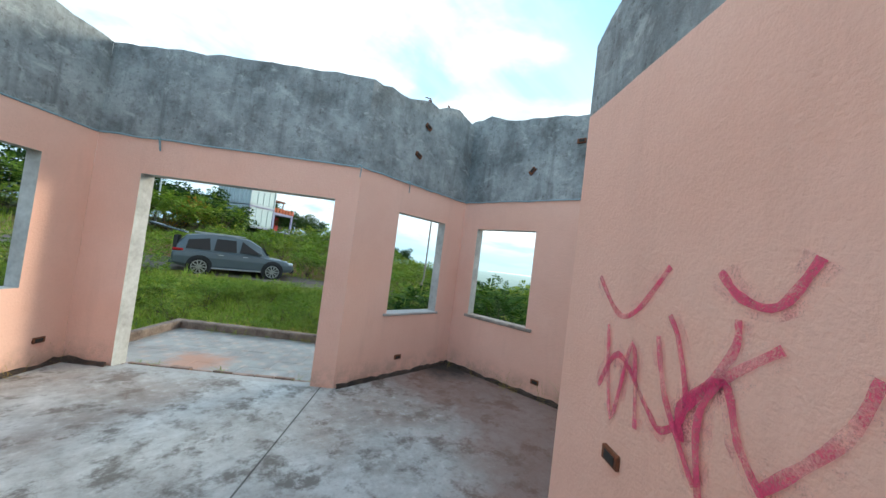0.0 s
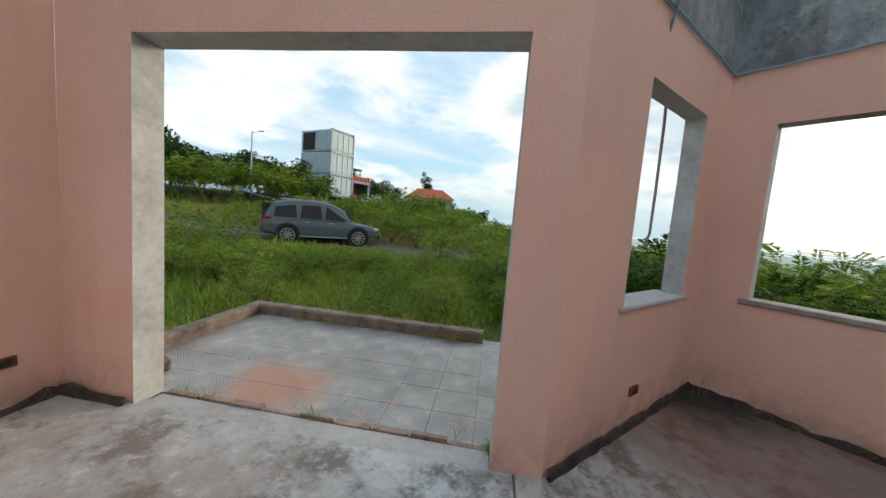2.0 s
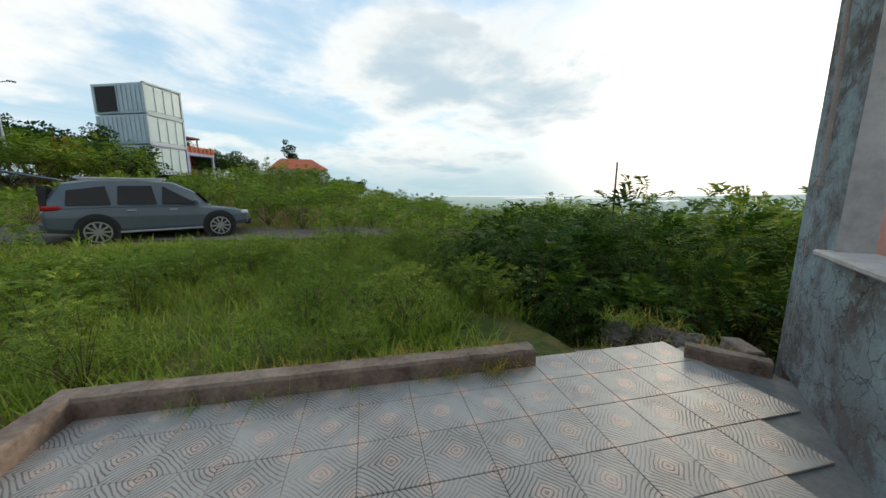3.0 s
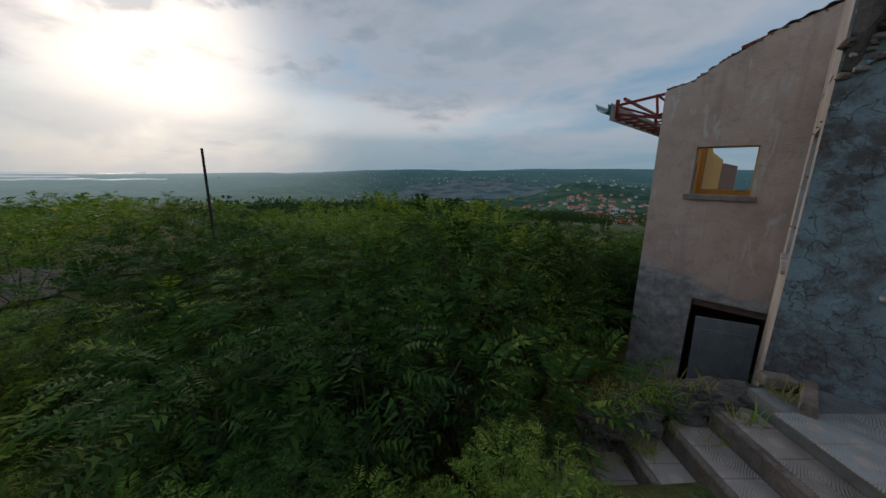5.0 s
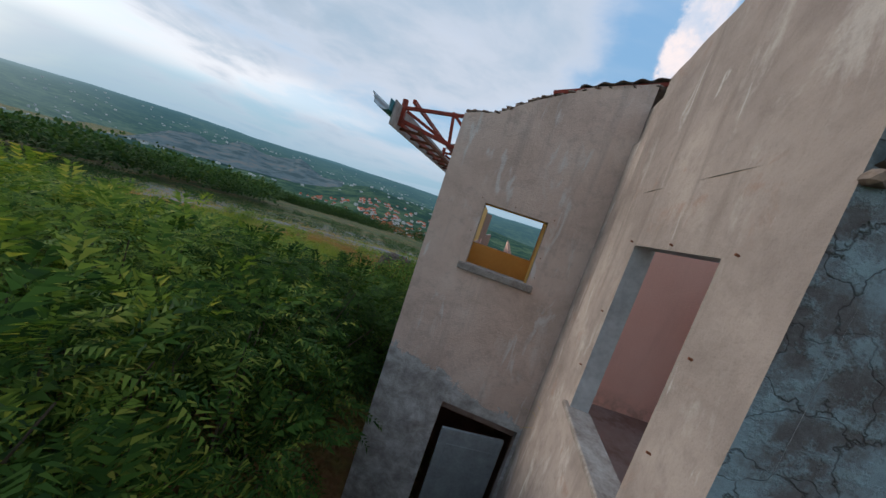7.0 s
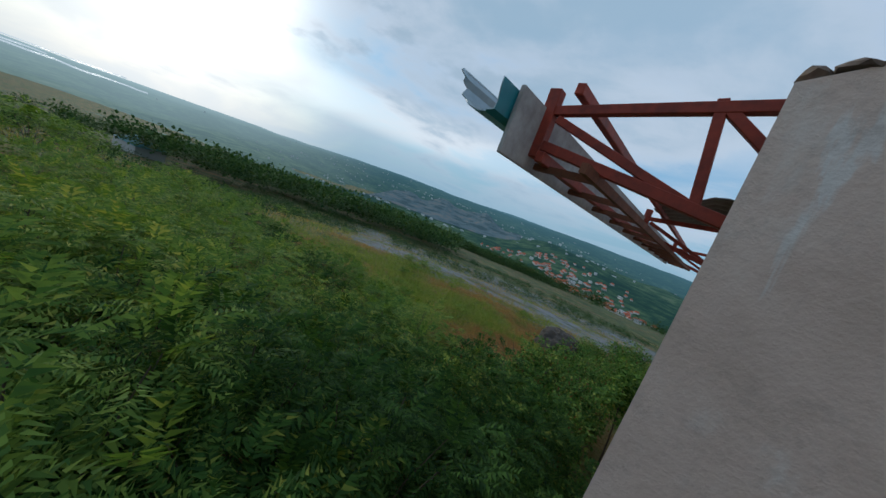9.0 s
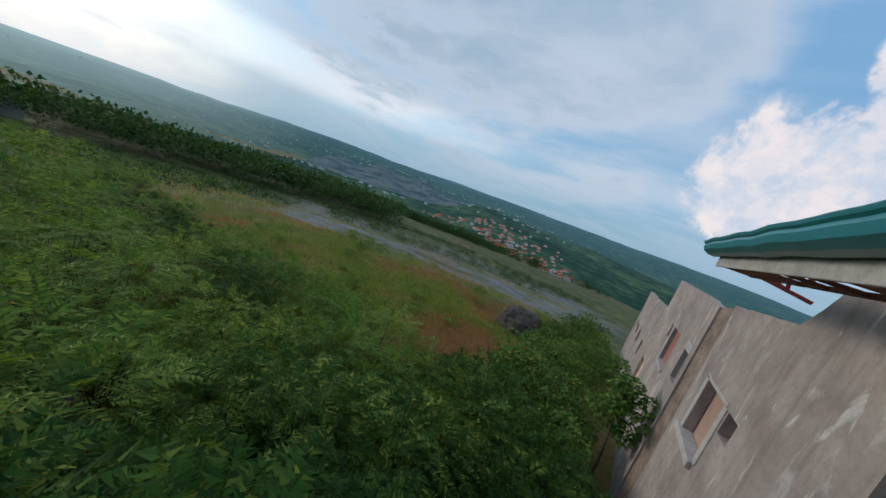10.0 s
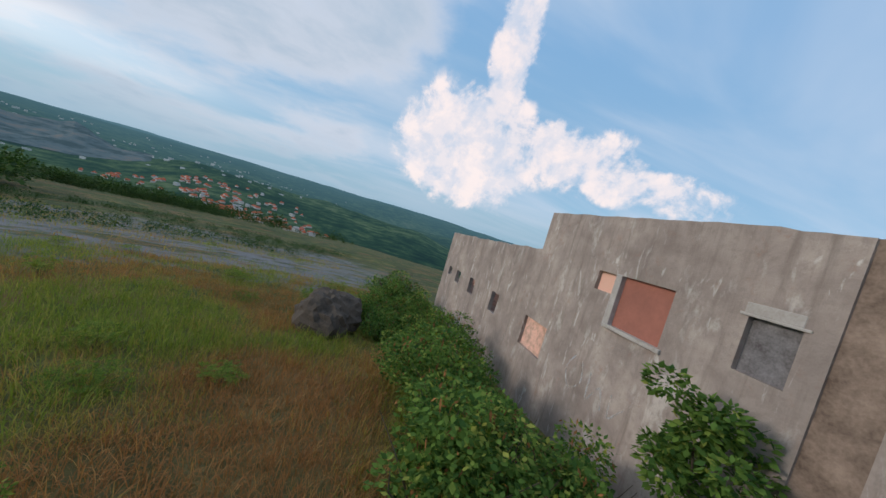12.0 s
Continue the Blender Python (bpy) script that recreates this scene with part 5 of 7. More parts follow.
GRAVEL = material("grey_gravel", plain((0.24, 0.25, 0.26), (0.15, 0.155, 0.16), 0.95, 0.6, strength=0.5))


def lane(name, pts, width, mat, label, category, lift=0.05):
    """A strip that follows the ground."""
    bm = bmesh.new()
    last = None
    n = len(pts) - 1
    for k in range(n * 12 + 1):
        u = k / 12
        i = min(int(u), n - 1)
        f = u - i
        p = Vector(pts[i]).lerp(Vector(pts[i + 1]), f)
        d = (Vector(pts[i + 1]) - Vector(pts[i])).normalized()
        w = width * (1 + 0.25 * noise.noise(Vector((k * 0.4, 3, 0))))
        row = []
        for s in (-1, -0.33, 0.33, 1):
            q = p + Vector((-d.y, d.x)) * s * w / 2
            row.append(bm.verts.new((q.x, q.y, ground(q.x, q.y) + lift)))
        if last:
            for j in range(3):
                bm.faces.new((last[j], last[j + 1], row[j + 1], row[j]))
        last = row
    bmesh.ops.recalc_face_normals(bm, faces=bm.faces)
    return tagged(mesh_object(name, bm, (mat,), smooth=True), label, category, kind="structure")


lane("road", [turned(-18, 12.0), turned(-10, 12.3), turned(-5, 12.8), turned(0, 13.4), turned(4, 13.9), turned(7, 14.2)], 3.0, ASPHALT, "narrow worn track past the house", "road")


def bare(x, y):
    """How far a place lies from the gravel belt."""
    s, a = math.hypot(x - 8, y + 5), bearing(x - 8, y + 5)
    return max(0.0, abs(s - 33.5) - 9.0) if -92 < a < -34 else 20.0


# iron pole
bm = bmesh.new()
foot = ground(12.8, 2.27) - 0.2
rod(bm, (0, 0, 0), (0.05, 0, 2.22 - foot), 0.04, 10, 0.03)
put(simple("iron_pole", bm, DARK, "bare dark iron pole standing in the shrubs", "pole"), 12.8, 2.27, foot)

# boulder
ob = stone("boulder", 9.2, -19.6, ground(9.2, -19.6) + 0.4, (1.3, 0.9, 1.0), material("dark_rock", plain((0.12, 0.095, 0.075), (0.040, 0.034, 0.028), 0.95, 2.0, strength=0.8)), 2.0, "big dark boulder in the grass", "boulder", 0.9)

# ---- the car ----
PAINT = material("grey_car_paint", plain((0.085, 0.11, 0.125), (0.095, 0.12, 0.135), 0.32, 1.0, 0.25, strength=0.0, spec=0.5))
GLASS = material("dark_car_glass", plain((0.008, 0.010, 0.012), (0.010, 0.012, 0.014), 0.2, 1.0, strength=0.0, spec=0.25))
TYRE = material("tyre_rubber", plain((0.018, 0.018, 0.018), (0.03, 0.028, 0.026), 0.9, 20.0))
ALLOY = material("alloy_rim", plain((0.45, 0.46, 0.47), (0.35, 0.36, 0.37), 0.35, 8.0, 0.8))
LAMP_RED = material("tail_lamp", plain((0.35, 0.012, 0.015), (0.28, 0.01, 0.012), 0.2, 3.0))
LAMP_CLEAR = material("head_lamp", plain((0.65, 0.68, 0.70), (0.55, 0.58, 0.60), 0.15, 3.0))
TRIM_BLACK = material("black_trim", plain((0.02, 0.02, 0.022), (0.03, 0.03, 0.032), 0.6, 9.0))


def loft(sections):
    """A skin over rows of points, closed at both ends."""
    bm = bmesh.new()
    rows = [[bm.verts.new(p) for p in row] for row in sections]
    for a, b in zip(rows, rows[1:]):
        for k in range(len(a)):
            j = (k + 1) % len(a)
            bm.faces.new((a[k], a[j], b[j], b[k]))
    bm.faces.new(rows[0][::-1])
    bm.faces.new(rows[-1])
    bmesh.ops.recalc_face_normals(bm, faces=bm.faces)
    return bm


def car():
    """A tall estate car, nose along +x, origin on the ground under its middle."""
    root = new("parked_car")
    tagged(root, "grey sport utility car with its tailgate raised, on the track", "car")
    #        x     half-width  sill  belt  (lower body)
    low = [(-2.35, 0.80, 0.50, 0.98), (-2.28, 0.88, 0.42, 1.02), (-1.9, 0.93, 0.36, 1.06), (-1.0, 0.95, 0.34, 1.07), (0.2, 0.95, 0.34, 1.05), (1.0, 0.95, 0.34, 1.02), (1.25, 0.94, 0.36, 1.0), (1.9, 0.91, 0.38, 0.93), (2.25, 0.82, 0.42, 0.82), (2.38, 0.66, 0.50, 0.70)]
    body = loft([[(x, -w * 0.92, s), (x, -w, s + 0.12), (x, -w, (s + b) / 2 + 0.08), (x, -w * 0.97, b - 0.05), (x, -w * 0.86, b), (x, w * 0.86, b), (x, w * 0.97, b - 0.05), (x, w, (s + b) / 2 + 0.08), (x, w, s + 0.12), (x, w * 0.92, s)] for x, w, s, b in low])
    part("body", body, PAINT, root, smooth=False)
    top = [(-2.22, 0.74, 1.03, 1.35), (-1.95, 0.76, 1.05, 1.70), (-1.4, 0.76, 1.06, 1.80), (-0.4, 0.75, 1.06, 1.82), (0.35, 0.73, 1.05, 1.76), (0.85, 0.70, 1.03, 1.50), (1.28, 0.68, 1.0, 1.06)]
    cab = loft([[(x, -w * 1.12, b - 0.03), (x, -w * 1.02, b + 0.35 * (t - b)), (x, -w * 0.86, t - 0.05), (x, -w * 0.7, t), (x, w * 0.7, t), (x, w * 0.86, t - 0.05), (x, w * 1.02, b + 0.35 * (t - b)), (x, w * 1.12, b - 0.03)] for x, w, b, t in top])
    part("cabin", cab, PAINT, root)
    for side in (-1, 1):
        for x0, x1, t0, t1 in ((-1.95, -1.02, 1.50, 1.62), (-0.97, -0.05, 1.63, 1.64), (0.0, 0.92, 1.63, 1.36)):
            bm = bmesh.new()
            pts = [(x0 + 0.04, 1.12), (x1 - 0.03, 1.11), (x1 - 0.10 if x1 < 0.5 else x1 - 0.42, t1), (x0 + 0.10, t0)]
            outer = [bm.verts.new((x, side * (0.872 - 0.19 * (z - 1.1)), z)) for x, z in pts]
            inner = [bm.verts.new((x, side * (0.80 - 0.19 * (z - 1.1)), z)) for x, z in pts]
            bm.faces.new(outer)
            bm.faces.new(inner[::-1])
            for k in range(4):
                bm.faces.new((outer[k], outer[(k + 1) % 4], inner[(k + 1) % 4], inner[k]))
            bmesh.ops.recalc_face_normals(bm, faces=bm.faces)
            part("side_window", bm, GLASS, root, "dark tinted glass")
        bm = bmesh.new()
        box(bm, (-1.7, side * 0.60 - 0.02, 1.80), (0.2, side * 0.60 + 0.02, 1.86), None, 0.012)
        part("roof_rail", bm, ALLOY, root)
        bm = bmesh.new()
        box(bm, (-0.95, side * 0.96 - 0.06, 0.33), (0.95, side * 0.96 + 0.06, 0.38), None, 0.012)
        part("side_step", bm, ALLOY, root)
        bm = bmesh.new()
        box(bm, (0.78, side * 0.98 - 0.10, 1.08), (0.92, side * 0.98 + 0.10, 1.22), None, 0.03)
        part("wing_mirror", bm, PAINT, root)
        for x in (-0.75, 0.18):
            bm = bmesh.new()
            box(bm, (x, side * 0.962 - 0.012, 0.93), (x + 0.2, side * 0.962 + 0.012, 0.965), None, 0.006)
            part("door_handle", bm, ALLOY, root)
        bm = bmesh.new()
        box(bm, (-2.34, side * 0.80 - 0.10, 0.98), (-1.98, side * 0.80 + 0.115, 1.10), None, 0.03)
        part("tail_light", bm, LAMP_RED, root, "red tail light")
        bm = bmesh.new()
        box(bm, (2.08, side * 0.74 - 0.13, 0.74), (2.30, side * 0.74 + 0.13, 0.86), None, 0.03)
        part("headlight", bm, LAMP_CLEAR, root)
        for x in (-1.38, 1.42):
            bm = bmesh.new()
            made = bmesh.ops.create_cone(bm, cap_ends=True, segments=28, radius1=0.46, radius2=0.46, depth=0.06)["verts"]
            bmesh.ops.transform(bm, matrix=Matrix.Translation((x, side * 0.93, 0.42)) @ Matrix.Rotation(radians(90), 4, "X"), verts=made)
            part("wheel_arch", bm, TRIM_BLACK, root)
            bm = bmesh.new()
            made = bmesh.ops.create_cone(bm, cap_ends=True, segments=28, radius1=0.385, radius2=0.385, depth=0.24)["verts"]
            bmesh.ops.transform(bm, matrix=Matrix.Translation((x, side * 0.87, 0.385)) @ Matrix.Rotation(radians(90), 4, "X"), verts=made)
            bmesh.ops.bevel(bm, geom=[e for e in bm.edges if abs(e.verts[0].co.y - e.verts[1].co.y) < 1e-4], offset=0.03, segments=2, affect="EDGES")
            wheel = part("wheel", bm, TYRE, root)
            bm = bmesh.new()
            for k in range(10):
                a = 2 * math.pi * k / 10
                box(bm, (0.03, -0.012, -0.024), (0.255, 0.012, 0.024), Matrix.Translation((x, side * 0.998, 0.385)) @ Matrix.Rotation(a, 4, "Y"))
            made = bmesh.ops.create_cone(bm, cap_ends=True, segments=16, radius1=0.06, radius2=0.06, depth=0.03)["verts"]
            bmesh.ops.transform(bm, matrix=Matrix.Translation((x, side * 0.998, 0.385)) @ Matrix.Rotation(radians(90), 4, "X"), verts=made)
            rim_ring = [(0.262, 0.0), (0.29, 0.0)]
            for k in range(28):
                a, b = 2 * math.pi * k / 28, 2 * math.pi * (k + 1) / 28
                quad = [bm.verts.new((x + r_ * math.cos(t_), side * 1.0, 0.385 + r_ * math.sin(t_))) for r_, t_ in ((0.25, a), (0.285, a), (0.285, b), (0.25, b))]
                bm.faces.new(quad)
            part("rim", bm, ALLOY, wheel, "spoked alloy rim")
    bm = bmesh.new()
    pts = [(0.93, 1.46), (1.22, 1.10)]
    quad = [bm.verts.new((pts[0][0] + 0.02, -0.60, pts[0][1])), bm.verts.new((pts[0][0] + 0.02, 0.60, pts[0][1])), bm.verts.new((pts[1][0] + 0.03, 0.66, pts[1][1])), bm.verts.new((pts[1][0] + 0.03, -0.66, pts[1][1]))]
    bm.faces.new(quad)
    part("windscreen", bm, GLASS, root)
    # solid black panel paints the shade of the open load bay
    bm = bmesh.new()
    box(bm, (-2.36, -0.68, 0.72), (-2.20, 0.68, 1.62), None, 0.03)
    part("load_opening", bm, TRIM_BLACK, root, "black panel standing for the shaded load bay")
    bm = bmesh.new()
    box(bm, (-1.28, -0.70, -0.03), (0.0, 0.70, 0.035), Matrix.Translation((-1.95, 0, 1.76)) @ Matrix.Rotation(radians(12), 4, "Y"), 0.03)
    gate = part("tailgate", bm, PAINT, root, "raised tailgate")
    bm = bmesh.new()
    box(bm, (-0.75, -0.58, 0.036), (-0.12, 0.58, 0.05), Matrix.Translation((-1.95, 0, 1.76)) @ Matrix.Rotation(radians(12), 4, "Y"))
    part("rear_window", bm, GLASS, gate)
    bm = bmesh.new()
    box(bm, (-2.42, -0.84, 0.42), (-2.2, 0.84, 0.68), None, 0.05)
    part("bumper", bm, PAINT, root)
    bm = bmesh.new()
    box(bm, (2.2, -0.70, 0.36), (2.42, 0.70, 0.58), None, 0.05)
    part("bumper", bm, TRIM_BLACK, root)
    return root


CAR = (3.12, 14.25)
put(car(), *CAR, z=-0.30, turn=math.degrees(math.atan2(13.81 - 14.40, 4.71 - 2.33)))

# ---- house of stacked containers on the rise, with its open annexe ----
PANEL = material("pale_container_panel", plain((0.48, 0.56, 0.58), (0.36, 0.44, 0.47), 0.5, 0.8, strength=0.1))
GLAZED = material("pale_glazing", plain((0.42, 0.55, 0.56), (0.52, 0.62, 0.63), 0.25, 0.5, strength=0.02, spec=0.6))
LILAC = material("lilac_frame_paint", plain((0.36, 0.36, 0.50), (0.30, 0.30, 0.43), 0.6, 1.0))
RED_DOOR = material("red_door_paint", plain((0.45, 0.03, 0.03), (0.34, 0.03, 0.03), 0.5, 1.0))
CLAY = material("clay_roof", plain((0.52, 0.14, 0.07), (0.38, 0.10, 0.055), 0.85, 2.0))


def container_house():
    root = new("container_house")
    tagged(root, "tall house of three stacked pale containers with lilac frame", "house")
    w, d, h = 3.0, 4.4, 2.15
    for lvl in range(3):
        z = lvl * h
        bm = bmesh.new()
        box(bm, (0.06, 0.06, z + 0.05), (w - 0.06, d, z + h - 0.05))
        storey = part("container", bm, PANEL, root)
        for k in range(4):
            bm = bmesh.new()
            box(bm, (0.15 + k * 0.70, 0.02, z + 0.24), (0.15 + k * 0.70 + 0.58, 0.055, z + h - 0.24))
            part("pane", bm, GLAZED, storey)
        for k in range(11):
            bm = bmesh.new()
            box(bm, (0.0, 0.3 + k * 0.38, z + 0.18), (0.055, 0.3 + k * 0.38 + 0.2, z + h - 0.18))
            part("corrugation", bm, PANEL, storey)
        bm = bmesh.new()
        for x in (0.0, w - 0.12):
            box(bm, (x, -0.03, z), (x + 0.12, 0.09, z + h))
        for zz in (z, z + h - 0.12):
            box(bm, (0.0, -0.03, zz), (w, 0.09, zz + 0.12))
        part("frame", bm, LILAC if lvl == 0 else PANEL, storey)
    # solid near-black slab: the shade of an upper opening put in as colour
    bm = bmesh.new()
    box(bm, (-0.03, 2.3, 2 * h + 0.2), (0.07, 4.0, 3 * h - 0.25))
    part("opening", bm, DARK, root)
    bm = bmesh.new()
    box(bm, (-1.9, 0.6, 0.1), (-0.1, 3.0, 1.6))
    part("shed", bm, material("blue_tarp", plain((0.10, 0.16, 0.30), (0.08, 0.12, 0.22), 0.7, 1.0)), root, "blue sheeted lean-to")
    # annexe
    bm = bmesh.new()
    box(bm, (w + 0.1, 0.2, 1.72), (w + 2.9, 4.0, 1.95))
    part("deck", bm, LILAC, root)
    for x in (w + 0.2, w + 2.7):
        bm = bmesh.new()
        box(bm, (x, 0.2, -0.8), (x + 0.16, 0.36, 1.75))
        part("column", bm, LILAC, root)
    for x in (w + 0.75, w + 1.55):
        bm = bmesh.new()
        box(bm, (x, 1.3, 0.0), (x + 0.5, 1.38, 1.6))
        part("door", bm, RED_DOOR, root, "red door")
    # solid near-black block: the shade inside the annexe put in as colour
    bm = bmesh.new()
    box(bm, (w + 0.1, 1.4, -0.2), (w + 2.9, 4.0, 1.7))
    part("room", bm, DARK, root)
    bm = bmesh.new()
    box(bm, (w + 0.1, 0.2, -0.12), (w + 2.9, 1.5, 0.0))
    part("porch", bm, LILAC, root)
    for k in range(7):
        bm = bmesh.new()
        box(bm, (w + 0.15 + k * 0.42, 0.22, 1.95), (w + 0.45 + k * 0.42, 0.28, 2.45))
        part("railing_panel", bm, CLAY, root)
    bm = bmesh.new()
    box(bm, (w + 0.9, 1.0, 3.2), (w + 2.4, 2.6, 3.35))
    for x in (w + 1.0, w + 2.2):
        box(bm, (x, 1.1, 1.95), (x + 0.08, 1.18, 3.2))
    part("roof_shelter", bm, RUST, root)
    return root


house = put(container_house(), 10.75, 38.1, 2.7, 24)
house.matrix_world = house.matrix_world @ Matrix.Scale(1.18, 4)


def cottage(name, w, d, h, roof_h, wall_mat, roof_mat, label):
    root = new(name)
    tagged(root, label, "house")
    bm = bmesh.new()
    box(bm, (-w / 2, -d / 2, -1.0), (w / 2, d / 2, h))
    part("house_wall", bm, wall_mat, root)
    bm = bmesh.new()
    e = 0.35
    base = [bm.verts.new(p) for p in ((-w / 2 - e, -d / 2 - e, h), (w / 2 + e, -d / 2 - e, h), (w / 2 + e, d / 2 + e, h), (-w / 2 - e, d / 2 + e, h))]
    ridge = [bm.verts.new(p) for p in ((-w * 0.3, 0, h + roof_h), (w * 0.3, 0, h + roof_h))]
    for f in ((base[0], base[1], ridge[1], ridge[0]), (base[2], base[3], ridge[0], ridge[1]), (base[1], base[2], ridge[1]), (base[3], base[0], ridge[0]), base[::-1]):
        bm.faces.new(f)
    part("roof", bm, roof_mat, root)
    for k in range(3):
        bm = bmesh.new()
        box(bm, (-w / 2 + w * (0.15 + 0.28 * k), -d / 2 - 0.03, h * 0.35), (-w / 2 + w * (0.3 + 0.28 * k), -d / 2 + 0.05, h * 0.75))
        part("window", bm, DARK, root)
    return root


WHITEWASH = material("pale_house_wall", plain((0.62, 0.60, 0.57), (0.50, 0.48, 0.46), 0.85, 0.4))
put(cottage("roadside_house", 5.0, 4.0, 1.2, 1.2, WHITEWASH, CLAY, "low house with a red clay roof on the rise"), 21.5, 33.5, 2.2, -30)
GREEN_ROOF = material("green_sheet_roof", plain((0.05, 0.20, 0.20), (0.04, 0.16, 0.17), 0.5, 0.5))
put(cottage("hillside_shed", 9.0, 6.0, 2.4, 1.6, WHITEWASH, GREEN_ROOF, "shed with a blue-green sheet roof on the slope"), 108.0, -12.9, None, 20)

# a village of red roofs below the ridge
r = random.Random(11)
kinds = [cottage("village_house", 9, 7, 2.8, 3.6, WHITEWASH, CLAY, "small pale house with a red roof in the village"), cottage("village_house", 12, 8, 3.8, 3.6, WHITEWASH, CLAY, "pale two-storey house with a red roof in the village"), cottage("village_house", 11, 9, 6.5, 1.2, WHITEWASH, material("grey_sheet_roof", plain((0.42, 0.43, 0.45), (0.3, 0.31, 0.33), 0.6, 0.3)), "white house with a pale sheet roof in the village")]
for k in kinds:
    tagged(k, group="village houses")


def far_height(x, y):
    return max(ground(x, y), hills(x, y)) if math.hypot(x, y) > 425 else ground(x, y)


spots = []
while len(spots) < 210:
    a, q = radians(r.uniform(-88, -56)), r.uniform(430, 820)
    band = abs(math.degrees(a) + 71 - (q - 600) * 0.03) / 14
    if r.random() < 1 - band:
        spots.append((q * math.cos(a), q * math.sin(a)))
for x, y in spots:
    copy_thing(kinds[0 if r.random() < 0.55 else 1 if r.random() < 0.75 else 2], Matrix.Translation((x, y, far_height(x, y))) @ Matrix.Rotation(r.uniform(0, 6.3), 4, "Z") @ Matrix.Scale(0.62, 4))
for k, ob in enumerate(kinds):
    x, y = 560 * math.cos(radians(-70 - k)), 560 * math.sin(radians(-70 - k))
    ob.matrix_world = Matrix.Translation((x, y, far_height(x, y)))

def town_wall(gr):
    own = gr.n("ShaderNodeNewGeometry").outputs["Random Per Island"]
    # grey walls mixed with bluish emission, which paints the haze over them
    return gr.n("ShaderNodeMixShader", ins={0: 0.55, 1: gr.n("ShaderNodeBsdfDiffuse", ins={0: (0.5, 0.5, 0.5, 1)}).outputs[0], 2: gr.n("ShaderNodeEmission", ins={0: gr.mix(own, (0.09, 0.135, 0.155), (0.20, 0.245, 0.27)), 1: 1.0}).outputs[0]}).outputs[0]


TOWN = material("town_wall_haze_glow", town_wall)
# pale specks of distant towns, too small to count
town = bmesh.new()
for k in range(420):
    a = radians(r.choice((r.gauss(-30, 8), r.gauss(-42, 8), r.gauss(-58, 9), r.gauss(-72, 7))))
    q = r.uniform(900, 2600)
    x, y = q * math.cos(a), q * math.sin(a)
    s, hh = r.uniform(2, 5), r.uniform(2, 4)
    z = hills(x, y)
    box(town, (x - s, y - s * 0.7, z - 3), (x + s, y + s * 0.7, z + hh))
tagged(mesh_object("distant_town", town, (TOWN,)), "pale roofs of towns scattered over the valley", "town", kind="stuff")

# the quarry: a bare grey face in the ridge
ql = bmesh.new()
grid = []
for i in range(25):
    row = []
    for j in range(9):
        a = radians(-35 - 27 * i / 24)
        q = 1000 + 45 * j
        x, y = q * math.cos(a), q * math.sin(a)
        edge = min(1, i / 4, (24 - i) / 6)
        row.append(ql.verts.new((x, y, hills(x, y) + 2 + (j / 8) * 72 * edge * (0.8 + 0.5 * noise.noise(Vector((i * 0.3, 0, 2)))))))
    grid.append(row)
for i in range(24):
    for j in range(8):
        ql.faces.new((grid[i][j], grid[i][j + 1], grid[i + 1][j + 1], grid[i + 1][j]))
bmesh.ops.recalc_face_normals(ql, faces=ql.faces)


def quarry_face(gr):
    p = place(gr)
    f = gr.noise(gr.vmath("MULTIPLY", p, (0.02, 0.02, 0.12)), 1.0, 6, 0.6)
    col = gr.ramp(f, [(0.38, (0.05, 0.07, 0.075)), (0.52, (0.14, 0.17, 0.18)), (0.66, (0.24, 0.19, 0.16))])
    # a third is bluish emission: distance haze painted over the rock colour
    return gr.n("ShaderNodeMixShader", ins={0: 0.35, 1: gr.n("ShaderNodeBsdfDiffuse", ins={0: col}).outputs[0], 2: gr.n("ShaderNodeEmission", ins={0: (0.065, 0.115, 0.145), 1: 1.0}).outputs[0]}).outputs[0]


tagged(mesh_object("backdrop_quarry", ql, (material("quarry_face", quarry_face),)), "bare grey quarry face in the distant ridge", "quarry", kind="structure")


# ---- plants ----
rng = np.random.default_rng(7)


def fast_mesh(name, verts, quads, mats, slots=None, smooth=False):
    me = bpy.data.meshes.new(name)
    verts, quads = np.asarray(verts, np.float32), np.asarray(quads, np.int32)
    me.vertices.add(len(verts))
    me.vertices.foreach_set("co", verts.ravel())
    me.loops.add(quads.size)
    me.loops.foreach_set("vertex_index", quads.ravel())
    me.polygons.add(len(quads))
    me.polygons.foreach_set("loop_start", np.arange(0, quads.size, quads.shape[1], dtype=np.int32))
    me.polygons.foreach_set("loop_total", np.full(len(quads), quads.shape[1], np.int32))
    for m in mats:
        me.materials.append(m)
    if slots is not None:
        me.polygons.foreach_set("material_index", np.asarray(slots, np.int32))
    if smooth:
        me.polygons.foreach_set("use_smooth", np.ones(len(quads), bool))
    me.update(calc_edges=True)
    return me


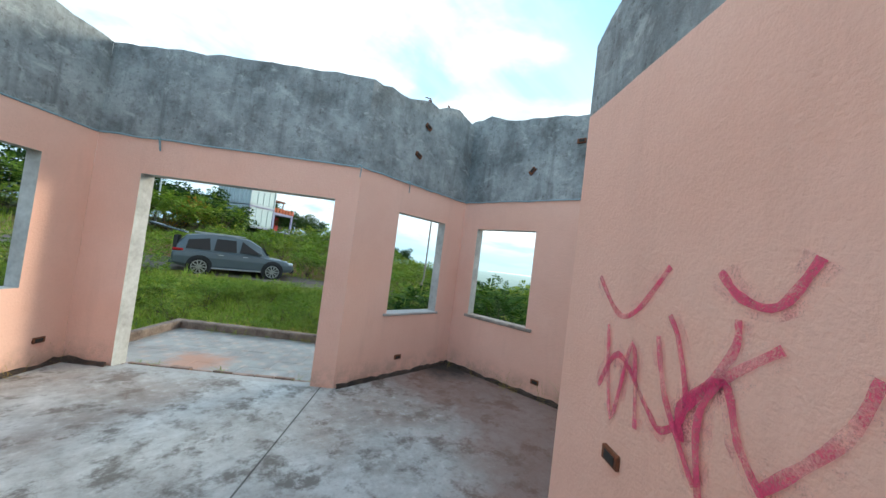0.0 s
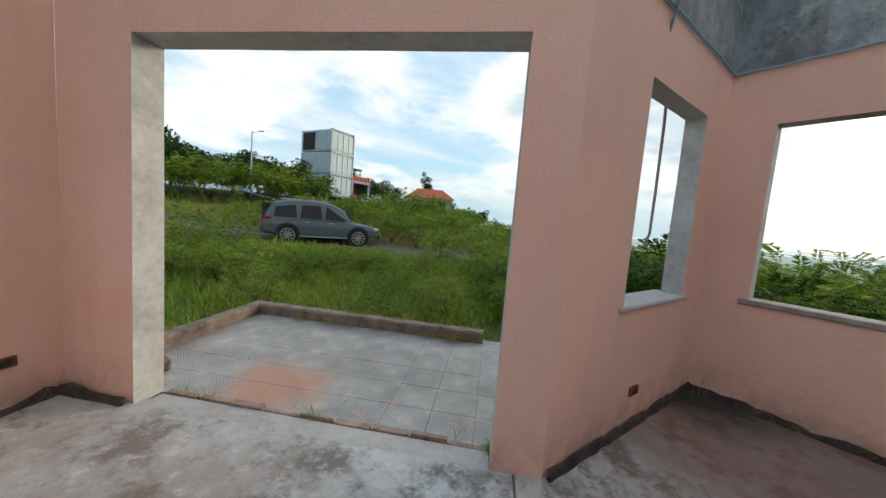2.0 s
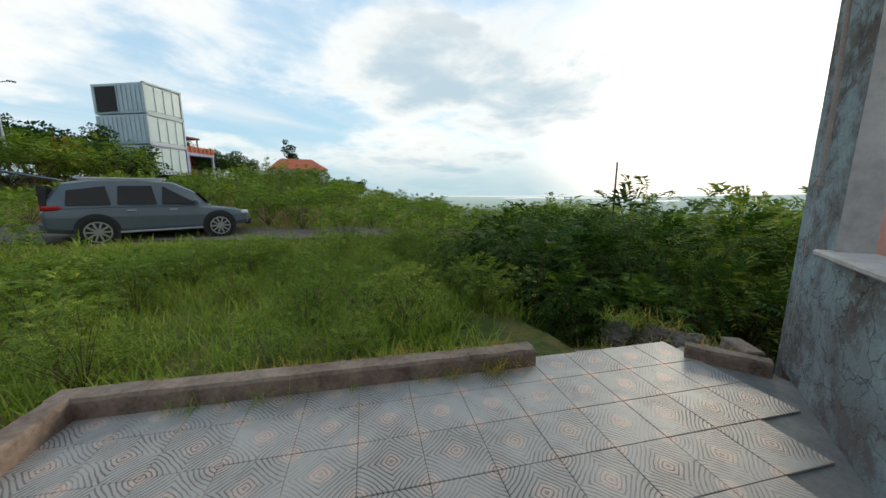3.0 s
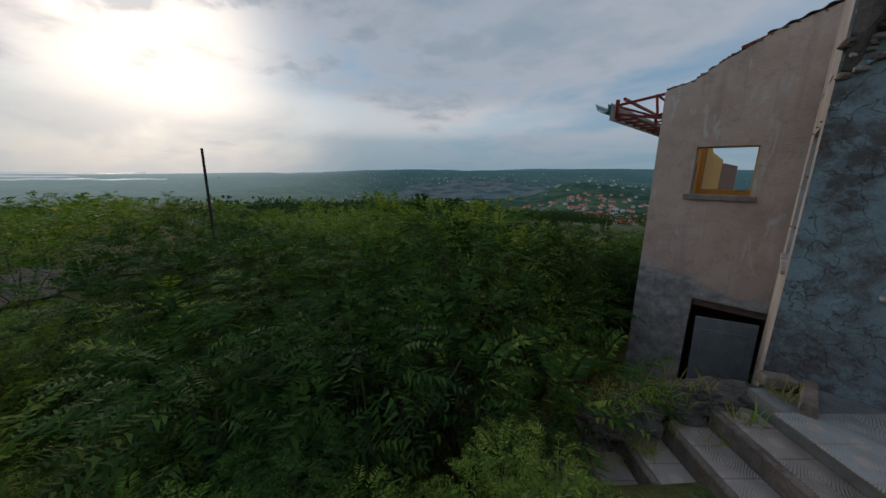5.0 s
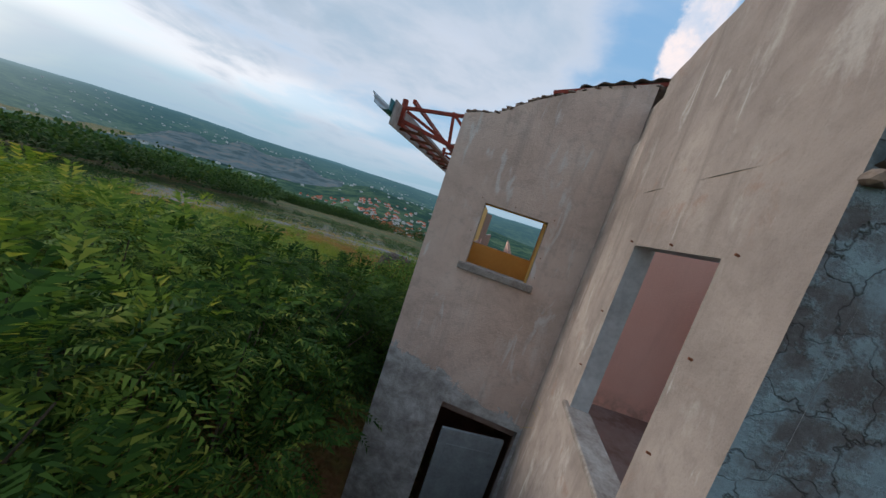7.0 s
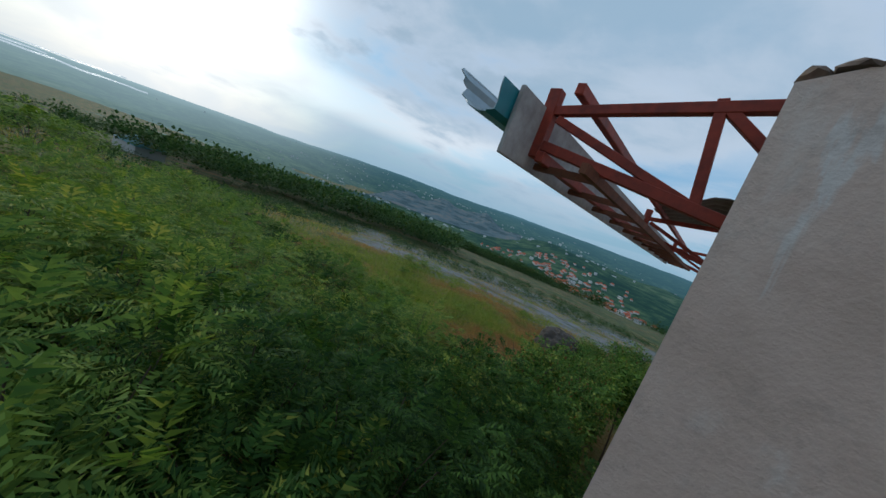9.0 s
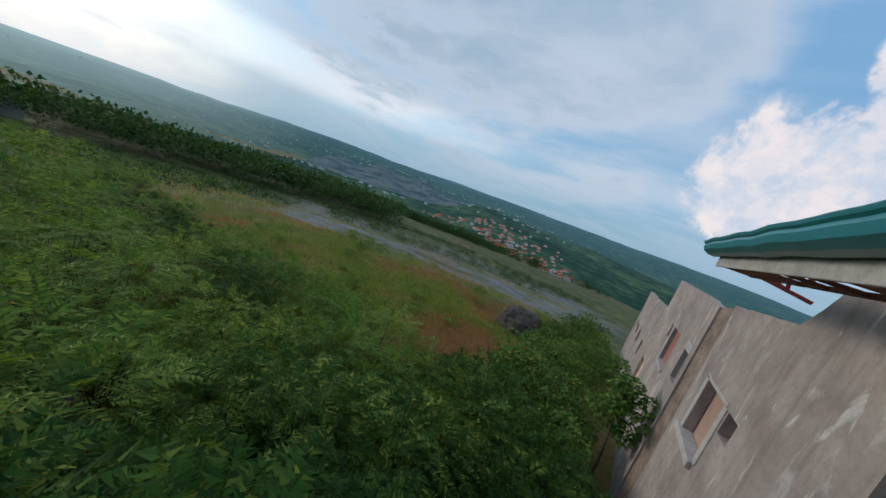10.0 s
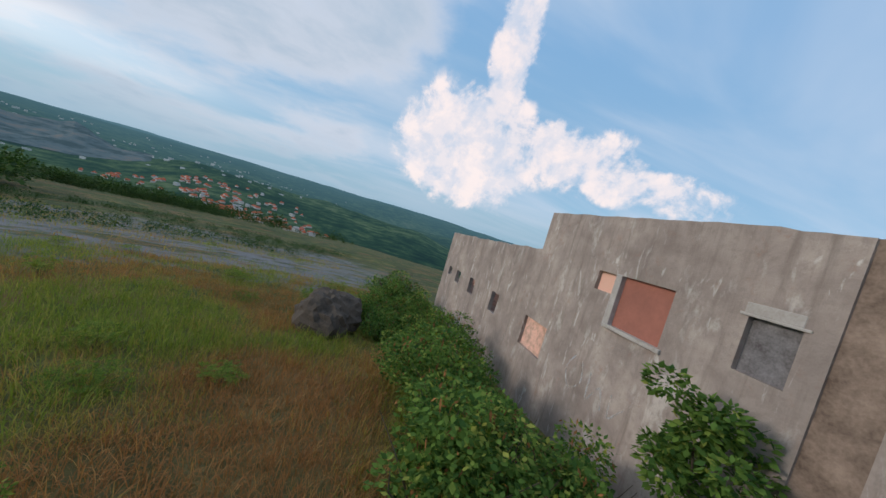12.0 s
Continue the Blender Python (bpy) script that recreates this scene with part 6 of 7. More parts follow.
def leaf(dark, light, third=None, thin=0.42):
    def build(gr):
        geo = gr.n("ShaderNodeNewGeometry")
        island = geo.outputs["Random Per Island"]
        own = gr.n("ShaderNodeObjectInfo").outputs["Random"]
        p = place(gr)
        patch = gr.noise(p, 0.35, 3, 0.5)
        f = gr.math("ADD", gr.math("MULTIPLY", island, 0.55), gr.math("ADD", gr.math("MULTIPLY", own, 0.2), gr.math("MULTIPLY", patch, 0.35)))
        stops = [(0.2, dark), (0.75, light)] + ([(0.92, third)] if third else [])
        col = gr.ramp(f, stops)
        d = gr.n("ShaderNodeBsdfPrincipled", ins={"Base Color": col, "Roughness": 0.75, "Specular IOR Level": 0.08}).outputs[0]
        t = gr.n("ShaderNodeBsdfTranslucent", ins={0: gr.mix(1.0, col, (1.3, 1.35, 0.7), "MULTIPLY")}).outputs[0]
        return gr.n("ShaderNodeMixShader", ins={0: thin, 1: d, 2: t}).outputs[0]
    return build


FROND = material("feather_leaf", leaf((0.011, 0.034, 0.011), (0.062, 0.125, 0.022), (0.26, 0.27, 0.045), 0.2))
SUNNY = material("sunny_leaf", leaf((0.036, 0.098, 0.024), (0.20, 0.275, 0.048), (0.46, 0.40, 0.085), 0.28))
FIELD = material("field_leaf", leaf((0.045, 0.10, 0.018), (0.19, 0.27, 0.046), (0.44, 0.38, 0.09), 0.3))
BROAD = material("broad_leaf", leaf((0.018, 0.066, 0.020), (0.15, 0.25, 0.050), (0.42, 0.40, 0.09), 0.25))
TREELEAF = material("tree_leaf", leaf((0.013, 0.038, 0.014), (0.052, 0.098, 0.028), (0.10, 0.13, 0.04), 0.25))
GREEN = material("grass_green", leaf((0.10, 0.18, 0.03), (0.26, 0.34, 0.06), (0.42, 0.38, 0.12), 0.3))
SLOPE_GREEN = material("grass_slope", leaf((0.085, 0.15, 0.024), (0.25, 0.29, 0.05), (0.44, 0.36, 0.11), 0.3))
STRAW = material("grass_straw", leaf((0.20, 0.20, 0.045), (0.42, 0.29, 0.09), (0.40, 0.19, 0.08), 0.3))
RUSTY = material("grass_rust", leaf((0.23, 0.115, 0.05), (0.40, 0.195, 0.08), (0.52, 0.33, 0.13), 0.3))
BARK = material("bark", plain((0.13, 0.10, 0.07), (0.07, 0.055, 0.04), 0.95, 8.0, strength=0.6))
POD = material("seed_pod", plain((0.36, 0.17, 0.06), (0.20, 0.09, 0.035), 0.9, 20.0))


def frames(ways, rolls=None):
    """Right and up for a row of ways."""
    ways = ways / np.linalg.norm(ways, axis=1, keepdims=True)
    ref = np.tile((0.0, 0.0, 1.0), (len(ways), 1))
    ref[np.abs(ways[:, 2]) > 0.95] = (1, 0, 0)
    right = np.cross(ways, ref)
    right /= np.linalg.norm(right, axis=1, keepdims=True)
    return ways, right, np.cross(right, ways)


def strips(start, way, side, length, width, droop):
    """Narrow leaves: a row of bent strips of two quads each."""
    n = len(start)
    length, width, droop = (np.broadcast_to(v, (n,))[:, None] for v in (length, width, droop))
    mid = start + way * length * 0.5 + np.array((0, 0, -1.0)) * droop * length * 0.12
    tip = start + way * length + np.array((0, 0, -1.0)) * droop * length * 0.5
    v = np.stack([start - side * width * 0.3, start + side * width * 0.3, mid + side * width * 0.5, mid - side * width * 0.5,
                  tip + side * width * 0.12, tip - side * width * 0.12], 1).reshape(-1, 3)
    k = np.arange(n)[:, None] * 6
    q = np.concatenate([k + [0, 1, 2, 3], k + [3, 2, 4, 5]], 1).reshape(-1, 4)
    return v, q


def blades(start, way, side, length, width):
    """One diamond-shaped quad a leaf."""
    n = len(start)
    length, width = (np.broadcast_to(v, (n,))[:, None] for v in (length, width))
    v = np.stack([start, start + way * length * 0.45 + side * width * 0.5, start + way * length, start + way * length * 0.45 - side * width * 0.5], 1).reshape(-1, 3)
    return v, np.arange(4 * n).reshape(-1, 4)


def slips(start, way, side, length, width):
    """One narrow triangle a leaflet."""
    n = len(start)
    length, width = (np.broadcast_to(v, (n,))[:, None] for v in (length, width))
    v = np.stack([start + way * length * 0.25 - side * width * 0.5, start + way * length * 0.1 + side * width * 0.5, start + way * length], 1).reshape(-1, 3)
    return v, np.arange(3 * n).reshape(-1, 3)


def tube(path, radii, sides=5):
    """A tapering limb along a path."""
    path = np.asarray(path, float)
    ways = np.gradient(path, axis=0)
    w, right, up = frames(ways)
    a = np.linspace(0, 2 * np.pi, sides, endpoint=False)
    ring = right[:, None] * np.cos(a)[None, :, None] + up[:, None] * np.sin(a)[None, :, None]
    v = (path[:, None] + ring * np.asarray(radii)[:, None, None]).reshape(-1, 3)
    q = []
    for i in range(len(path) - 1):
        for k in range(sides):
            j = (k + 1) % sides
            q.append((i * sides + k, i * sides + j, (i + 1) * sides + j, (i + 1) * sides + k))
    return v, np.array(q)


def join(pieces):
    vs, qs, at = [], [], 0
    for v, q in pieces:
        vs.append(v)
        qs.append(q + at)
        at += len(v)
    return np.concatenate(vs), np.concatenate(qs)


def thing_of(name, pieces, label, category):
    """An Empty with parts: (part name, vertices, quads, material)."""
    root = new(name)
    for pname, v, q, mat in pieces:
        ob = new(pname, fast_mesh(pname, v, q, (mat,)))
        ob.parent = root
        if pname == "pod":
            tagged(ob, "dry brown seed pods", kind="stuff")
    return tagged(root, label, category)


def feather_shrub(seed, high=2.6, wide=1.5, stems=9, fronds=240, pairs=6, leafy=1.0, mat=None):
    r = np.random.default_rng(seed)
    limbs, starts, ways = [], [], []
    lumps = []
    for k in range(stems + 5):
        a = 2.4 * k + r.uniform(-0.4, 0.4)
        out = wide * 0.78 * math.sqrt((k + 0.4) / (stems + 5))
        roof = high * (0.86 - 0.42 * (out / wide) ** 2)
        top = np.array((out * np.cos(a), out * np.sin(a), roof * (r.uniform(0.45, 1.0) if k % 3 else 1.0)))
        t = np.linspace(0, 1, 5)
        path = np.stack([top[0] * t**1.3, top[1] * t**1.3, top[2] * t], 1)
        path[:, :2] += r.normal(0, 0.03, (5, 2)) * t[:, None]
        limbs.append(tube(path, np.linspace(0.02, 0.006, 5), 4))
        lumps.append((top, wide * r.uniform(0.26, 0.40)))
    for _ in range(fronds):
        c, rad = lumps[int(r.integers(0, len(lumps)))]
        d = r.normal(0, 1, 3) * (1, 1, 0.8) + (0, 0, 0.35)
        d /= np.linalg.norm(d)
        p = c + d * rad * r.uniform(0.25, 0.8) * (1, 1, 0.75)
        p[2] = max(p[2], 0.12)
        starts.append(p)
        ways.append(d * (1, 1, 0.7) + (0, 0, 0.15) + r.normal(0, 0.2, 3))
    starts, ways = np.array(starts), np.array(ways)
    ways, right, up = frames(ways)
    n = len(starts)
    size = r.uniform(0.20, 0.40, n) * leafy
    pieces = []
    for k in range(pairs):                                    # pairs of leaflets along each frond
        u = 0.12 + 0.88 * k / (pairs - 1)
        base = starts + ways * (size * u)[:, None] + np.array((0, 0, -1.0)) * (size * 0.38 * u * u)[:, None]
        for sign in (-1, 1):
            w = ways * 0.55 + right * sign * 0.95 + np.array((0, 0, -0.25)) + r.normal(0, 0.12, (n, 3))
            w /= np.linalg.norm(w, axis=1, keepdims=True)
            long = size * ((0.33 if pairs > 5 else 0.46) - 0.2 * abs(u - 0.45)) * r.uniform(0.8, 1.2, n)
            side = np.cross(w, up)
            side /= np.linalg.norm(side, axis=1, keepdims=True)
            pieces.append(slips(base, w, side, long, long * (0.27 if pairs > 5 else 0.42)))
    v, q = join(pieces)
    lv, lq = join(limbs)
    return [("stem", lv, lq, BARK), ("foliage", v, q, mat or FROND)]


def broad_shrub(seed, high=1.6, wide=1.3, leaves=1500, size=0.10, pods=0):
    r = np.random.default_rng(seed)
    limbs = []
    for s in range(8):
        a = r.uniform(0, 2 * np.pi)
        t = np.linspace(0, 1, 5)
        path = np.stack([wide * 0.7 * np.cos(a) * t, wide * 0.7 * np.sin(a) * t, high * 0.85 * t], 1) + r.normal(0, 0.04, (5, 3)) * t[:, None]
        limbs.append(tube(path, np.linspace(0.02, 0.005, 5)))
    lumps = r.normal(0, 1, (16, 3)) * (wide * 0.42, wide * 0.42, high * 0.2) + (0, 0, high * 0.58)
    pick = r.integers(0, 16, leaves)
    d = r.normal(0, 1, (leaves, 3))
    d /= np.linalg.norm(d, axis=1, keepdims=True)
    p = lumps[pick] + d * (r.uniform(0.4, 1.0, leaves) ** 0.5 * 0.40 * wide)[:, None] * (1, 1, 0.75)
    p[:, 2] = np.maximum(p[:, 2], 0.02)
    w = d * (1, 1, 0.4) + r.normal(0, 0.5, (leaves, 3)) + (0, 0, -0.15)
    w, right, up = frames(w)
    tilt = r.uniform(-0.7, 0.7, leaves)[:, None]
    side = right * np.cos(tilt) + up * np.sin(tilt)
    long = size * r.uniform(0.6, 1.25, leaves)
    v, q = blades(p, w, side, long, long * 0.62)
    lv, lq = join(limbs)
    made = [("stem", lv, lq, BARK), ("foliage", v, q, BROAD)]
    if pods:
        k = r.integers(0, leaves, pods)
        c = p[k] + d[k] * 0.06
        made.append(("pod", *blades(c, np.tile((0, 0, -1.0), (pods, 1)) + r.normal(0, 0.3, (pods, 3)), right[k], r.uniform(0.07, 0.15, pods), 0.045), POD))
    return made


def tree(seed, high=6.0, wide=2.6, leaves=3400, size=0.26, flat=0.62, mat=None, stem=0.48):
    r = np.random.default_rng(seed)
    t = np.linspace(0, 1, 6)
    trunk = np.stack([0.25 * np.sin(2 * t + seed), 0.2 * np.cos(3 * t + seed) - 0.2, high * stem * t], 1)
    tv = tube(trunk, np.linspace(0.16, 0.07, 6) * high / 6, 7)
    limbs, centres = [], []
    for k in range(11):
        a, u = 2.4 * k + r.uniform(-0.4, 0.4), r.uniform(0.12, 1.0)
        p0 = np.array([np.interp(u, t, trunk[:, c]) for c in range(3)])
        end = p0 + np.array((np.cos(a) * wide * r.uniform(0.45, 0.85), np.sin(a) * wide * r.uniform(0.45, 0.85), high * r.uniform(0.02, 0.42)))
        s = np.linspace(0, 1, 4)[:, None]
        limbs.append(tube(p0 + (end - p0) * s + np.array((0, 0, 0.25)) * np.sin(np.pi * s), np.linspace(0.06, 0.02, 4) * high / 6))
        centres += [end, p0 + (end - p0) * 0.7 + r.normal(0, 0.3, 3), end + r.normal(0, 0.45, 3)]
    centres = np.array(centres)
    pick = r.integers(0, len(centres), leaves)
    d = r.normal(0, 1, (leaves, 3))
    d /= np.linalg.norm(d, axis=1, keepdims=True)
    rad = wide * 0.30 * r.uniform(0.7, 1.2, len(centres))
    p = centres[pick] + d * (rad[pick] * r.uniform(0.35, 1.0, leaves) ** 0.5)[:, None] * (1, 1, flat)
    w, right, up = frames(d + r.normal(0, 0.6, (leaves, 3)))
    tilt = r.uniform(-1.2, 1.2, leaves)[:, None]
    long = size * r.uniform(0.6, 1.3, leaves)
    v, q = blades(p, w, right * np.cos(tilt) + up * np.sin(tilt), long, long * 0.7)
    lv, lq = join(limbs)
    return [("trunk", *join([tv] + limbs), BARK), ("crown", v, q, mat or TREELEAF)]


def plant_at(source, x, y, scale=1.0, turn=0.0, sink=0.05, zscale=1.0):
    m = Matrix.Translation((x, y, ground(x, y) - sink)) @ Matrix.Rotation(turn, 4, "Z") @ Matrix.Diagonal((scale, scale, scale * zscale, 1))
    ob = copy_thing(source, m)
    ob.matrix_basis = m
    return ob


def clear_of_house(x, y, gap=0.5):
    """Whether a plant of that reach can stand here."""
    u, w = (x - y) * R2, (x + y) * R2                         # along and across the doorway wall
    if -3.35 - gap < u < 1.3 + gap and w < 2.2 + gap and w > -7:
        return False
    if -0.6 - gap < u < 1.5 and 1.5 < w < 3.7 + gap:
        return False                                          # the stairs
    if x < OUT3 + gap and -3.0 < y < 0.6 + gap and w > -7:
        return False
    return not (x < X5 + 0.35 + gap and y < Y4 + gap and w < 3)


def scatter(count, region, gap, tries=40):
    """Places by dart throwing inside region(x, y, r) -> spacing or 0, within a box."""
    (x0, x1, y0, y1), want = region
    out = []
    for _ in range(count * tries):
        x, y = rng.uniform(x0, x1), rng.uniform(y0, y1)
        s = want(x, y)
        if s and clear_of_house(x, y, gap) and all((x - a) ** 2 + (y - b) ** 2 > s * s for a, b in out):
            out.append((x, y))
            if len(out) == count:
                break
    return out


FEATHER = "green feathery-leaved shrub in the thicket"
near_kinds = [thing_of("shrub", feather_shrub(k, *dims, 9, 1.12), FEATHER, "shrub") for k, dims in enumerate(((2.6, 1.5, 11, 430), (2.6, 1.4, 10, 410), (2.6, 1.6, 12, 450)))]
sunny_kinds = [thing_of("shrub", feather_shrub(30 + k, *dims, 9, 1.12, SUNNY), "yellow-green feathery-leaved shrub on the slope", "shrub") for k, dims in enumerate(((2.6, 1.5, 11, 430), (2.6, 1.6, 10, 410)))]
far_kinds = [thing_of("field_bush", feather_shrub(10 + k, *dims, 5, 1.35, FIELD), "yellow-green feathery shrub in the field", "shrub") for k, dims in enumerate(((2.6, 1.9, 8, 210), (2.6, 2.1, 9, 220), (2.6, 1.7, 8, 190)))]
leafy_kinds = [thing_of("field_bush", feather_shrub(50 + k, *dims, 7, 1.2, FIELD), "yellow-green feathery shrub beside the terrace", "shrub") for k, dims in enumerate(((2.6, 1.7, 13, 420), (2.6, 1.5, 12, 400)))]
for s in leafy_kinds:
    tagged(s, group="field bushes")
for s in near_kinds + sunny_kinds:
    tagged(s, group="thicket shrubs")
for s in far_kinds:
    tagged(s, group="field bushes")


def rough(x, y, s=0.35):
    return noise.noise(Vector((x * s, y * s, 6.0)))


def canopy(x, y):
    """Height that the tops of the thicket reach."""
    d = math.hypot(x - 2.6, y - 3.0)
    side = ease(-2.5, -6.5, y)
    top = 1.12 - 0.085 * d - 0.30 * ease(3.4, 1.6, math.hypot(x - 2.7, y - 3.6)) + 0.38 * ease(4.0, 1.0, math.hypot(x - 7.5, y + 1.2))
    low = 0.5 - 0.19 * max(0.0, -y - 2.0) - 0.05 * max(0.0, x - 7)
    return (1 - side) * top + side * low + 0.28 * rough(x, y, 0.45)


def thicket(x, y):
    if x < 3.2 or (x < 4.7 and y < 1.3) or y < (-9.5 if x > 10.3 else -8.4) or x > 21 or (y < -3 and x < 5.0):
        return 0
    if math.degrees(math.atan2(y - 4.0, x - 1.5)) > 0 - 2.0 * max(0, 6 - x):
        return 0
    return 0.92 + 0.035 * x


def seen_car(x, y):
    a = bearing(x + 1.43, y + 0.09)
    return 58 < a < 84 and math.hypot(x + 1.43, y + 0.09) < 15.0


def north(x, y):
    w, u = (x + y) * R2, (x - y) * R2
    if w < 3.0 or u < -14 or u > 14 or ((11.9 if u > -1 else 10.9) + 0.13 * u < w < 14.6 + 0.13 * u):
        return 0
    if (u < -0.8 and w < 3.6) or math.hypot(x - 2.2, y - 4.3) < 3.0 or math.hypot(x + 0.3, y - 2.2) < 2.6:
        return 0
    if x > 3 and not math.degrees(math.atan2(y - 4.0, x - 1.5)) > 1:
        return 0
    return 0.80 + 0.03 * w


def grown(kind, x, y, tall, broad=1.1):
    """A shrub of that height, as broad as it is high."""
    s = tall / 2.35
    b = min(max(s * 1.05, 0.25), broad)
    m = Matrix.Translation((x, y, ground(x, y) - 0.05)) @ Matrix.Rotation(rng.uniform(0, 6.3), 4, "Z") @ Matrix.Diagonal((b, b, s, 1))
    ob = copy_thing(kind, m)
    ob.matrix_basis = m


def track_gap(x, y):
    """Clearance below the way that is flown over the thicket."""
    gap = 9.0
    for ax, ay, az_, bx, by, bz in ((2.3, 4.2, 1.68, 2.8, 2.2, 1.96), (2.8, 2.2, 1.96, 3.6, -1.2, 2.37), (3.6, -1.2, 2.37, 5.6, -2.55, 2.42), (5.6, -2.55, 2.42, 7.3, -4.6, 1.73), (7.3, -4.6, 1.73, 8.9, -8.1, 1.0)):
        t = min(max(((x - ax) * (bx - ax) + (y - ay) * (by - ay)) / ((bx - ax) ** 2 + (by - ay) ** 2), 0), 1)
        if math.hypot(x - ax - t * (bx - ax), y - ay - t * (by - ay)) < 2.0:
            gap = min(gap, az_ + t * (bz - az_))
    return gap


for x, y in scatter(215, ((3.0, 21.0, -9.5, 13.0), thicket), 0.7, 60):
    tall = min(canopy(x, y), track_gap(x, y) - 1.3) - ground(x, y)
    if tall > 0.8:
        sunny = rng.uniform() < 0.88 and y < 0.8 and (x > 7.8 or (x > 5.9 and y > -1.9))
        grown(sunny_kinds[int(rng.integers(0, 2))] if sunny else near_kinds[int(rng.integers(0, 3))], x, y, min(tall * rng.uniform(0.85, 1.1), 4.2))
for x, y in scatter(34, ((-8.0, 3.5, 1.5, 9.5), lambda x, y: 0.75 if north(x, y) and rough(x, y, 0.6) > -0.15 else 0), 0.4, 60):
    grown(far_kinds[int(rng.integers(0, 3))], x, y, min(rng.uniform(0.4, 0.95), 1.0 - 0.093 * math.hypot(x + 1.43, y + 0.09) - ground(x, y)), 0.42)
for x, y in scatter(64, ((-6.0, 9.0, 2.5, 12.0), lambda x, y: 0.62 if north(x, y) and rough(x, y, 0.5) > -0.22 else 0), 0.4, 60):
    eye = math.hypot(x + 1.43, y + 0.09)
    tall = min(rng.uniform(0.85, 1.5), 1.04 - 0.088 * eye - ground(x, y))
    if tall > 0.35:
        grown(leafy_kinds[int(rng.integers(0, 2))], x, y, tall, 0.55)
for x, y in scatter(24, ((-1.5, 5.0, 2.2, 7.5), lambda x, y: 0.6 if (x + y) * R2 > 2.7 and math.hypot(x - 2.2, y - 4.3) < 3.2 and (x - y) * R2 < 0.2 else 0), 0.35, 60):
    grown(leafy_kinds[int(rng.integers(0, 2))], x, y, rng.uniform(0.55, 0.85), 0.36)
for x, y in scatter(130, ((-10.0, 24.0, 1.0, 34.0), north), 0.4, 60):
    eye = math.hypot(x + 1.43, y + 0.09)
    tall = 1.2 + 0.55 * rough(x, y) + 0.08 * ease(3, 8, x) + 0.012 * max(0.0, eye - 14)
    if seen_car(x, y):
        tall = min(tall, 1.02 - 0.093 * eye - ground(x, y))
    if (x + y) * R2 < 7:
        tall = min(tall, 0.35 + 0.11 * (x + y) * R2)
    if tall > 0.3:
        grown(far_kinds[int(rng.integers(0, 3))], x, y, tall)
for x, y in scatter(70, ((12.0, 60.0, -34.0, 14.0), lambda x, y: 2.0 if bare(x, y) > 5 and rough(x, y, 0.07) > 0.02 - 0.3 * ease(-18, 0, y) and math.hypot(x - 9, y + 9) > 11 else 0), 0.5):
    grown(far_kinds[int(rng.integers(0, 3))], x, y, rng.uniform(1.0, 2.2) * (0.7 + 0.3 * ease(-20, -5, y)))
for x, y in scatter(38, ((8.5, 26.0, -30.0, -9.0), lambda x, y: 0.7 if bare(x, y) > 0 and math.hypot(x - 9.3, y + 8.7) > 2.2 and noise.noise(Vector((x * 0.3, y * 0.3, 12))) > 0.05 else 0), 0.5):
    grown(far_kinds[int(rng.integers(0, 3))], x, y, rng.uniform(0.35, 0.8), 0.5)
for k, s in enumerate(near_kinds + sunny_kinds + far_kinds + leafy_kinds):
    x, y = 15.5 + 1.9 * k, 1.0 - 1.3 * k
    s.matrix_basis = Matrix.Translation((x, y, ground(x, y) - 0.05)) @ Matrix.Diagonal((0.8, 0.8, 0.5, 1))


# grass, in tufts: green by the terrace, straw and rust on the open slope
def grass(name, mat, count, box_, want, high, width, label, spread=0.07, blades_=6):
    x0, x1, y0, y1 = box_
    pts = []
    while len(pts) < count:
        x, y = rng.uniform(x0, x1), rng.uniform(y0, y1)
        if clear_of_house(x, y, 0.05) and rng.uniform() < want(x, y):
            pts.append((x, y, ground(x, y)))
    base = np.repeat(np.array(pts), blades_, axis=0)
    n = len(base)
    a = rng.uniform(0, 2 * np.pi, n)
    base[:, :2] += rng.normal(0, spread, (n, 2))
    tilt = rng.uniform(0.1, 0.85, n)
    way = np.stack([np.cos(a) * tilt, np.sin(a) * tilt, np.ones(n)], 1)
    way /= np.linalg.norm(way, axis=1, keepdims=True)
    side = np.stack([-np.sin(a), np.cos(a), np.zeros(n)], 1)
    v, q = strips(base, way, side, high * rng.uniform(0.5, 1.25, n), width, rng.uniform(0.3, 1.3, n))
    return tagged(new(name, fast_mesh(name, v, q, (mat,))), label, "grass", kind="stuff")


def lawn(x, y):
    w, u = (x + y) * R2, (x - y) * R2
    return 0.1 if 11 < w - 0.13 * u < 14.4 else 1.0


def tint(x, y):
    """Where the slope is green (low), straw or rust (high)."""
    return noise.noise(Vector((x * 0.16, y * 0.16, 1))) + 0.5 * noise.noise(Vector((x * 0.5, y * 0.5, 4))) - 0.20 + 0.42 * ease(3.0, 0.8, math.hypot(x - 9.7, 0.7 * (y + 13.4))) + 0.22 * ease(9, 13, math.hypot(x - 9, y + 9)) - 0.4 * ease(4, 0, math.hypot(x - 15, y + 17.5))


def slope(x, y, reach=9.0):
    return math.exp(-max(0.0, math.hypot(x - 10, y + 12) - 4) / reach) * (0.1 if bare(x, y) < 0.1 else 1.0)


grass("grass", GREEN, 7500, (-9.0, 12.0, 0.5, 14.0), lambda x, y: lawn(x, y) * math.exp(-max(0.0, math.hypot(x - 1.5, y - 4.8) - 4) / 4), 0.38, 0.013, "long green grass round the terrace")
grass("grass", GREEN, 3000, (-8.0, 26.0, 8.0, 34.0), lawn, 0.55, 0.03, "long green grass towards the track")
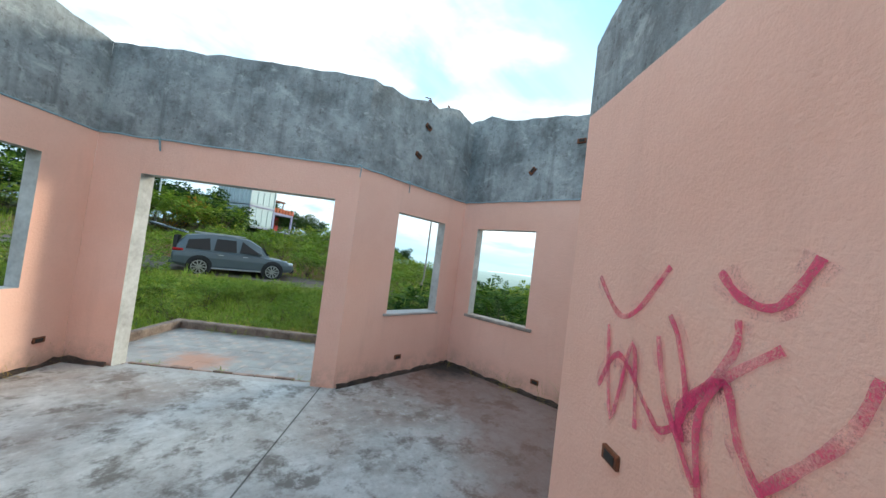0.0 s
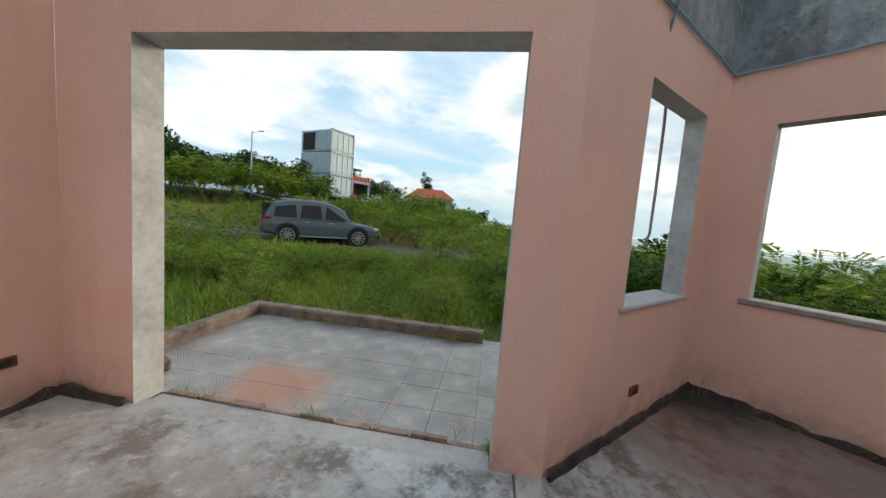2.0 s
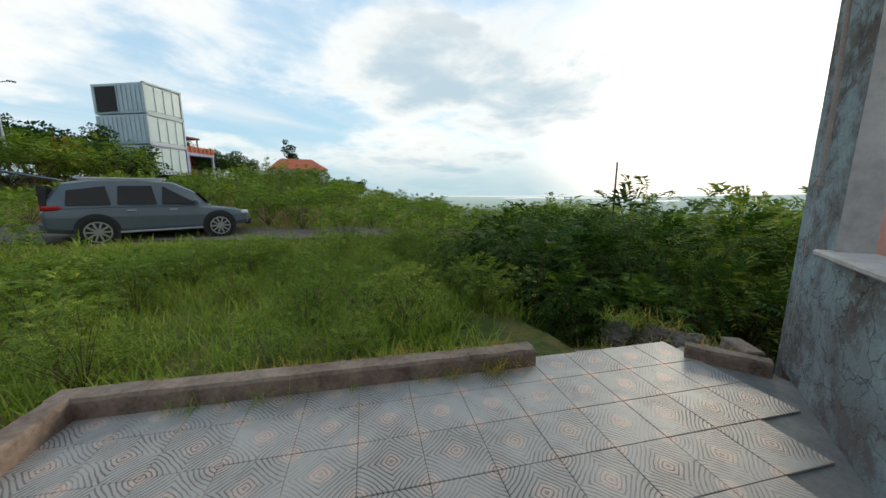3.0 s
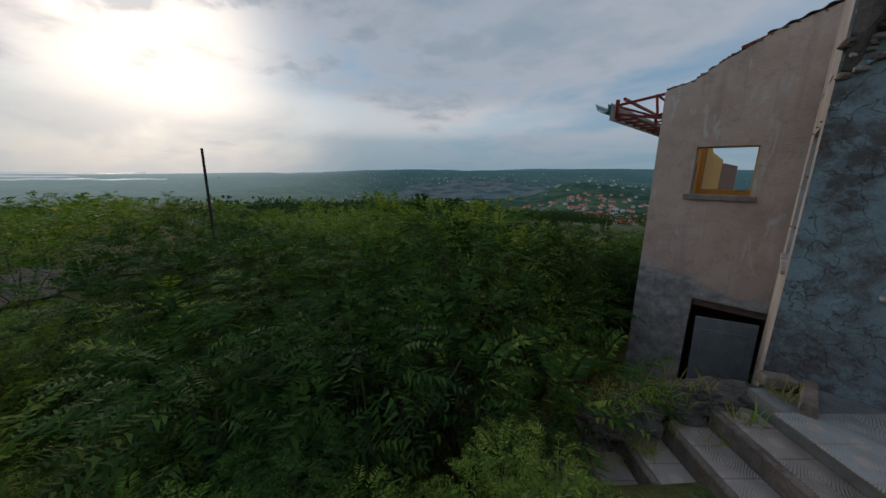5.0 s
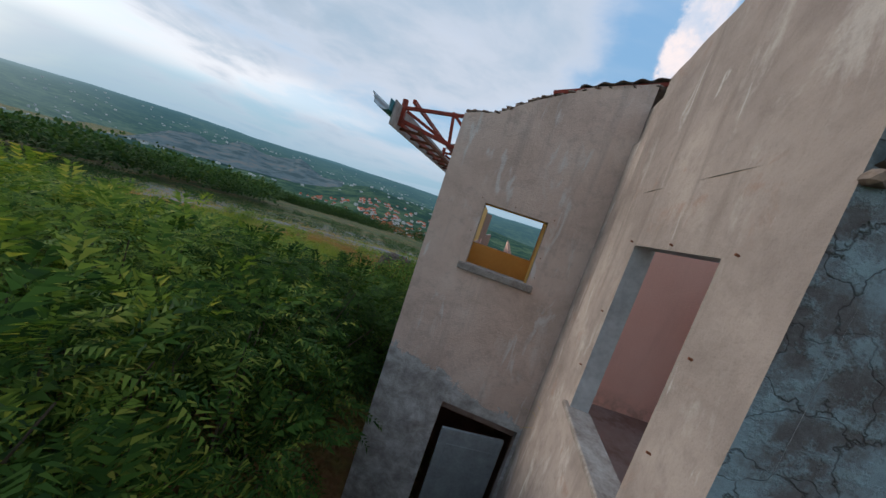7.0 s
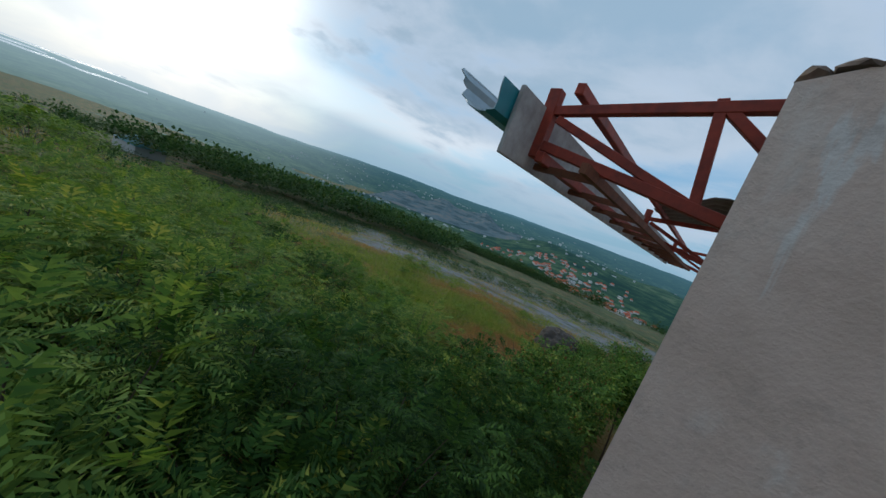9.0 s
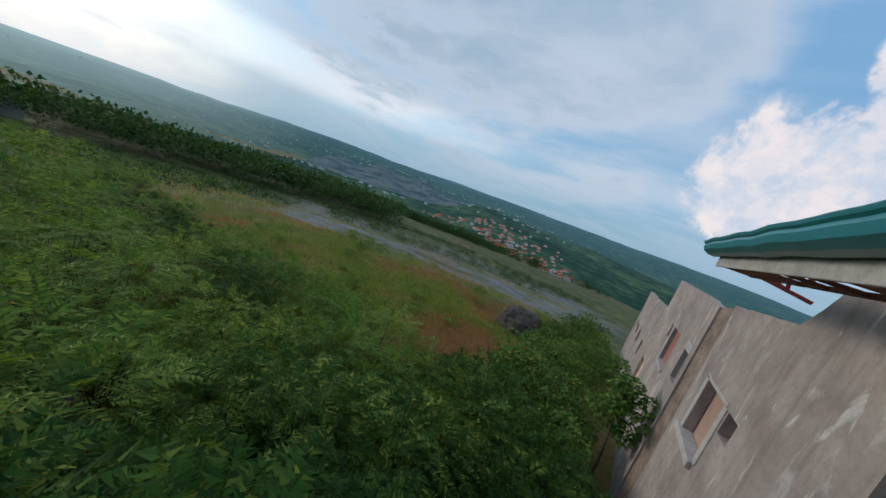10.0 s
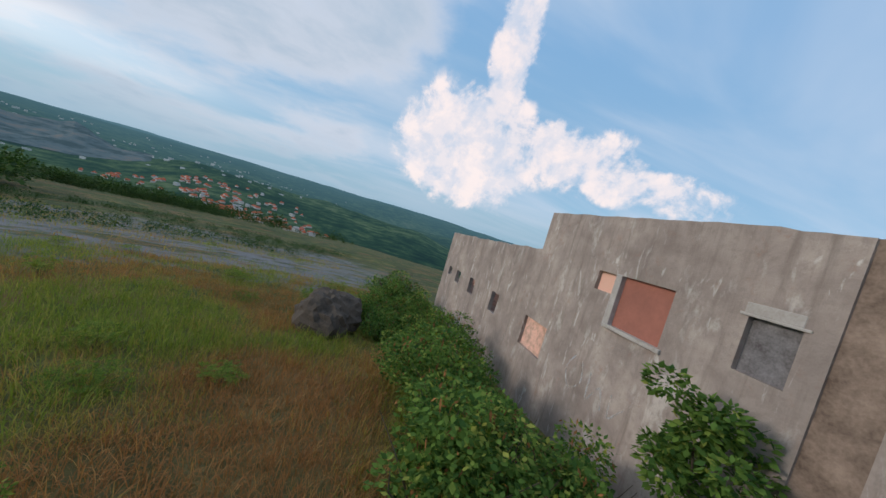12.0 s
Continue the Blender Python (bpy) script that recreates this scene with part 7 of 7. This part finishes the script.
grass("grass", SLOPE_GREEN, 11000, (5.0, 30.0, -36.0, -4.0), lambda x, y: slope(x, y) * ease(0.12, -0.2, tint(x, y)), 0.46, 0.012, "long green grass on the slope", 0.12)
grass("grass", STRAW, 7500, (5.0, 30.0, -36.0, -4.0), lambda x, y: slope(x, y) * ease(-0.35, 0.0, tint(x, y)) * ease(0.45, 0.2, tint(x, y)), 0.34, 0.010, "straw-coloured long grass on the slope", 0.12)
grass("grass", RUSTY, 7500, (5.0, 30.0, -36.0, -4.0), lambda x, y: slope(x, y) * ease(0.0, 0.25, tint(x, y)), 0.30, 0.010, "rust-brown dry grass on the slope", 0.12)
grass("grass", STRAW, 4500, (10.0, 80.0, -70.0, 8.0), lambda x, y: ease(16, 24, math.hypot(x - 9, y + 8)) * math.exp(-math.hypot(x - 9, y + 8) / 40) * (1.0 if bare(x, y) > 0 else 0.12) * (0.35 + ease(-0.2, 0.2, tint(x, y))), 0.5, 0.03, "dry grass on the open slope", 0.3, 4)
grass("grass", SLOPE_GREEN, 3600, (10.0, 80.0, -70.0, 14.0), lambda x, y: ease(16, 24, math.hypot(x - 9, y + 8)) * math.exp(-math.hypot(x - 9, y + 8) / 40) * (1.0 if bare(x, y) > 0 else 0.1) * ease(0.2, -0.2, tint(x, y)), 0.5, 0.03, "green grass on the open slope", 0.3, 4)


# ---- trees on the rise and woods on the slope ----
trees = [thing_of("tree", tree(21, 6.0, 3.0, 4200), "broad dark green tree on the rise", "tree"), thing_of("tree", tree(22, 5.0, 3.2, 4200, flat=0.55), "spreading green tree on the rise", "tree"), thing_of("tree", tree(23, 7.0, 2.9, 4200, flat=0.8), "tall dark green tree on the rise", "tree")]
for k in trees:
    tagged(k, group="trees on the rise")
rt = random.Random(5)


def by_sight(px_yaw, dist):
    """A place at that bearing and distance from the doorway."""
    a = radians(px_yaw)
    return -1.0 + dist * math.cos(a), 0.7 + dist * math.sin(a)


rise = [(86, 42, 2, 0.8), (83, 40, 0, 0.85), (80.5, 44, 1, 0.95), (78.5, 39, 0, 0.9), (90, 38, 1, 0.9), (94, 40, 0, 1.0), (98, 36, 2, 0.8), (103, 40, 1, 1.0), (76.0, 36, 1, 0.62), (68.0, 46, 0, 0.8), (65.5, 48, 1, 0.75), (62.5, 52, 2, 0.62), (56.5, 40, 1, 0.55), (52.5, 44, 0, 0.5), (49, 50, 1, 0.5), (46.5, 52, 2, 0.5), (40, 44, 1, 0.45), (36, 46, 0, 0.42), (31, 40, 1, 0.38), (108, 34, 0, 0.9), (113, 38, 2, 0.9), (120, 36, 1, 1.0), (130, 30, 0, 0.9), (142, 28, 1, 0.9), (155, 26, 0, 1.0), (24, 30, 1, 0.34), (18.5, 26, 0, 0.30)]
for a, dist, k, s in rise:
    x, y = by_sight(a, dist)
    plant_at(trees[k], x, y, s * rt.uniform(0.9, 1.1), rt.uniform(0, 6.3))
for k, ob in enumerate(trees):
    x, y = by_sight(92 + 8 * k, 48)
    ob.matrix_basis = Matrix.Translation((x, y, ground(x, y)))
for k in range(46):
    a = 48 + 1.65 * k
    if 61 < a < 75.5:
        continue
    x, y = by_sight(a, rt.uniform(28, 37))
    grown(far_kinds[k % 3], x, y, rt.uniform(2.0, 3.4) * (0.7 if a < 66 else 1.0), 1.7)
x, y = by_sight(75.6, 33.5)
plant_at(trees[1], x, y, 0.72, 1.0)
rusty = thing_of("tree", tree(31, 4.4, 1.7, 1500, 0.2, mat=material("orange_leaf", leaf((0.10, 0.08, 0.02), (0.26, 0.15, 0.03), (0.35, 0.12, 0.03)))), "small tree with orange-tinged leaves", "tree")
x, y = by_sight(80.5, 33)
rusty.matrix_basis = Matrix.Translation((x, y, ground(x, y) - 0.1))
conifer = thing_of("conifer", tree(41, 6.0, 0.9, 1400, 0.2, 0.9), "slender dark conifer on the skyline", "tree")
x, y = by_sight(56.0, 47)
conifer.matrix_basis = Matrix.Translation((x, y, ground(x, y)))
bm = bmesh.new()
rod(bm, (0, 0, 0), (0, 0, 6.4), 0.09, 8, 0.05)
rod(bm, (0, 0, 6.2), (0.7, 0, 6.5), 0.03, 6)
box(bm, (0.6, -0.08, 6.45), (1.0, 0.08, 6.55), None, 0.02)
x, y = by_sight(84.0, 36)
put(simple("street_lamp", bm, ZINC, "grey street lamp by the track", "street lamp"), x, y)


def woods(name, count, want, size, quads, label, lift=0.0, box_=(10, 420, -420, 60), size_low=0.6):
    """Clumps of foliage too many to count."""
    cs = []
    while len(cs) < count:
        x, y = rng.uniform(box_[0], box_[1]), rng.uniform(box_[2], box_[3])
        if rng.uniform() < want(x, y):
            cs.append((x, y, far_height(x, y)))
    cs = np.repeat(np.array(cs), quads, axis=0)
    n = len(cs)
    s = np.repeat(size * rng.uniform(0.6, 1.3, count), quads)
    d = rng.normal(0, 1, (n, 3))
    d /= np.linalg.norm(d, axis=1, keepdims=True)
    d[:, 2] = np.abs(d[:, 2])
    p = cs + d * (s * rng.uniform(0.25, 0.85, n))[:, None] + np.array((0, 0, lift))
    w, right, up = frames(d + rng.normal(0, 0.7, (n, 3)))
    long = s * rng.uniform(0.08, 0.17, n)
    v, q = blades(p, w, right, long, long * 0.8)
    return tagged(new(name, fast_mesh(name, v, q, (TREELEAF,))), label, "woods", kind="stuff")


def copse(x, y):
    r_, a = math.hypot(x, y), bearing(x, y)
    if r_ < 70:
        return 0
    band = ease(-54, -46, a) * ease(4, -14, a) * ease(72, 96, r_) * ease(300, 180, r_)
    strip = ease(190, 230, r_) * ease(430, 380, r_) * ease(-76, -62, a) * ease(-30, -45, a)
    thin = 0.08 if noise.noise(Vector((x * 0.012, y * 0.012, 7))) > 0.1 and r_ > 150 else 0.0
    return max(band, strip * 0.7, thin)


woods("woods", 1500, copse, 5.5, 230, "dark woods on the slope below the house", 2.5)
woods("bushes", 2000, lambda x, y: (max(0.5 * ease(-45, -15, bearing(x, y)), 0.6 * ease(46, 58, math.hypot(x, y))) if noise.noise(Vector((x * 0.05, y * 0.05, 3))) > -0.05 else 0.05) if 26 < math.hypot(x, y) < 120 and bare(x, y) > 3 else 0, 1.5, 60, "scattered green bushes on the slope", box_=(8, 110, -110, 70))

# broad-leaved bushes by the wing, with dry seed pods, and a sapling against the wall
bushes = [thing_of("leafy_bush", broad_shrub(51, 1.8, 1.35, 4600, 0.11, 260), "dense leafy bush with dry seed pods beside the wall", "bush"), thing_of("leafy_bush", broad_shrub(52, 1.7, 1.2, 4000, 0.105, 200), "dense leafy bush with dry seed pods beside the wall", "bush")]
for b in bushes:
    tagged(b, group="leafy bushes")
for x, y, k, s in ((7.3, -11.3, 0, 0.9), (6.5, -11.7, 1, 0.9), (6.1, -12.5, 0, 0.62), (5.8, -11.0, 1, 0.75), (6.7, -12.7, 0, 0.75), (5.5, -11.4, 0, 0.75), (5.7, -13.8, 1, 0.5), (6.6, -14.0, 0, 0.9), (5.5, -15.4, 1, 0.6), (6.4, -15.4, 0, 0.75), (5.4, -17.2, 0, 0.8), (5.6, -19.4, 1, 0.8), (6.6, -17.0, 1, 0.7), (5.4, -21.6, 0, 0.8), (7.4, -18.9, 1, 0.6), (6.2, -20.8, 0, 0.7), (7.2, -21.4, 1, 0.75), (8.0, -20.6, 0, 0.7), (5.3, -24.0, 1, 0.8), (5.4, -9.6, 1, 0.95), (6.5, -9.3, 0, 0.8), (5.4, -7.8, 0, 0.9), (6.2, -6.6, 1, 0.9), (5.2, -6.0, 1, 0.85), (7.4, -6.4, 0, 1.0), (8.3, -7.2, 1, 0.8), (6.9, -7.9, 0, 1.0), (7.6, -8.8, 1, 0.85), (6.3, -8.6, 0, 0.9), (9.2, -5.4, 1, 0.8)):
    plant_at(bushes[k], x, y, s, x * 3.7 + y)
bushes[0].matrix_basis = Matrix.Translation((6.4, -24.6, ground(6.4, -24.6)))
bushes[1].matrix_basis = Matrix.Translation((5.9, -26.4, ground(5.9, -26.4)))
crown = broad_shrub(61, 2.4, 0.62, 2800, 0.11)[1]
bow = np.linspace(0, 1, 6)
stem_path = np.stack([0.25 * bow**2, 0.1 * np.sin(3 * bow), 2.2 * bow], 1)
sapling = thing_of("sapling", [("trunk", *tube(stem_path, np.linspace(0.03, 0.012, 6), 6), BARK), ("crown", crown[1] + np.array((0.2, 0.0, 0.55)), crown[2], BROAD)], "young broad-leaved tree against the wall", "tree")
sapling.matrix_basis = Matrix.Translation((4.42, -11.0, ground(4.42, -11.0)))


# ---- terrace tiles, one by one ----
tile_mesh = None
count = 0
for i in range(-11, 5):
    for k in range(6):
        x, y = 0.3 * i + 0.09, 0.37 + 0.3 * k
        if not (-3.075 < x - 0.15 and y < 1.93):
            continue
        cx, cy = turned(x, y)
        if cy < T + 0.17 and cx > -0.2:
            continue
        if x > 0.95 and y > 1.3:
            continue
        if tile_mesh is None:
            bm = bmesh.new()
            box(bm, (-0.1492, -0.1492, -0.012), (0.1492, 0.1492, 0.0), None, 0.003)
            tile_mesh = mesh_object("tile", bm, (TILE,))
            ob = tile_mesh
        else:
            ob = new("tile", tile_mesh.data)
        ob.parent = terrace
        ob.matrix_basis = Matrix.Translation((cx, cy, TOP + 0.0025 * noise.noise(Vector((i * 1.7, k * 2.3, 0))))) @ Matrix.Rotation(radians(-45 + 90 * ((i * 7 + k * 3) % 4)), 4, "Z")
step_mesh = tile_mesh.data.copy()
step_mesh.materials[0] = STEP_TILE
for k in range(6):
    for i in range(5):
        cx, cy = turned(-0.15 + 0.29 * i, 2.075 + 0.34 * k)
        ob = new("tile", step_mesh)
        ob.parent = steps
        ob.matrix_basis = Matrix.Translation((cx, cy, TOP - 0.17 * (k + 1) + 0.012)) @ Matrix.Rotation(radians(-45 + 90 * ((i + k) % 4)), 4, "Z") @ Matrix.Diagonal((0.95, 0.95, 1, 1))


# ---- weeds in the joints, on the curb and over the rubble ----
def weeds(name, mat, spots, high, width, label):
    base = np.repeat(np.array(spots, float), 9, axis=0)
    n = len(base)
    a = rng.uniform(0, 2 * np.pi, n)
    base[:, :2] += rng.normal(0, 0.025, (n, 2))
    tilt = rng.uniform(0.15, 1.3, n)
    way = np.stack([np.cos(a) * tilt, np.sin(a) * tilt, np.ones(n)], 1)
    way /= np.linalg.norm(way, axis=1, keepdims=True)
    side = np.stack([-np.sin(a), np.cos(a), np.zeros(n)], 1)
    v, q = strips(base, way, side, high * rng.uniform(0.35, 1.2, n), width, rng.uniform(0.3, 1.6, n))
    return tagged(new(name, fast_mesh(name, v, q, (mat,))), label, "weeds", kind="stuff")


spots = [(*turned(-0.42 - 0.9 * abs(rng.normal(0, 0.35)), 1.93 + rng.normal(0, 0.06)), TOP + 0.02) for k in range(26)]
spots += [(*turned(rng.uniform(-3.0, -0.5), 2.06), 0.0) for k in range(40)]
weeds("weeds", STRAW, spots, 0.20, 0.006, "dry grass hanging over the terrace curb")
spots = [(*turned(rng.uniform(-3.0, 0.0), 1.88 + rng.normal(0, 0.015)), TOP) for k in range(14)] + [(*turned(-0.24, 0.2 + rng.normal(0, 0.06)), TOP) for k in range(9)] + [(*turned(rng.uniform(-2.4, -0.3), 0.22), TOP) for k in range(7)]
weeds("weeds", GREEN, spots, 0.16, 0.005, "thin green grass in the joints of the terrace")
spots = [(2.5 + 0.6 * u + rng.normal(0, 0.10), 0.78 + 0.55 * u + rng.normal(0, 0.12), -0.08 - 0.25 * u) for u in rng.uniform(0, 1, 34)]
spots += [(*turned(1.0 + rng.normal(0, 0.08), 1.75 + 0.34 * k + rng.normal(0, 0.1)), TOP - 0.17 * k) for k in range(5) for j in range(6)]
green_spots = []
for k in range(190):
    gx, gy = turned(rng.uniform(-1.4, -0.33), rng.uniform(2.1, 4.6))
    green_spots.append((gx, gy, ground(gx, gy)))
for k in range(190):
    gx, gy = turned(rng.uniform(-0.9, 1.6), rng.uniform(4.02, 5.6))
    green_spots.append((gx, gy, ground(gx, gy)))
for k in range(60):
    gx, gy = 2.3 + abs(rng.normal(0, 0.7)), rng.uniform(-1.9, 0.7)
    green_spots.append((gx + 0.1, gy, ground(gx + 0.1, gy)))
weeds("weeds", GREEN, green_spots, 0.42, 0.014, "green weeds at the foot of the steps and walls")
weeds("weeds", STRAW, spots[::2], 0.26, 0.007, "dry grass growing over the rubble and steps")
weeds("weeds", GREEN, spots[1::2], 0.24, 0.010, "green weeds growing over the rubble and steps")
spots = [(C2[0] - 0.05 - abs(rng.normal(0, 0.06)), rng.uniform(-1.95, -0.1), 0.0) for k in range(8)] + [(*turned(1.66 + rng.normal(0, 0.03), rng.uniform(-2.6, -2.0)), 0.0) for k in range(4)] + [(*turned(-2.88, rng.uniform(-2.5, -0.1)), 0.0) for k in range(6)]
weeds("weeds", STRAW, spots, 0.42, 0.0032, "dry stalks of grass along the foot of the walls")
spots = [(1.85 + rng.normal(0, 0.03), -2.05 + rng.normal(0, 0.03), 0.0) for k in range(2)]
weeds("weeds", STRAW, spots, 0.95, 0.006, "tall dry stalks of grass by the partition")
